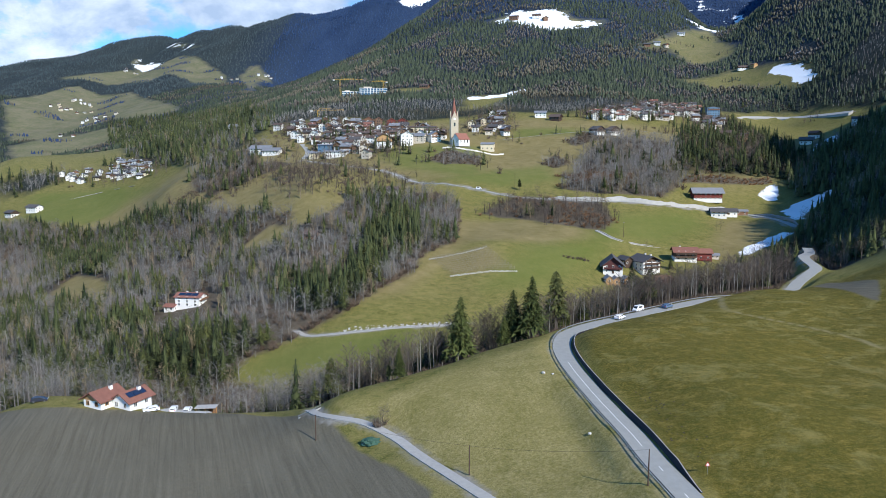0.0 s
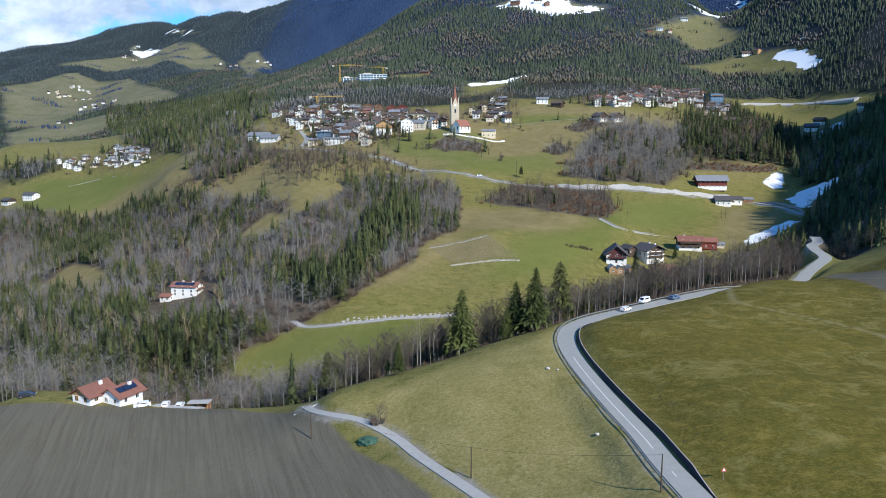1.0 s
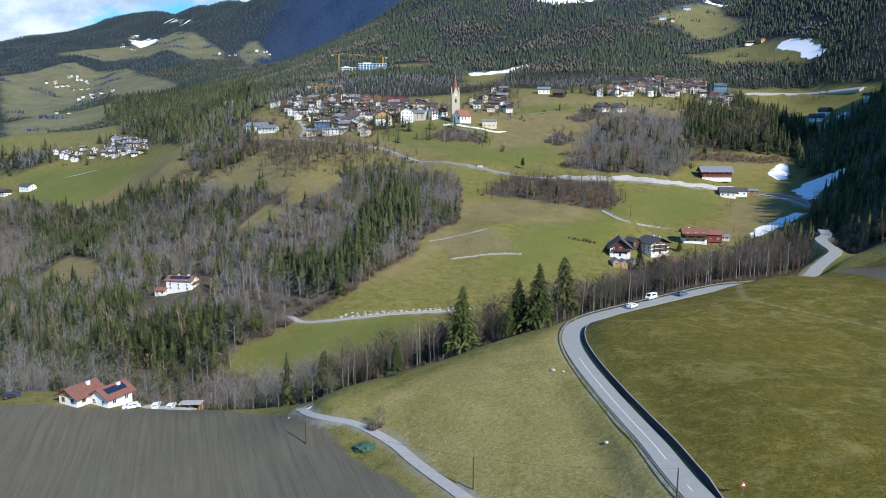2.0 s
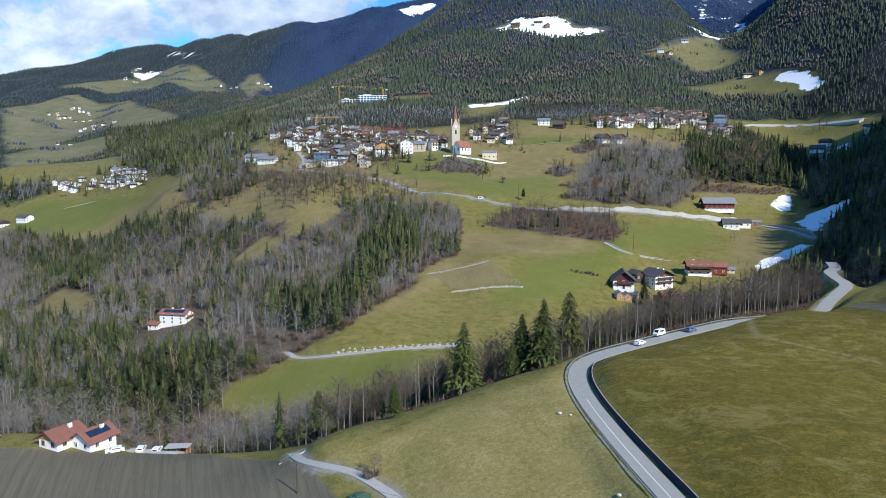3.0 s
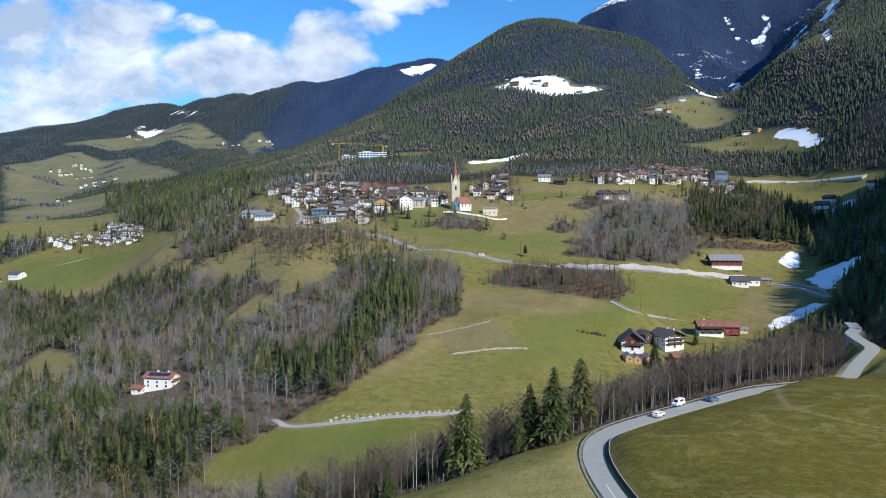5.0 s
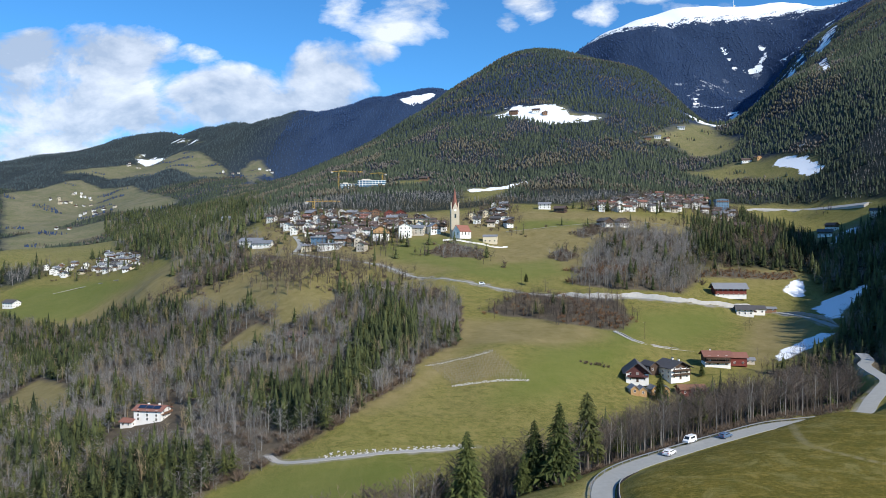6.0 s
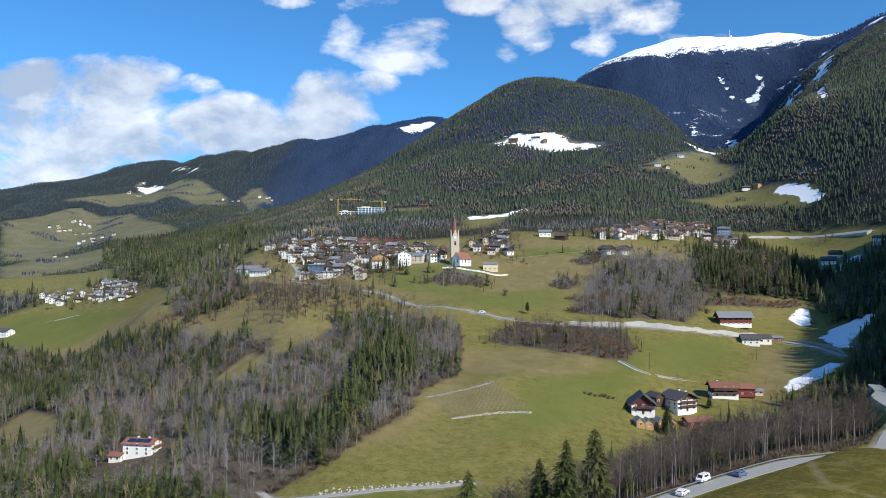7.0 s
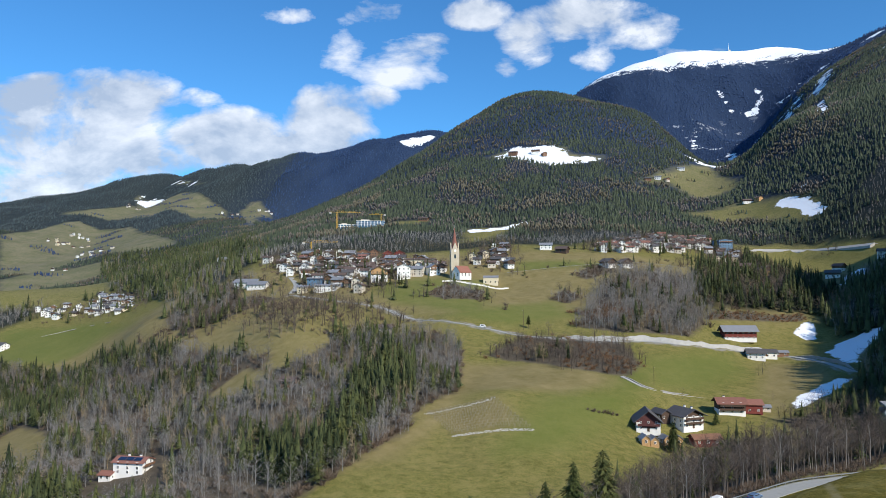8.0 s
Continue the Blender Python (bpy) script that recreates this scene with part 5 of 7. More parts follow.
def house(label, m, w, l, h, rise, wall, roof, timber=None, floors=2, over=1.0, gable_over=1.0, balcony=False, chimneys=1, far=False, category="house", name="house", solar=False, group="", frame_mat=None, cols=None, door=True, timber_from=0.55, piers=0.0, side_balcony=0, facing=None):
    """A house with its ridge along y and its front gable at -y."""
    ob = thing(name, label, category, group, m)
    part("wall", gable_body(w, l, h, rise), wall, ob)
    part("roof", gable_roof(w, l, h, rise, over, gable_over), roof, ob)
    storey = h / floors
    yaw = math.degrees(m.to_euler().z)
    facing = facing or (-1 if yaw > 45 else 1 if m.translation.x < 0 else -1)
    if timber:
        z0 = h * timber_from
        s = Shape().prism([(-w / 2 - 0.03, z0), (w / 2 + 0.03, z0), (w / 2 + 0.03, h - 0.02), (0, h + rise - 0.03), (-w / 2 - 0.03, h - 0.02)], -l / 2 - 0.03, l / 2 + 0.03)
        part("timber_cladding", s, timber, ob, "boarded upper storey")
    cols = cols or max(2, int(w / 3.2))
    for f in range(floors):
        z = storey * f + 0.9
        for i in range(cols):
            x = (i + 0.5) * w / cols - w / 2
            if f == 0 and i == cols // 2 and door:
                part("door", Shape().box(x, -l / 2 - 0.06, 0.0, 1.1, 0.12, 2.1), DARK_WOOD_BOARDS, ob)
                continue
            add_window(ob, x, -l / 2 - 0.07, z, 0, frame_mat=frame_mat, pane_only=far)
        rows = max(2, int(l / 3.6))
        for i in range(rows):
            y = (i + 0.5) * l / rows - l / 2
            add_window(ob, facing * (w / 2 + 0.07), y, z, math.pi / 2, frame_mat=frame_mat, pane_only=far)
            if not far:
                add_window(ob, -facing * (w / 2 + 0.07), y, z, math.pi / 2, frame_mat=frame_mat, pane_only=far)
    if rise > 2 and not timber:
        add_window(ob, 0, -l / 2 - 0.07, h + rise * 0.2, 0, 0.9, 1.0, frame_mat, far)
    for i in range(chimneys):
        x, y = (w * 0.16, l * (0.2 - 0.4 * i))
        stack = part("chimney", Shape().box(x, y, h + rise * 0.5, 0.7, 0.9, rise * 0.5 + 0.75), PLASTER, ob)
        part("chimney_cap", Shape().box(x, y, h + rise + 0.77, 0.9, 1.1, 0.14), ROOF_DARK, stack)
    for level in range(int(balcony)):
        z = storey * (floors - 1 - level) + 0.05
        deck = part("balcony", Shape().box(0, -l / 2 - 0.62, z, w * 0.92, 1.2, 0.16), timber or WOOD, ob)
        part("balustrade", Shape().box(0, -l / 2 - 1.18, z + 0.16, w * 0.92, 0.07, 0.95), timber or WOOD, deck, "boarded balcony front")
    for level in range(side_balcony):
        z = storey * (floors - 1 - level) + 0.05
        deck = part("balcony", Shape().box(-w / 2 - 0.6, 0, z, 1.2, l * 0.94, 0.16), timber or wall, ob)
        part("balustrade", Shape().box(-w / 2 - 1.16, 0, z + 0.16, 0.07, l * 0.94, 0.95), timber or wall, deck, "boarded balcony front")
    if piers:
        for side in (-1, 1):
            part("corner_pier", Shape().box(side * (w / 2 - piers / 2 + 0.04), -l / 2 - 0.02, -1.5, piers, 0.2, h + 0.6), PLASTER, ob, "white plastered corner pier")
    if solar:
        k = math.atan2(rise, w / 2)
        for i in range(3):
            m2 = Matrix.Translation((facing * w * 0.27, -l * 0.28 + i * l * 0.27, h + rise * 0.46 + 0.48)) @ Matrix.Rotation(facing * k, 4, "Y")
            part("solar_panel", Shape().box(0, 0, 0, w * 0.3, l * 0.25, 0.07), SOLAR, ob, "dark blue solar panel", at=m2)
    return ob


def site(x, y, turn=0.0, radius=9.0, sink=0.0):
    HOUSE_SITES.append((x, y, radius))
    return Matrix.Translation((x, y, ground_at(x, y) - sink)) @ Matrix.Rotation(radians(turn), 4, "Z")


# farmhouse group below the meadow
house("dark timber chalet with white corner piers and steep dark roof", site(97, 400.5, -10, 9), 10.8, 13, 5.0, 4.3, PLASTER, ROOF_DARK, MAROON_WOOD, 2, 1.5, 1.6, True, 0, timber_from=0.34, piers=1.7)
house("broad dark-roofed farmhouse with timber balconies and white walls", site(118.5, 410.5, 22, 10), 12.0, 12, 6.2, 2.7, PLASTER, ROOF_DARK, DARK_WOOD_BOARDS, 3, 1.5, 1.6, 2, 2, timber_from=0.9)
house("dark timber barn joined to the farmhouse", site(107.5, 413, 20, 5), 5.0, 8, 3.4, 1.6, DARK_WOOD_BOARDS, ROOF_DARK, None, 1, 0.8, 0.8, False, 0, category="barn", name="barn", cols=2)
house("low red-brown shed with a rusty tiled roof", site(122, 393.8, 96, 6), 6.5, 13, 3.0, 1.5, RED_WOOD, ROOF_RUST, None, 1, 0.8, 0.7, False, 0, category="shed", name="shed", cols=2)
for x, y, turn in ((91.0, 384, 3), (95.3, 385, 3), (101.9, 389, 8), (107.7, 391, 12)):
    house("small new larch-timber hut with a glazed gable", site(x, y, turn, 3), 3.8, 5, 2.6, 1.6, GOLD_WOOD, ROOF_GREY, None, 1, 0.4, 0.5, False, 0, category="hut", name="hut", cols=1, group="timber huts below the farm", door=False)
house("long farmhouse with red-brown roof, white base and timber balconies", site(146, 424, 84, 10), 8.5, 13, 5.6, 2.0, PLASTER, ROOF_RED, DARK_WOOD_BOARDS, 3, 1.4, 1.2, False, 1, timber_from=0.4, side_balcony=2)
house("red timber barn beside the farmhouse with a red roof", site(158.5, 427, 84, 7), 7.0, 8.5, 4.6, 1.9, RED_WOOD, ROOF_RED, None, 1, 0.8, 0.8, False, 0, category="barn", name="barn", cols=2, side_balcony=1)
house("small grey shed beside the red barn", site(166.5, 430, 80, 3), 4.0, 5, 2.2, 1.0, GREY_PLASTER, ROOF_GREY, None, 1, 0.5, 0.5, False, 0, category="shed", name="shed", cols=1, door=False)
house("white farmhouse with a dark roof below the road", site(209, 536, 76, 9), 8.0, 11, 4.4, 2.2, PLASTER, ROOF_DARK, None, 2, 1.2, 1.0, True, 1, timber_from=0.7)
house("low white annexe with a dark roof", site(219.5, 538.5, 80, 7), 7.0, 8, 3.6, 1.7, PLASTER, ROOF_DARK, None, 1, 0.8, 0.8, False, 0, category="annexe", name="annexe")
house("open timber shed beside the white farmhouse", site(228.5, 542, 84, 5), 5.0, 9, 2.4, 1.0, WOOD, ROOF_GREY, None, 1, 0.6, 0.6, False, 0, category="shed", name="shed", cols=2, door=False)
house("long red timber barn with white base and grey roof", site(211, 568, 86, 13), 11.0, 22, 6.4, 3.2, PLASTER, ROOF_GREY, RED_WOOD, 2, 1.6, 1.6, False, 0, category="barn", name="barn", timber_from=0.24)
# white house in the wood
house("white three-storey house with red roof and solar panels in the wood", site(-137.5, 380, 80, 15), 8.5, 14, 5.6, 1.6, PLASTER, ROOF_RED, None, 3, 0.8, 0.8, True, 2, solar=True)
HOUSE_SITES.extend([(-138, 364, 13), (-124, 372, 8), (-134, 350, 12), (-120, 352, 8)])
house("low white wing with a red-brown roof and terrace", site(-147.5, 378, 78, 5), 5.5, 6, 2.6, 1.0, PLASTER, ROOF_RED, None, 1, 0.7, 0.5, False, 0, category="house wing", name="house_wing")
# house at the field's edge
house("white house with red tiled roof and golden timber gable", site(-94.6, 190.6, -24, 6, 0.0), 6.6, 7.6, 2.7, 1.9, PLASTER, ROOF_RED, GOLD_WOOD, 1, 0.9, 1.0, False, 1, timber_from=0.86, frame_mat=GOLD_WOOD, cols=2, door=False)
house("white house with red tiled roof carrying solar panels", site(-87.0, 191.2, -24, 6, 0.0), 6.4, 7.6, 2.8, 1.9, PLASTER, ROOF_RED, None, 1, 0.8, 0.9, False, 1, solar=True, cols=2, door=False)


def wood_store(x, y, turn):
    """An open-fronted shed with split logs stacked inside."""
    ob = thing("wood_store", "open-fronted timber wood store with a pale sheet roof", "shed", m=site(x, y, turn, 4))
    for px in (-2.5, 0.0, 2.5):
        part("post", Shape().box(px, -1.5, -0.6, 0.16, 0.16, 2.7), GOLD_WOOD, ob)
        part("post", Shape().box(px, 1.5, -0.6, 0.16, 0.16, 2.4), GOLD_WOOD, ob)
    part("back_wall", Shape().box(0, 1.62, -0.6, 5.2, 0.08, 2.3), WOOD, ob, "brown boarded back wall")
    part("roof", Shape().add([(-3.0, -2.0, 2.15), (3.0, -2.0, 2.15), (3.0, 2.0, 1.8), (-3.0, 2.0, 1.8), (-3.0, -2.0, 2.27), (3.0, -2.0, 2.27), (3.0, 2.0, 1.92), (-3.0, 2.0, 1.92)], [(3, 2, 1, 0), (4, 5, 6, 7), (0, 1, 5, 4), (1, 2, 6, 5), (2, 3, 7, 6), (3, 0, 4, 7)]), GRAVEL, ob, "pale grey sheet roof")
    logs, rng = Shape(), random.Random(4)
    for i in range(11):
        for j in range(5):
            px, pz = -2.2 + i * 0.24 + 0.12 * (j % 2), 0.05 + j * 0.22
            logs.tube((px, -0.9 + 0.1 * rng.random(), pz), (px, 0.9, pz), 0.12, 0.12, 6)
    part("log_stack", logs, STAKE_WOOD, ob, "stack of split logs")
    return ob


wood_store(-68, 196, 4)
# scattered farms
for x, y, turn, w, l, h, wall, roof, timber, words in (
        (-501, 868, 70, 11, 16, 6, PLASTER, ROOF_DARK, None, "white farmhouse with a dark roof on the green meadow"),
        (-528, 866, 60, 10, 14, 5, PLASTER, ROOF_DARK, DARK_WOOD_BOARDS, "white and timber farmhouse with a dark roof on the meadow"),
        (-545, 850, 80, 9, 12, 4, PLASTER, ROOF_GREY, None, "low white farm building with a grey roof"),
        (-42, 560, 85, 8, 14, 3, GREY_PLASTER, ROOF_BROWN, None, "low brown-roofed barn beside the village road"),
        (-84, 452, 70, 6, 8, 3, WOOD, ROOF_BROWN, None, "small brown house among the trees"),
        (-189, 748, 80, 12, 22, 5, PLASTER, ROOF_GREY, None, "long white house at the village's edge"),
        (-176, 738, 80, 11, 18, 4, PLASTER, ROOF_GREY, None, "low white flat-roofed house at the village's edge"),
        (522, 1262, 80, 9, 16, 5, PLASTER, ROOF_BROWN, WOOD, "timber mountain farm on the hill meadow"),
        (536, 1252, 20, 9, 11, 5, GOLD_WOOD, ROOF_BROWN, None, "golden timber barn on the hill meadow"),
        (458, 790, 65, 10, 14, 6, PLASTER, ROOF_DARK, None, "white house with a dark roof on the slope"),
        (385, 758, 60, 10, 13, 5, PLASTER, ROOF_DARK, DARK_WOOD_BOARDS, "white chalet with dark timber on the meadow's edge"),
        (415, 800, 30, 9, 10, 6, PLASTER, ROOF_RED, WOOD, "timber house with a red roof at the wood's edge"),
        (310, 790, 80, 11, 18, 6, GREY_PLASTER, ROOF_BROWN, DARK_WOOD_BOARDS, "dark timber farmhouse above the wood"),
        (330, 785, 10, 10, 12, 6, GOLD_WOOD, ROOF_DARK, DARK_WOOD_BOARDS, "timber house with a dark roof above the wood"),
        (421, 1432, 70, 8, 12, 5, PLASTER, ROOF_GREY, None, "white mountain farm on the alp"),
        (437, 1428, 20, 8, 10, 5, GREY_PLASTER, ROOF_DARK, WOOD, "timber mountain farm on the alp"),
        (398, 1420, 80, 8, 12, 4, WOOD, ROOF_DARK, None, "dark timber barn on the alp"),
        (488, 1494, 70, 8, 14, 5, PLASTER, ROOF_GREY, None, "white mountain farmhouse below the wood"),
        (150, 1545, 70, 10, 18, 6, WOOD, ROOF_BROWN, None, "timber alpine farm on the snowfield"),
        (196, 1535, 75, 10, 16, 6, PLASTER, ROOF_BROWN, WOOD, "white and timber alpine farm on the snowfield"),
        (212, 1520, 10, 9, 12, 5, WOOD, ROOF_DARK, None, "dark timber barn on the snowfield"),
        (-30, 1185, 70, 8, 15, 3.6, WOOD, ROOF_BROWN, None, "low brown house above the village"),
        (-290, 1010, 80, 12, 20, 6, PLASTER, ROOF_GREY, None, "white house with a grey roof beside the wood")):
    house(words, site(x, y, turn, 9), w, l, h, w * 0.25, wall, roof, timber, 2, 1.2, 1.0, False, 0, True)


# ---- village ----
def village(poly, step, seed, label, keep=0.86, low=4.8, high=7.2, reds=0.35):
    rng = random.Random(seed)
    p = np.array(poly)
    x, y = jittered(p.min(0), p.max(0), step, seed)
    inside = (signed(poly, x, y) > 3) & clear_of(x, y, 5.0) & off_sites(x, y, 4.0)
    protos = []
    for i in range(9):
        roof = rng.choice([ROOF_RED, ROOF_BROWN, ROOF_BROWN, ROOF_DARK, ROOF_GREY, ROOF_DARK, ROOF_BROWN] if reds > 0.3 else [ROOF_DARK, ROOF_GREY, ROOF_BROWN])
        wall = rng.choice([PLASTER, PLASTER, PLASTER, PLASTER, PLASTER, CREAM, GREY_PLASTER])
        timber = rng.choice([None, None, WOOD, DARK_WOOD_BOARDS])
        words = {"white_plaster": "white", "cream_plaster": "cream", "grey_plaster": "grey"}[wall.name] + " village house with a " + roof.name.split("_")[0] + " roof"
        w = rng.uniform(5.8, 8.4)
        protos.append((words, w, rng.uniform(7, 10.5), rng.uniform(low, high), w * rng.uniform(0.20, 0.30), wall, roof, timber))
    made = {}
    for px, py in zip(x[inside], y[inside]):
        if rng.random() > keep:
            continue
        i = rng.randrange(9)
        m = site(px, py, rng.choice([0, 80, 90, -10, 15, 75]) + rng.uniform(-8, 8), 4.2)
        if i in made:
            copy_thing(made[i], m)
        else:
            words, w, l, h, rise, wall, roof, timber = protos[i]
            made[i] = house(words + " " + label, m, w, l, h, rise, wall, roof, timber, 2 if h < 6.4 else 3, 1.0, 1.0, timber is not None, 1, True, group=label, cols=2, door=False, facing=-1)


def church():
    x, y = 11, 704
    HOUSE_SITES.append((x + 6, y, 16))
    ob = thing("church", "white village church with a tall red spire and red nave roof", "church", m=Matrix.Translation((x, y, ground_at(x, y))) @ Matrix.Rotation(radians(-8), 4, "Z"))
    part("tower", Shape().box(0, 0, -3, 7.6, 7.6, 26, radians(16)), TOWER_PLASTER, ob, "pale plastered bell tower")
    for side in range(4):
        m = Matrix.Rotation(side * math.pi / 2 + radians(16), 4, "Z")
        part("tower_gable", Shape().prism([(-3.8, 23), (3.8, 23), (0, 32)], -3.82, -3.0), TOWER_PLASTER, ob, at=m)
        part("belfry_window", Shape().box(0, -3.83, 17.5, 1.6, 0.1, 3.6), GLASS, ob, at=m)
        part("belfry_window", Shape().box(0, -3.83, 8, 0.7, 0.1, 1.8), GLASS, ob, at=m)
        part("clock_face", Shape().tube((0, -3.8, 24.6), (0, -3.92, 24.6), 1.1, 1.1, 20), SIGN_WHITE, ob, at=m)
    spire = Shape()
    ring = [(3.4 * math.cos(i * math.pi / 4 + 0.39), 3.4 * math.sin(i * math.pi / 4 + 0.39), 24.5) for i in range(8)]
    spire.add(ring + [(0, 0, 46)], [(i, (i + 1) % 8, 8) for i in range(8)] + [tuple(range(8))[::-1]])
    part("spire", spire, BRICK_SPIRE, ob, "slender red tiled spire")
    part("spire_cross", Shape().tube((0, 0, 45.6), (0, 0, 48), 0.09, 0.07, 5).box(0, 0, 47, 0.9, 0.12, 0.14), STEEL, ob)
    nave_at = Matrix.Translation((7, -3, 0)) @ Matrix.Rotation(radians(-38), 4, "Z")
    part("nave", gable_body(9.5, 15, 5.0, 5.5), PLASTER, ob, at=nave_at)
    part("nave_roof", gable_roof(9.5, 15, 5.0, 5.5, 0.5, 0.3), BRICK_SPIRE, ob, "steep red tiled roof", at=nave_at)
    for i in range(3):
        part("nave_window", Shape().box(4.8, -4.5 + i * 4.5, 1.5, 0.1, 1.0, 2.8), GLASS, ob, at=nave_at)
    for i in (-1, 1):
        part("nave_window", Shape().box(i * 2.4, -7.55, 1.6, 1.0, 0.1, 2.8), GLASS, ob, at=nave_at)
    house("cream chapel with a low grey roof beside the church", site(44, 702, 80, 8), 8, 13, 5.5, 1.6, CREAM, ROOF_GREY, None, 1, 0.5, 0.4, False, 0, True, category="chapel", name="chapel")
    wall = Shape()
    for i in range(14):
        px, py = 2 + i * 4.2, 688 + 1.2 * math.sin(i)
        wall.box(px, py, ground_at(px, py) - 1.2, 4.3, 0.5, 2.5)
    tagged(new("churchyard_wall", wall.mesh("churchyard_wall", PLASTER)), "white plastered churchyard wall", "wall")


church()
house("broad white and timber hotel with balconies and a brown roof", site(-58, 712, 4, 11), 15, 16, 9, 4, PLASTER, ROOF_BROWN, GOLD_WOOD, 3, 1.6, 1.4, True, 1, True)
house("tall white house with a grey roof at the village green", site(-36, 716, 6, 9), 12, 13, 10, 3, PLASTER, ROOF_GREY, None, 3, 1.0, 1.0, False, 1, True)
house("white inn with a grey roof beside the church", site(-24, 722, 72, 8), 10, 14, 6.4, 2.6, GREY_PLASTER, ROOF_GREY, None, 3, 0.8, 0.6, False, 0, True)
house("white gabled inn wing with a grey roof", site(-9, 721, 24, 8), 10, 11, 6.6, 3.0, PLASTER, ROOF_GREY, WOOD, 3, 1.0, 0.8, 1, 0, True, timber_from=0.95)
house("blue-clad apartment block at the village's edge", site(352, 948, 10, 12), 18, 16, 15, 1.2, BLUE_PANEL, ROOF_DARK, None, 5, 0.6, 0.6, True, 0, True, cols=5)
for x, y, turn, w, l, h, rise, wall, roof, timber, words in (
        (-86, 830, 8, 11, 12, 6, 2.8, PLASTER, ROOF_RED, WOOD, "red-roofed timber and white house in a row"),
        (-74, 830, 4, 11, 12, 6, 2.8, WOOD, ROOF_RED, None, "red-roofed timber house in a row"),
        (-59, 823, 8, 11, 12, 6, 2.8, RED_WOOD, ROOF_RED, None, "red-roofed red timber house in a row"),
        (-46, 822, 2, 11, 12, 6, 2.8, PLASTER, ROOF_RED, RED_WOOD, "red-roofed red and white house in a row"),
        (-22, 760, 86, 12, 30, 8, 1.0, CREAM, ROOF_BROWN, None, "long flat cream building behind the church"),
        (-104, 694, 84, 9, 20, 5, 0.8, PLASTER, ROOF_GREY, None, "low flat white building at the village's foot"),
        (-118, 720, 84, 8, 14, 7, 0.7, BLUE_PANEL, ROOF_GREY, None, "glassy blue-grey building at the village's foot"),
        (114, 838, 80, 9, 13, 5, 2.2, PLASTER, ROOF_GREY, None, "white villa with a pale roof above the green"),
        (128, 815, 60, 10, 12, 4, 2.6, DARK_WOOD_BOARDS, ROOF_BROWN, None, "dark timber barn above the green"),
        (158, 736, 30, 10, 12, 5, 2.8, PLASTER, ROOF_DARK, DARK_WOOD_BOARDS, "dark timber house beside the lane"),
        (176, 742, 15, 10, 12, 5, 2.8, PLASTER, ROOF_BROWN, DARK_WOOD_BOARDS, "brown-roofed timber house beside the lane")):
    house(words, site(x, y, turn, 7), w, l, h, rise, wall, roof, timber, 2, 1.1, 1.0, timber is not None, 0, True, cols=4)
village(VILLAGE_WEST, 11.6, 5, "in the close-built village", 0.9)
village(VILLAGE_FOOT, 17.0, 7, "at the village's foot", 0.6)
village(VILLAGE_EAST, 13.6, 6, "in the upper village", 0.92)
village(VILLAGE_MID, 15.5, 8, "behind the church", 0.9)
village(VILLAGE_LANE, 15.0, 10, "beside the lane", 0.9, reds=0.1)
village(HAMLET, 15.0, 9, "in the hamlet", 0.68, 3.4, 5.6, reds=0.1)
for i, (x, y, r) in enumerate(((-1260, 2450, 130), (-1080, 2250, 90), (-1290, 2600, 90), (-1050, 2010, 60), (-1400, 3250, 80), (-860, 2900, 70), (-720, 2950, 60))):
    r *= 0.62
    village([(x - r, y - r * 0.6), (x + r, y - r * 0.6), (x + r, y + r * 0.6), (x - r, y + r * 0.6)], 27.0, 20 + i, "in a far hillside hamlet", 0.7, reds=0.1)


def crane(x, y, height, reach, turn):
    ob = thing("tower_crane", "yellow lattice tower crane above the building site", "crane", m=Matrix.Translation((x, y, ground_at(x, y))) @ Matrix.Rotation(radians(turn), 4, "Z"))
    mast = Shape()
    for a, b in ((-0.8, -0.8), (0.8, -0.8), (0.8, 0.8), (-0.8, 0.8)):
        mast.tube((a, b, -1), (a, b, height), 0.16, 0.16, 4)
    for i in range(int(height / 3)):
        s = -1 if i % 2 else 1
        mast.tube((-0.8 * s, -0.8, i * 3), (0.8 * s, -0.8, i * 3 + 3), 0.1, 0.1, 3)
        mast.tube((0.8, -0.8 * s, i * 3), (0.8, 0.8 * s, i * 3 + 3), 0.1, 0.1, 3)
    part("mast", mast, CRANE_YELLOW, ob)
    jib = Shape()
    jib.tube((-reach * 0.3, 0, height), (reach, 0, height), 0.22, 0.18, 4)
    jib.tube((0, 0, height + 2.4), (reach, 0, height + 0.8), 0.14, 0.12, 4)
    for i in range(int(reach / 3)):
        jib.tube((i * 3, 0, height), (i * 3 + 1.5, 0, height + 2.2 * (1 - i * 3 / reach)), 0.09, 0.09, 3)
    part("jib", jib, CRANE_YELLOW, ob)
    part("counterweight", Shape().box(-reach * 0.27, 0, height - 2.4, 3.4, 1.6, 2.2), CONCRETE, ob)
    return ob


crane(-165, 1165, 29, 38, 12)
crane(-147, 850, 15, 30, 4)
crane(-98, 1195, 14, 20, 172)


mast = thing("radio_mast", "slender pale radio mast on the snowy summit", "mast", m=Matrix.Translation((1603, 3950, ground_at(1603, 3950))))
part("shaft", Shape().tube((0, 0, -5), (0, 0, 42), 1.6, 0.8, 6), SIGN_WHITE, mast)
part("base_hut", Shape().box(6, 0, -3, 9, 7, 8), GREY_PLASTER, mast)


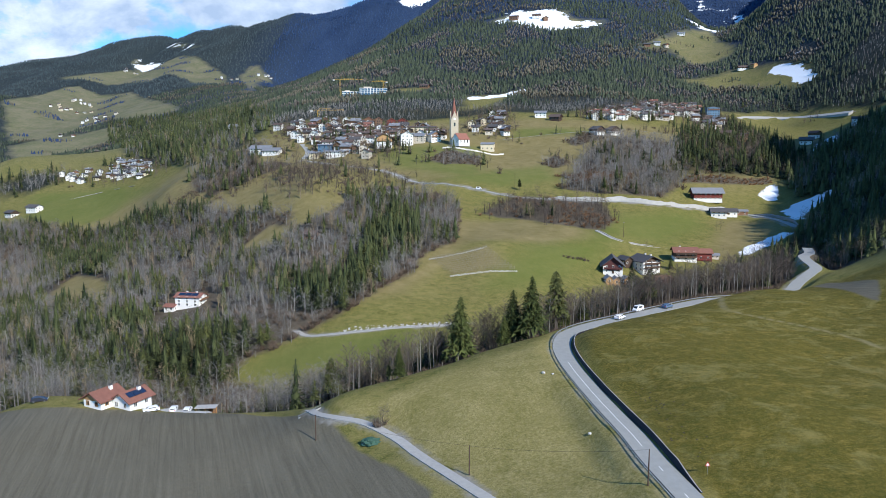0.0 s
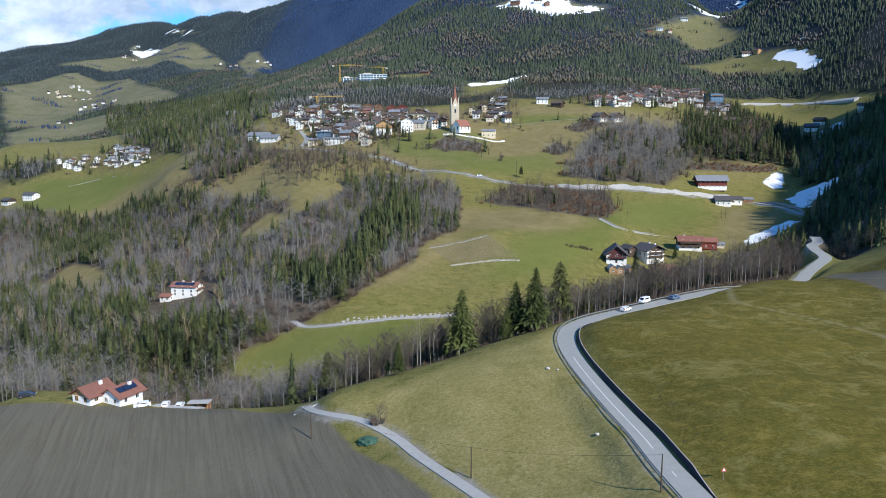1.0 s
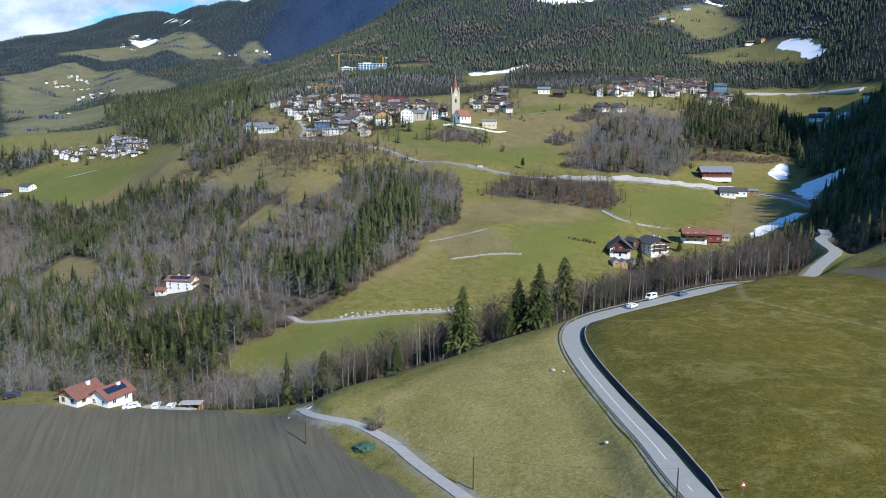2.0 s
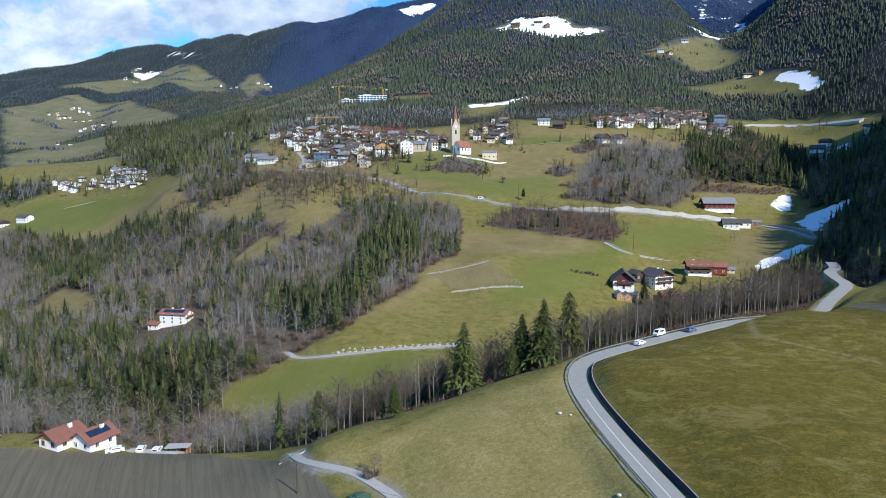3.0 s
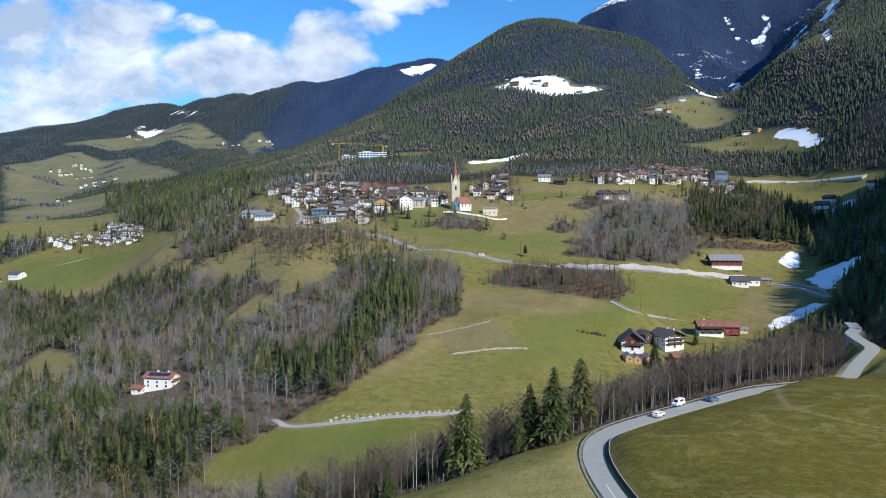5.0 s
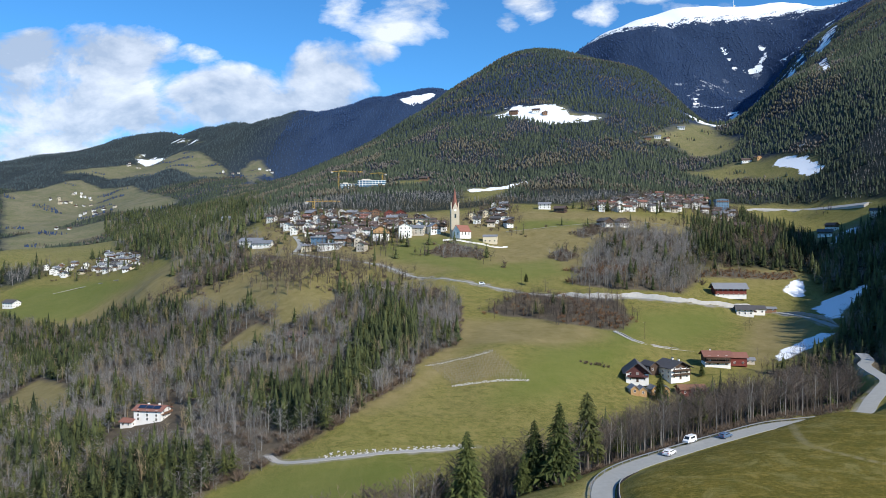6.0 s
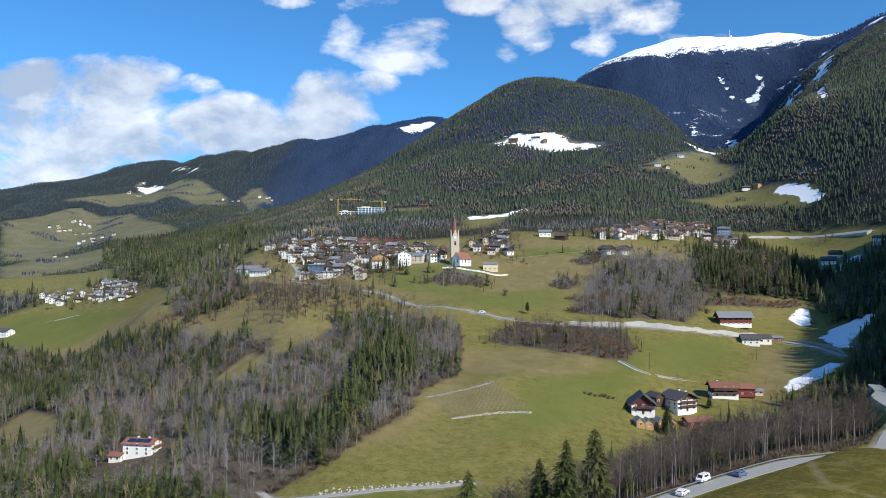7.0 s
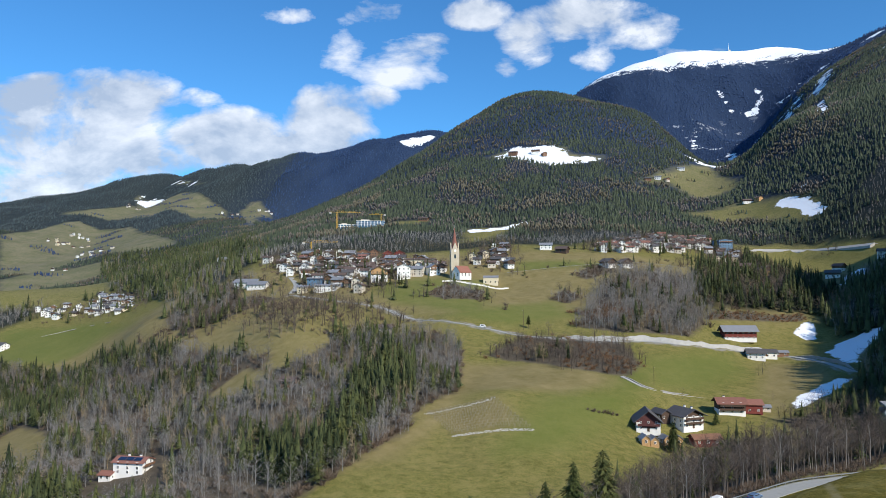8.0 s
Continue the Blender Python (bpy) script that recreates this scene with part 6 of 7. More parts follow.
def glass_block(label, m, w, d, floors):
    """A flat-roofed new building: white slabs and blue glass bands, front at -y."""
    ob = thing("apartment_block", label, "apartment block", m=m)
    for f in range(floors):
        z = f * 3.2
        part("floor_slab", Shape().box(0, -0.4, z + 2.55, w + 0.8, d + 1.6, 0.65), PLASTER, ob, "white floor edge")
        part("glazing", Shape().box(0, 0, z - (1.5 if f == 0 else 0), w, d, 2.55 + (1.5 if f == 0 else 0)), BLUE_GLASS, ob, "blue glass band")
        for i in range(int(w / 5)):
            part("pillar", Shape().box(-w / 2 + 2.5 + i * 5.0, -d / 2 - 0.12, z, 0.9, 0.2, 2.55), PLASTER, ob)
    part("roof_hut", Shape().box(-w * 0.2, 0, floors * 3.2, w * 0.3, d * 0.5, 2.2), GREY_PLASTER, ob)
    return ob


glass_block("long white new building with blue glass bands", site(-112, 1165, 4, 24), 44, 15, 3)
glass_block("low unfinished building with blue glass beside the crane", site(-150, 1176, 4, 16), 26, 12, 2)


# ---- vehicles ----
def car(x, y, turn, paint, label, z=None, van=False, road_line=None):
    if road_line is not None:
        s, level, _ = beside(road_line, np.array([x]), np.array([y]))
        z = float(level[0]) + 0.065
    if z is None:
        z = ground_at(x, y)
    ob = thing("van" if van else "car", label, "van" if van else "car", m=Matrix.Translation((x, y, z)) @ Matrix.Rotation(radians(turn), 4, "Z"))
    top = 1.95 if van else 1.48
    side = [(-2.15, 0.32), (2.15, 0.32), (2.2, 0.72), (1.25 if not van else 1.75, 0.98), (0.55 if not van else 1.1, top - 0.04), (-1.35 if not van else -1.95, top), (-2.1, 1.05), (-2.2, 0.7)]
    body = Shape()
    k = len(side)
    rings = []
    for yy, shrink in ((-0.88, 0.96), (-0.86, 1.0), (0.86, 1.0), (0.88, 0.96)):
        rings.append([(px * shrink, yy * (0.86 if pz > 1.2 else 1.0), 0.32 + (pz - 0.32) * shrink) for px, pz in side])
    body.v = [p for r in rings for p in r]
    for a in range(3):
        body.f += [(a * k + i, a * k + (i + 1) % k, (a + 1) * k + (i + 1) % k, (a + 1) * k + i) for i in range(k)]
    body.f += [tuple(range(k))[::-1], tuple(range(3 * k, 4 * k))]
    hull = part("body", body, paint, ob)
    x0, x1 = (0.62, 1.2) if not van else (1.16, 1.68)
    for name, s in (("windscreen", Shape().add([(x1 + 0.03, -0.66, 1.03), (x1 + 0.03, 0.66, 1.03), (x0 + 0.03, 0.62, top - 0.12), (x0 + 0.03, -0.62, top - 0.12), (x1 - 0.06, -0.66, 1.0), (x1 - 0.06, 0.66, 1.0), (x0 - 0.06, 0.62, top - 0.15), (x0 - 0.06, -0.62, top - 0.15)], [(0, 1, 2, 3), (7, 6, 5, 4), (0, 4, 5, 1), (1, 5, 6, 2), (2, 6, 7, 3), (3, 7, 4, 0)])),
                    ("rear_window", Shape().box(-2.0 if van else -1.72, 0, 1.12, 0.5 if not van else 0.2, 1.2, top - 1.3))):
        part(name, s, GLASS, ob)
    for yy in (-0.80, 0.80):
        part("side_window", Shape().box(-0.3, yy, 1.06, 1.9, 0.09, top - 1.26), GLASS, ob)
        for xx in (-1.35, 1.35):
            wheel = part("wheel", Shape().tube((0, -0.1, 0), (0, 0.1, 0), 0.32, 0.32, 16), BLACK, ob, at=Matrix.Translation((xx, yy, 0.32)))
            part("rim", Shape().tube((0, -0.115, 0), (0, 0.115, 0), 0.19, 0.19, 10), STEEL, wheel)
        part("headlight", Shape().box(2.17, yy * 0.78, 0.68, 0.07, 0.32, 0.16), SIGN_WHITE, ob)
        part("tail_light", Shape().box(-2.17, yy * 0.82, 0.78, 0.07, 0.24, 0.2), SIGN_RED, ob)
    return ob


car(57.3, 224.4, 47, CAR_WHITE, "white car driving along the country road", road_line=MAIN)
car(66, 234.6, 220, CAR_WHITE, "white van driving along the country road", van=True, road_line=MAIN)
car(77, 238.2, 38, CAR_BLUE, "dark blue car driving along the country road", road_line=MAIN)
for x, y, turn, paint, words in ((-76, 192.5, 100, CAR_WHITE, "white car parked beside the house"), (-72.5, 193.5, 95, CAR_WHITE, "white van parked on the forecourt"), (-80.6, 188.4, 205, CAR_WHITE, "white car parked in front of the house"), (-114, 193, 20, CAR_DARK, "dark car parked at the field's edge")):
    car(x, y, turn, paint, words)
car(28, 551.5, -15, CAR_WHITE, "white car on the village road", road_line=ROADS["upper"][0], van=True)
yard = Shape()
for i in range(5):
    for j in range(3):
        px, py = -78 + i * 2.6, 190.5 + j * 2.2
        yard.box(px, py, ground_at(px, py) - 0.35, 2.62, 2.22, 0.42)
tagged(new("pavement_yard", yard.mesh("pavement_yard", CONCRETE)), "pale concrete forecourt beside the house", "forecourt", kind="structure")


# ---- poles, signs, stones ----
def pole(x, y, height, label="grey wooden utility pole in the meadow"):
    arm = height > 9
    ob = thing("utility_pole", label, "utility pole", "utility poles", Matrix.Translation((x, y, ground_at(x, y))))
    part("shaft", Shape().tube((0, 0, -0.6), (0, 0, height), 0.14, 0.09, 8), DARK_WOOD_BOARDS, ob)
    if arm:
        part("crossarm", Shape().box(0, 0, height - 0.5, 1.1, 0.1, 0.1), DARK_WOOD_BOARDS, ob)
        for dx in (-0.45, 0.45):
            part("insulator", Shape().tube((dx, 0, height - 0.4), (dx, 0, height - 0.15), 0.05, 0.04, 6), SIGN_WHITE, ob)
    return ob


for x, y, h in ((5.0, 127.0, 6.0), (-29.5, 157.5, 6.2), (33.0, 108.0, 6.0), (32, 486, 11), (56, 552, 14), (116, 452, 10), (-65, 205, 6)):
    pole(x, y, h)


def overhead_cable(a, b, sag):
    """A thin cable hanging between two poles: (x, y, height over ground)."""
    p, q = Vector((a[0], a[1], ground_at(a[0], a[1]) + a[2])), Vector((b[0], b[1], ground_at(b[0], b[1]) + b[2]))
    s = Shape()
    spots = [p.lerp(q, i / 10) - Vector((0, 0, sag * 4 * (i / 10) * (1 - i / 10))) for i in range(11)]
    for u, w in zip(spots[:-1], spots[1:]):
        s.tube(u, w, 0.018, 0.018, 4)
    return tagged(new("overhead_cable", s.mesh("overhead_cable", BLACK)), "thin dark overhead cable between two utility poles", "cable")


overhead_cable((33.0, 108.0, 5.9), (5.0, 127.0, 5.9), 0.7)
overhead_cable((5.0, 127.0, 5.9), (-29.5, 157.5, 6.1), 0.9)


def molehills():
    """Little mounds of dark soil along the edge of the field."""
    rng, s = random.Random(19), Shape()
    for i in range(90):
        y = rng.uniform(112, 150)
        x = 40.6 + (y < 120) * 1.5 + abs(rng.gauss(0, 2.6)) + rng.uniform(0.4, 1.6)
        z, r = ground_at(x, y), rng.uniform(0.10, 0.24)
        ring = [(x + r * math.cos(k * 1.047) * rng.uniform(0.8, 1.2), y + r * math.sin(k * 1.047) * rng.uniform(0.8, 1.2), z - 0.03) for k in range(6)]
        s.add(ring + [(x, y, z + r * 0.55)], [(k, (k + 1) % 6, 6) for k in range(6)])
    return tagged(new("molehills", s.mesh("molehills", SOIL)), "small dark molehills scattered along the field's edge", "molehills", kind="stuff")


molehills()
sign = thing("warning_sign", "white triangular road sign with a red border", "road sign", m=Matrix.Translation((43.0, 109.5, ground_at(43.0, 109.5))))
part("post", Shape().tube((0, 0, -0.3), (0, 0, 1.9), 0.035, 0.035, 8), STEEL, sign)
part("plate", Shape().prism([(-0.45, 1.5), (0.45, 1.5), (0, 2.3)], -0.06, -0.03), SIGN_RED, sign)
part("plate_face", Shape().prism([(-0.28, 1.6), (0.28, 1.6), (0, 2.1)], -0.07, -0.055), SIGN_WHITE, sign)


def boulder_mesh(seed, mat):
    rng = random.Random(seed)
    bm = bmesh.new()
    bmesh.ops.create_icosphere(bm, subdivisions=1, radius=0.5)
    for v in bm.verts:
        v.co *= 1 + 0.35 * (noise.noise(v.co * 2.2 + Vector((seed, 0, 0))))
        v.co.z *= 0.72
    mesh = bpy.data.meshes.new("boulder")
    bm.to_mesh(mesh)
    bm.free()
    mesh.materials.append(mat)
    return mesh


BOULDERS = [boulder_mesh(i, PALE_STONE) for i in range(5)]


def boulder(x, y, size, label, rng, group="", lift=0.2):
    ob = new("boulder", BOULDERS[rng.randrange(5)])
    ob.matrix_basis = Matrix.Translation((x, y, ground_at(x, y) + size * lift)) @ Matrix.Rotation(rng.random() * 6, 4, "Z") @ Matrix.Diagonal((size * rng.uniform(0.8, 1.3), size, size * rng.uniform(0.7, 1.0), 1))
    return tagged(ob, label, "boulder", group)


rng = random.Random(3)
edge = offset_line(ROADS["meadow"][0], -2.2)
for i in range(230):
    p = edge[int(len(edge) * (0.28 + 0.68 * i / 230))]
    boulder(p[0] + rng.uniform(-0.7, 0.7), p[1] + rng.uniform(-0.5, 1.6), rng.uniform(0.35, 0.85), "pale boulder in a row beside the meadow track", rng, "boulders beside the track")
for x, y, s in ((24.5, 167, 1.1), (28.8, 132.8, 0.9), (26.5, 165.3, 0.7)):
    boulder(x, y, s, "grey boulder lying in the grass", rng)


def tarp_cover(x, y):
    bm = bmesh.new()
    bmesh.ops.create_icosphere(bm, subdivisions=4, radius=1.0)
    for v in bm.verts:
        k = noise.noise(v.co * 2.6) * 0.28 + noise.noise(v.co * 7.0) * 0.1
        v.co = Vector((v.co.x * 2.3 * (1 + k), v.co.y * 1.5 * (1 + k), max(v.co.z, -0.3) * 1.15 * (1 + 1.3 * k)))
    mesh = bpy.data.meshes.new("tarpaulin")
    bm.to_mesh(mesh)
    bm.free()
    mesh.materials.append(TARP)
    ob = new("tarpaulin", mesh)
    ob.matrix_basis = Matrix.Translation((x, y, ground_at(x, y) + 0.15))
    return tagged(ob, "crumpled dark green tarpaulin over a low heap on grass", "tarpaulin")


tarp_cover(-15.6, 149.6)


# ---- vineyard ----
def vineyard():
    p = np.array(VINEYARD, float)
    base = np.array((p[0][0], p[0][1], 0))
    ob = thing("vineyard", "young vineyard of pale stakes and wires on the slope", "vineyard", m=Matrix.Translation(base))
    stake = Shape().box(0, 0, -0.3, 0.11, 0.11, 1.7).mesh("stake", STAKE_WOOD)
    for r in range(11):
        t = (r + 0.5) / 11
        a, b = p[0] * (1 - t) + p[3] * t, p[1] * (1 - t) + p[2] * t
        ends = []
        for i in range(16):
            q = a + (b - a) * (i + 0.2) / 15.5
            z = ground_at(*q)
            part("stake", stake, None, ob, at=Matrix.Translation((q[0] - base[0], q[1] - base[1], z)))
            ends.append((q[0] - base[0], q[1] - base[1], z + 1.1))
        wire = Shape()
        for u, w in zip(ends[:-1], ends[1:]):
            wire.tube(u, w, 0.035, 0.035, 3)
            for k in range(3):
                m = Vector(u).lerp(Vector(w), (k + 0.5) / 3)
                wire.tube(m - Vector((0, 0, 1.2)), m + Vector((0.1, 0, 0.3)), 0.06, 0.03, 3)
        part("trellis", wire, STAKE_WOOD, ob, "bare vines tied to a wire")


vineyard()


def stone_rows():
    """The loose stones heaped along the vineyard's edges."""
    rng, verts, faces, base = random.Random(11), [], [], 0
    for a, b, count in ((VINEYARD[2], VINEYARD[3], 150), (VINEYARD[0], VINEYARD[1], 90)):
        for i in range(count):
            t = i / count
            x, y = a[0] * (1 - t) + b[0] * t + rng.uniform(-0.5, 0.5), a[1] * (1 - t) + b[1] * t - 1.5 + rng.uniform(-0.9, 0.9)
            mesh, size, turn = BOULDERS[rng.randrange(5)], rng.uniform(0.45, 0.95), rng.random() * 6
            m = Matrix.Translation((x, y, ground_at(x, y) + size * 0.15)) @ Matrix.Rotation(turn, 4, "Z") @ Matrix.Diagonal((size * 1.2, size, size * 0.8, 1))
            verts += [tuple(m @ v.co) for v in mesh.vertices]
            faces += [[k + base for k in p.vertices] for p in mesh.polygons]
            base += len(mesh.vertices)
    mesh = fast_mesh("edging_stones", verts, faces, 3)
    mesh.materials.append(PALE_STONE)
    return tagged(new("edging_stones", mesh), "pale loose stones heaped along the vineyard's edges", "stones", kind="stuff")


stone_rows()


# ---- trees standing singly ----
for kind, x, y, top, pick in (("conifer", 5.2, 202, 20, 0), ("conifer", 26.8, 208.5, 25, 1), ("conifer", 21.5, 212, 20, 2), ("conifer", 18.5, 209, 13, 3), ("pine", 36.5, 224, 24, 0), ("conifer", -11.5, 181.5, 10.5, 4),
                              ("pine", -14.5, 184, 5, 1), ("conifer", 103, 380.5, 2, 2), ("conifer", 133.5, 410, 1.5, 1), ("conifer", 166, 352, 14, 2), ("pine", 60, 556, 43, 1)):
    z = ground_at(x, y)
    tree(kind, x, y, top - z, x, pick, "at the edge of the ravine", z)
for x, y, h, pick in ((-13, 156.5, 5.0, 0), (-14.5, 158, 4.2, 2)):
    tree("broadleaf", x, y, h, x, pick, "standing alone on the grass bank")


def bridge_rail(points, label):
    """A low railing beside the track where it leaves the field."""
    a, b = Vector(points[0]), Vector(points[1])
    za, zb = ground_at(a.x, a.y), ground_at(b.x, b.y)
    ob = thing("bridge_railing", label, "railing", m=Matrix.Translation((a.x, a.y, za)))
    span = Vector((b.x - a.x, b.y - a.y, zb - za))
    part("kerb", Shape().tube((0, 0, 0.1), span + Vector((0, 0, 0.1)), 0.2, 0.2, 4), CONCRETE, ob)
    part("rail", Shape().tube((0, 0, 0.85), span + Vector((0, 0, 0.85)), 0.05, 0.05, 6), STEEL, ob)
    for i in range(5):
        p = span * (i / 4)
        part("post", Shape().tube(p - Vector((0, 0, 0.3)), p + Vector((0, 0, 0.85)), 0.04, 0.04, 6), STEEL, ob)


bridge_rail(((-36.4, 171.5), (-31.5, 176.5)), "pale metal railing on a small bridge")


# ---- the ravine wood, tree by tree ----
def ravine_wood():
    rng = random.Random(21)
    x, y = jittered((-64, 190), (180, 392), 4.0, 4)
    keep = (signed(WOOD_RAVINE, x, y) > -0.5) & clear_of(x, y, 1.3) & off_sites(x, y, 1.0)
    x, y = x[keep], y[keep]
    z = land(x, y)
    near = (y - 0.55 * x < 222)
    rest = ~near | (np.cumsum(near) > 290)
    for px, py, pz in zip(x[~rest], y[~rest], z[~rest]):
        r = rng.random()
        kind = "pine" if r < 0.04 else "larch" if r < 0.14 else "birch" if r < 0.46 else "broadleaf"
        tree(kind, px, py, rng.uniform(9.5, 15.5) * (1.15 if kind in ("conifer", "larch") else 1.0), rng.random() * 6, rng.randrange(6), "in the ravine wood", pz)
    bx, by = jittered((-64, 168), (180, 330), 2.1, 8)
    edge = (signed(WOOD_RAVINE, bx, by) > -2.5) & (by - 0.55 * bx < 219) & clear_of(bx, by, 0.7) & off_sites(bx, by, 0.5)
    woodland("ravine_undergrowth", "bush", BUSH, bx[edge], by[edge], 0.7, 1.9, "brown leafless undergrowth along the ravine's edge", 34)
    dice = np.random.RandomState(5).rand(len(x))
    woodland("ravine_trees", "broadleaf", BROWN_TWIGS, x[rest & (dice < 0.8)], y[rest & (dice < 0.8)], 6, 11.5, "leafless grey-brown trees filling the ravine", 31)
    woodland("ravine_larches", "larch", LARCH, x[rest & (dice > 0.8) & (dice < 0.92)], y[rest & (dice > 0.8) & (dice < 0.92)], 7, 13, "leafless tan larches in the ravine", 32)
    woodland("ravine_spruces", "conifer", NEEDLES, x[rest & (dice > 0.92)], y[rest & (dice > 0.92)], 7, 14, "dark spruces in the ravine", 33)


ravine_wood()


# ---- woods ----
def in_view_fan(x, y):
    return np.abs(x) < 0.78 * y + 90


def mixed_wood(name, polys, step, seed, shares, words, size=1.0, holes=(), spruce="conifer", bare=TWIGS, ragged=6.0, gap=1.5, stands=(), shrub=None):
    """shares: conifer, pine, larch, broadleaf, the rest bushes."""
    p = np.concatenate([np.array(q) for q in polys])
    x, y = jittered(p.min(0) - ragged, p.max(0) + ragged, step, seed)
    keep = (union(polys, x, y) > (patchy(x, y, 9.0, seed) - 0.62) * 2.4 * ragged) & clear_of(x, y, 3.0) & off_sites(x, y, gap) & in_view_fan(x, y)
    if holes:
        keep &= (union(holes, x, y) < -1) & (union(holes, x, y + 9) < -1)
    x, y = x[keep], y[keep]
    rng = np.random.RandomState(seed)
    dice = np.clip(rng.rand(len(x)) * 0.6 + patchy(x, y, 30.0, seed) * 0.6 - 0.1, 0, 0.999)
    for poly, shift in stands:
        dice = dice - shift * np.clip(signed(poly, x, y) / 12 + 0.3, 0, 1)
    order = np.argsort(np.argsort(dice)) / max(1, len(dice))
    edges = np.cumsum((0,) + tuple(shares) + (1.0,))
    front = (y < 222) & (x > -120) & (rng.rand(len(x)) < 0.8)  # bare trees along the field
    order = np.where(front, edges[3] + (edges[4] - edges[3]) * rng.rand(len(x)) * 0.99, order)
    for i, (kind, mat, low, high, what) in enumerate(((spruce, NEEDLES, 8, 19, "dark green spruces"), ("pine", PINE, 7, 15, "olive green pines"), ("larch", LARCH, 8, 16, "leafless tan larches"), ("twiggy", bare, 6, 14, "leafless grey-brown trees"), ("bush", shrub or BUSH, 2.0, 4.5, "brown leafless bushes"))):
        m = (order >= edges[i]) & (order < edges[i + 1])
        fine = m & (np.hypot(x, y) < 345)
        if kind in ("conifer", "pine", "twiggy") and fine.any():
            m = m & ~fine
            woodland(name + "_front_" + {"conifer": "spruces", "pine": "pines", "twiggy": "bare_trees"}[kind], "fine_" + kind, mat, x[fine], y[fine], low * size, high * size, what + " " + words, seed + 7 + i, 1.38)
        woodland(name + "_" + {"conifer": "spruces", "mid": "spruces", "pine": "pines", "larch": "larches", "twiggy": "bare_trees", "bush": "bushes"}[kind], kind, mat, x[m], y[m], low * size, high * size, what + " " + words, seed + i, 1.28)


mixed_wood("west_wood", [WOOD_WEST], 4.3, 40, (0.12, 0.18, 0.07, 0.49), "on the steep slope below the village", 0.92, OPEN_GLADES, ragged=2.5, stands=((SPRUCE_STAND, 0.42), (LOW_STAND, 0.24), (PINE_STAND, 0.25)))
def wood_edge():
    """A skirt of bushes and low trees where the west wood meets the meadow."""
    rng = np.random.RandomState(43)
    line = smooth_line([(-84, 298), (-64, 308), (-48, 322), (-39, 333), (-27, 356), (-16, 373), (-13, 391), (6, 419), (10, 459), (12, 500)], 1.1)
    x, y = line[:, 0] - np.abs(rng.normal(1.5, 2.5, len(line))), line[:, 1] + rng.normal(1.0, 2.0, len(line))
    keep = clear_of(x, y, 1.0)
    low = rng.rand(len(x)) < 0.72
    woodland("wood_edge_bushes", "bush", BUSH, x[keep & low], y[keep & low], 1.8, 4.2, "brown leafless bushes along the wood's edge", 44, 1.3)
    woodland("wood_edge_trees", "fine_twiggy", TWIGS, x[keep & ~low], y[keep & ~low], 4.0, 7.5, "low leafless trees along the wood's edge", 46, 1.4)


wood_edge()
mixed_wood("shade_wood", [WOOD_SHADE], 4.6, 45, (0.13, 0.05, 0.08, 0.60), "in the shaded gully", 0.85, bare=BROWN_TWIGS, ragged=2.0)
mixed_wood("church_scrub", [SCRUB_CHURCH, SCRUB_GREEN, SCRUB_LANE], 3.6, 52, (0.0, 0.0, 0.0, 0.25), "on the village green", 0.75, ragged=3.0)
mixed_wood("hedge_trees", [HEDGES, HEDGES_WEST], 6.2, 54, (0.015, 0.03, 0.06, 0.60), "scattered below the village", 0.95, ragged=10.0, bare=BROWN_TWIGS)
mixed_wood("village_trees", [VILLAGE_WEST, VILLAGE_FOOT, VILLAGE_EAST, VILLAGE_MID, VILLAGE_LANE], 6.0, 56, (0.04, 0.03, 0.05, 0.66), "between the village houses", 0.95, ragged=10.0, gap=0.2, bare=BROWN_TWIGS)
mixed_wood("hamlet_trees", [HAMLET], 9.0, 58, (0.14, 0.06, 0.05, 0.60), "between the hamlet houses", 0.9, ragged=14.0, gap=0.3, bare=BROWN_TWIGS)
woodland("bank_bushes", "bush", BUSH, np.array([-14.8, -15.6, -13.9]), np.array([155.6, 156.4, 157.0]), 2.0, 2.8, "dark leafless bush on the grass bank", 12)
woodland("meadow_bushes", "bush", BUSH, np.array([70.0, 72.5, 75.0, 77.5, 80.0, 82.0, 84.5, 73.5, 78.5]), np.array([404.5, 404.0, 404.2, 405.0, 405.4, 405.2, 406.0, 405.8, 406.6]), 1.6, 2.8, "low brown bushes in a row on the meadow", 13)
woodland("farm_trees", "fine_twiggy", BROWN_TWIGS, np.array([192.0, 196.0, 176.0, 127.0, 172.0]), np.array([494.0, 497.0, 441.0, 438.0, 424.0]), 6.0, 9.0, "bare orchard trees beside the farms", 14)
mixed_wood("scrub", [SCRUB], 4.0, 50, (0.005, 0.015, 0.05, 0.60), "on the bank between the meadows", 0.82, bare=BROWN_TWIGS, shrub=RUST_BUSH)
mixed_wood("knoll_wood", [GREY_WOOD], 4.6, 60, (0.01, 0.05, 0.07, 0.62), "on the knoll", 1.05, [VILLAGE_LANE])
rust = np.random.RandomState(61)
rust_x, rust_y = 132 + rust.normal(0, 14, 150), 592 + rust.normal(0, 9, 150)
woodland("rusty_bushes", "bush", RUST_BUSH, rust_x[clear_of(rust_x, rust_y, 2.0)], rust_y[clear_of(rust_x, rust_y, 2.0)], 2.0, 5.0, "rust-brown oak bushes still in dry leaf on the knoll", 62, 1.3)
mixed_wood("slope_wood", [SLOPE_WOOD], 7.5, 65, (0.15, 0.2, 0.1, 0.4), "along the field's edge", 0.9)
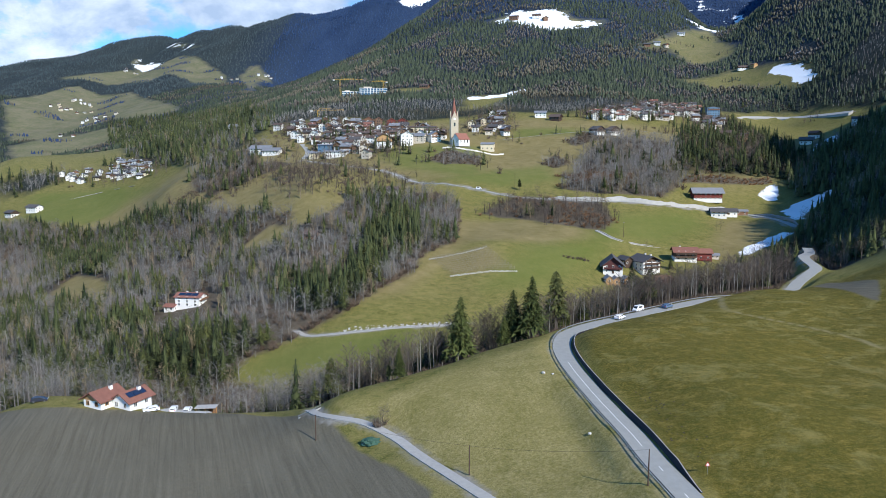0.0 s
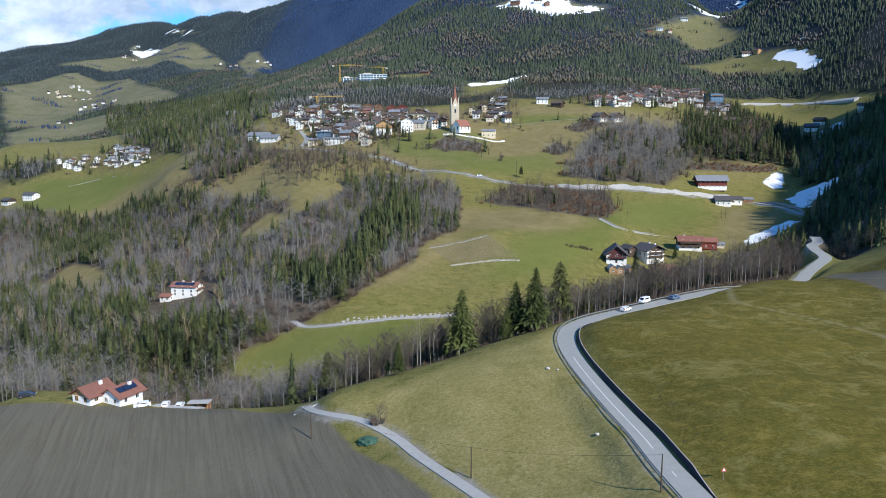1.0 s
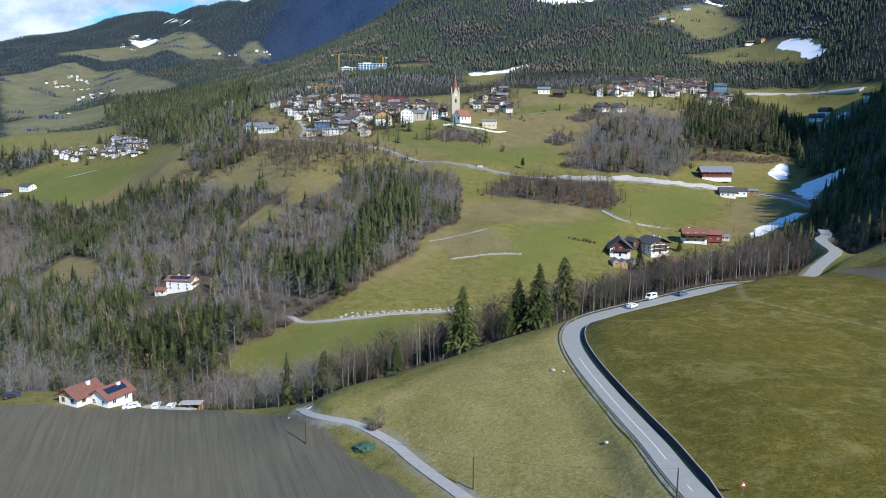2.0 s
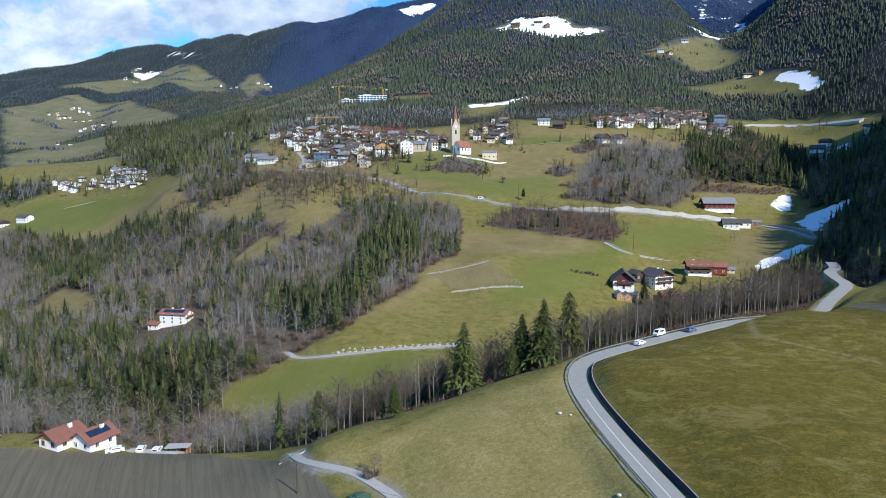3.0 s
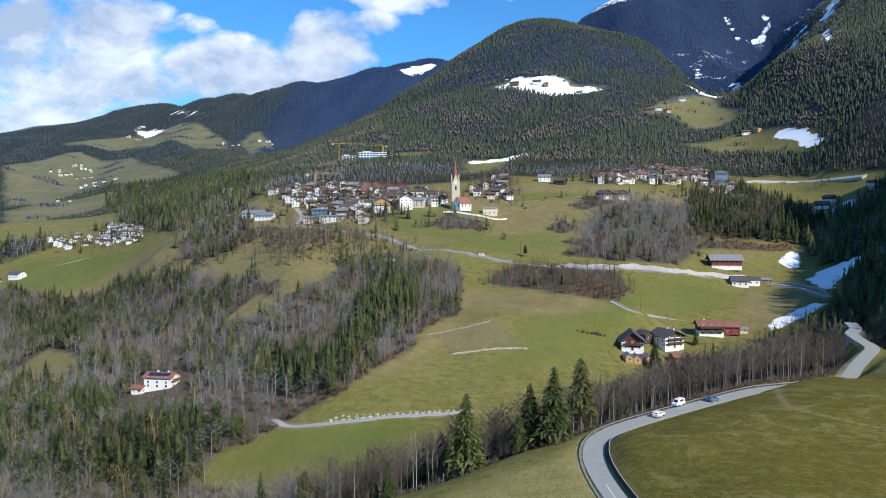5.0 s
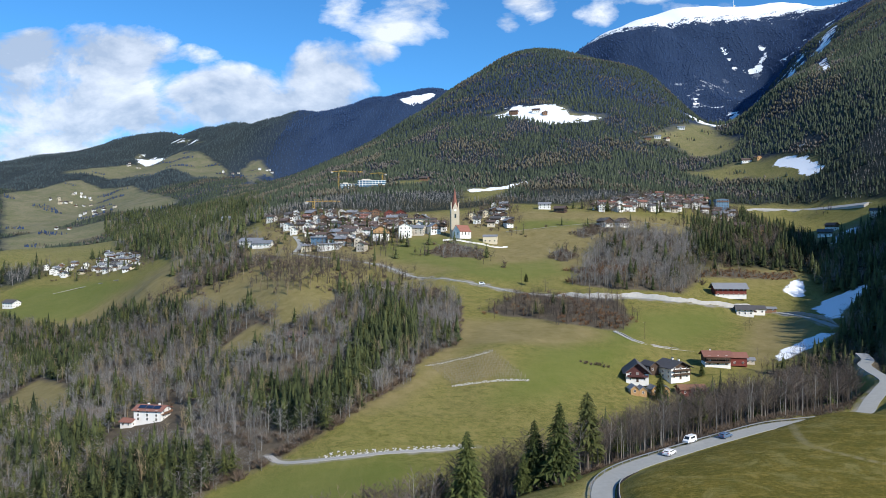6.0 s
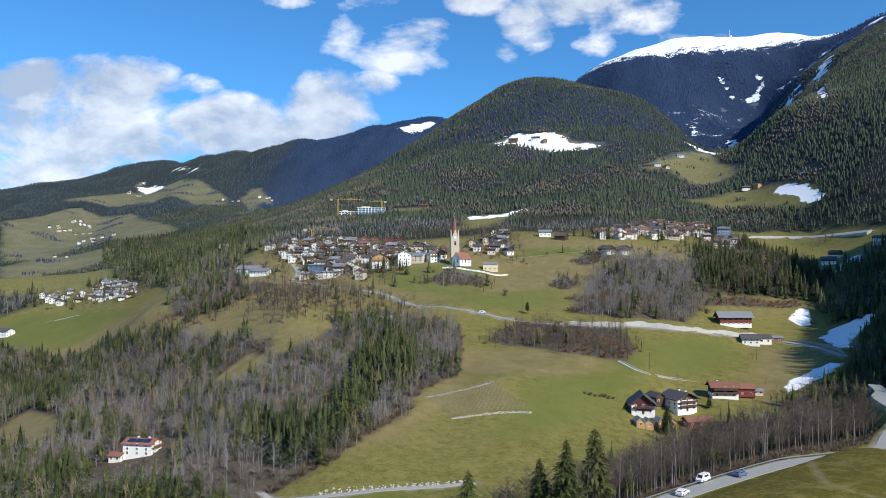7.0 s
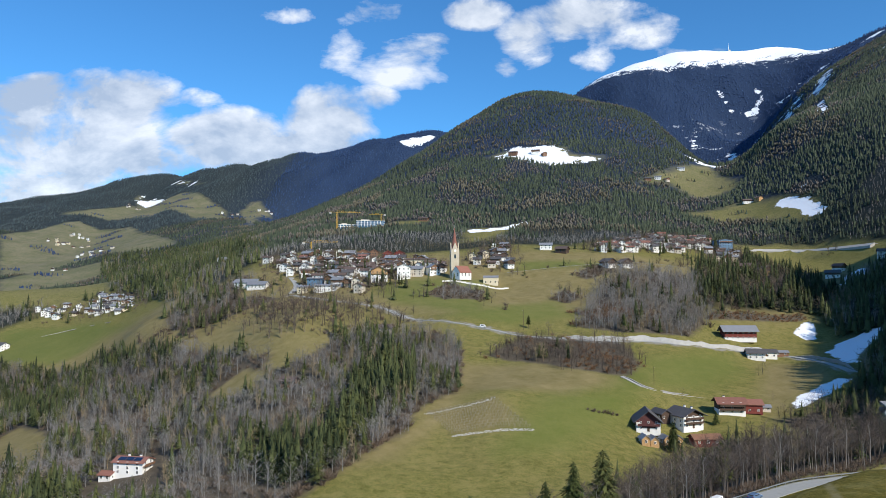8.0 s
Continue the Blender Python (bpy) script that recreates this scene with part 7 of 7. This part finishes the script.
mixed_wood("dark_wood", [DARK_WOOD], 5.6, 70, (0.40, 0.14, 0.08, 0.32), "beside the village", 1.0, [MEADOW_EAST, VILLAGE_LANE], bare=BROWN_TWIGS)
mixed_wood("east_wood", [WOOD_EAST], 5.6, 80, (0.56, 0.06, 0.08, 0.28), "on the shaded slope", 0.92, [SNOW_BOWL, SNOW_BANK, SNOW_GULLY, MEADOW_EAST], "mid")
mixed_wood("spur_wood", [SPUR_WOOD], 10.0, 90, (0.6, 0.12, 0.08, 0.2), "on the spur beside the hamlet", 1.15, [HAMLET], "mid")
mixed_wood("spur_edge", [SPUR_EDGE], 9.0, 92, (0.42, 0.12, 0.12, 0.3), "on the spur beside the village", 0.95, spruce="mid")
mixed_wood("field_belt", [BELT], 6.5, 93, (0.12, 0.14, 0.12, 0.5), "in a belt along the field", 0.9)
mixed_wood("left_wood", [LEFT_WOOD], 8.0, 95, (0.2, 0.1, 0.1, 0.6), "between the green fields", 1.0)


mixed_wood("brown_bank", [BROWN_BANK], 3.0, 97, (0.0, 0.02, 0.0, 0.15), "at the foot of the dark wood", 0.6, ragged=2.0, shrub=RUST_BUSH)


def thickets():
    """Small clumps of bare trees and bushes in the meadows."""
    rng = np.random.RandomState(77)
    spots = []
    for cx, cy in THICKETS:
        for _ in range(rng.randint(3, 9)):
            spots.append((cx + rng.normal(0, 4.5), cy + rng.normal(0, 7.0), rng.rand()))
    x, y, dice = np.array(spots).T
    keep = clear_of(x, y, 2.0) & off_sites(x, y, 0.5)
    x, y, dice = x[keep], y[keep], dice[keep]
    for kind, mat, a, b, low, high, what in (("twiggy", BROWN_TWIGS, 0.0, 0.5, 6, 13, "leafless grey-brown trees"), ("bush", BUSH, 0.5, 0.85, 2.0, 4.0, "brown leafless bushes"), ("pine", PINE, 0.85, 0.94, 5, 10, "olive green pines"), ("conifer", NEEDLES, 0.94, 1.0, 8, 14, "dark green spruces")):
        m = (dice >= a) & (dice < b)
        woodland("thicket_" + {"twiggy": "bare_trees", "bush": "bushes", "pine": "pines", "conifer": "spruces"}[kind], kind, mat, x[m], y[m], low, high, what + " in clumps on the meadows", 78, 1.2)


thickets()


def far_hedges():
    """Lines of trees that part the far hillside meadows."""
    polys = [FAR_MEADOW_A, FAR_MEADOW_B, FAR_MEADOW_C, FAR_MEADOW_D, ALP_EAST, ALP_FARM]
    for i, one in enumerate(polys):
        p = np.array(one, float)
        x, y = jittered(p.min(0), p.max(0), 6.5, 140 + i)
        k = patchy(x * 0.6, y * 1.3, 0.09 * float(np.ptp(p[:, 0])) + 14.0, 2.0 + i)
        keep = (signed(one, x, y) > 4) & off_sites(x, y, 1.0) & (k > 0.80)
        x, y = x[keep], y[keep]
        half = np.random.RandomState(i).rand(len(x)) < 0.35
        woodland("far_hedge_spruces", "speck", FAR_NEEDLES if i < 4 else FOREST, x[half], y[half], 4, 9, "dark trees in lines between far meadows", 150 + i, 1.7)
        woodland("far_hedge_bare_trees", "wisp", BROWN_TWIGS, x[~half], y[~half], 5, 10, "leafless trees in lines between far meadows", 160 + i, 1.3)


far_hedges()


def mountain_forest(name, near, far, step, seed, kind, low, high, limit=0.86, bare=0.0, stout=1.0, bare_kind="far"):
    xs, ys = [], []
    x, y = jittered((-3000, near), (2800, far), step, seed)
    rng = np.random.RandomState(seed)
    keep = in_view_fan(x, y) & (np.hypot(x, y) < 4850)
    x, y = x[keep], y[keep]
    kinds = cover(x, y)
    keep = (kinds["forest"] > 2) & (kinds["snow"] < -2) & (signed(MOUNTAIN, x, y) > 2) & off_sites(x, y, 3.0) & clear_of(x, y, 4.0)
    x, y = x[keep], y[keep]
    keep = cover(x, y)["forest"] + (patchy(x, y, 70.0, 1.0) - 0.5) * 0.03 * y > 2
    x, y = x[keep], y[keep]
    z, r = land(x, y), np.hypot(x, y)
    rising = (land(x * (1 + 25 / r), y * (1 + 25 / r)) - z) / 25  # slopes turned away from the camera are left without trees
    keep = rising > (z - 60) / r - 0.3
    x, y, z = x[keep], y[keep], z[keep]
    keep = (z < 1120 + 130 * rng.rand(len(x)) ** 1.5) | (x < 200)
    x, y = x[keep], y[keep]
    west = -750 if near > 2000 else -9999
    light = patchy(x, y, 95.0, 3.0) * 0.98 + rng.rand(len(x)) * 0.14
    tan = (light > limit) | ((signed(LARCH_BAND, x, y) > -6) & (rng.rand(len(x)) < 0.8))
    grey = ~tan & (rng.rand(len(x)) * 0.26 + patchy(x, y, 60.0, 9.0) * 0.94 < bare + np.where(x > 250, -0.05, np.where(y < 960, 0.5, np.where(y < 1060, 0.22, 0.0))))
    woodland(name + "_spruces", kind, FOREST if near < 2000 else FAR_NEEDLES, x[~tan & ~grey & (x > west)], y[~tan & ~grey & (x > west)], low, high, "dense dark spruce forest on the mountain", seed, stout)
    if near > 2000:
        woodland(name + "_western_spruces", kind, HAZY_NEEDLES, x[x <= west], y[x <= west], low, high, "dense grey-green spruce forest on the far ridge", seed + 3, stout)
    woodland(name + "_bare_trees", bare_kind, FAR_TWIGS if bare_kind == "puff" else TWIGS, x[grey], y[grey], low * 0.75, high * 0.8, "leafless grey-brown trees in the mountain forest", seed + 2)
    woodland(name + "_larches", bare_kind, FAR_LARCH, x[tan], y[tan], low * 0.9, high * 0.9, "leafless tan larches in the mountain forest", seed + 1)


mountain_forest("lower_forest", 835, 1080, 6.4, 101, "mid", 5, 13, 0.74, 0.58, 1.15, "wisp")
mountain_forest("hillside_forest", 1080, 1600, 5.2, 106, "speck", 4, 11, 0.79, 0.44, 1.2, "puff")
mountain_forest("mountain_forest", 1600, 2500, 7.2, 111, "spike", 4, 11, 0.80, 0.36, 1.2, "puff")
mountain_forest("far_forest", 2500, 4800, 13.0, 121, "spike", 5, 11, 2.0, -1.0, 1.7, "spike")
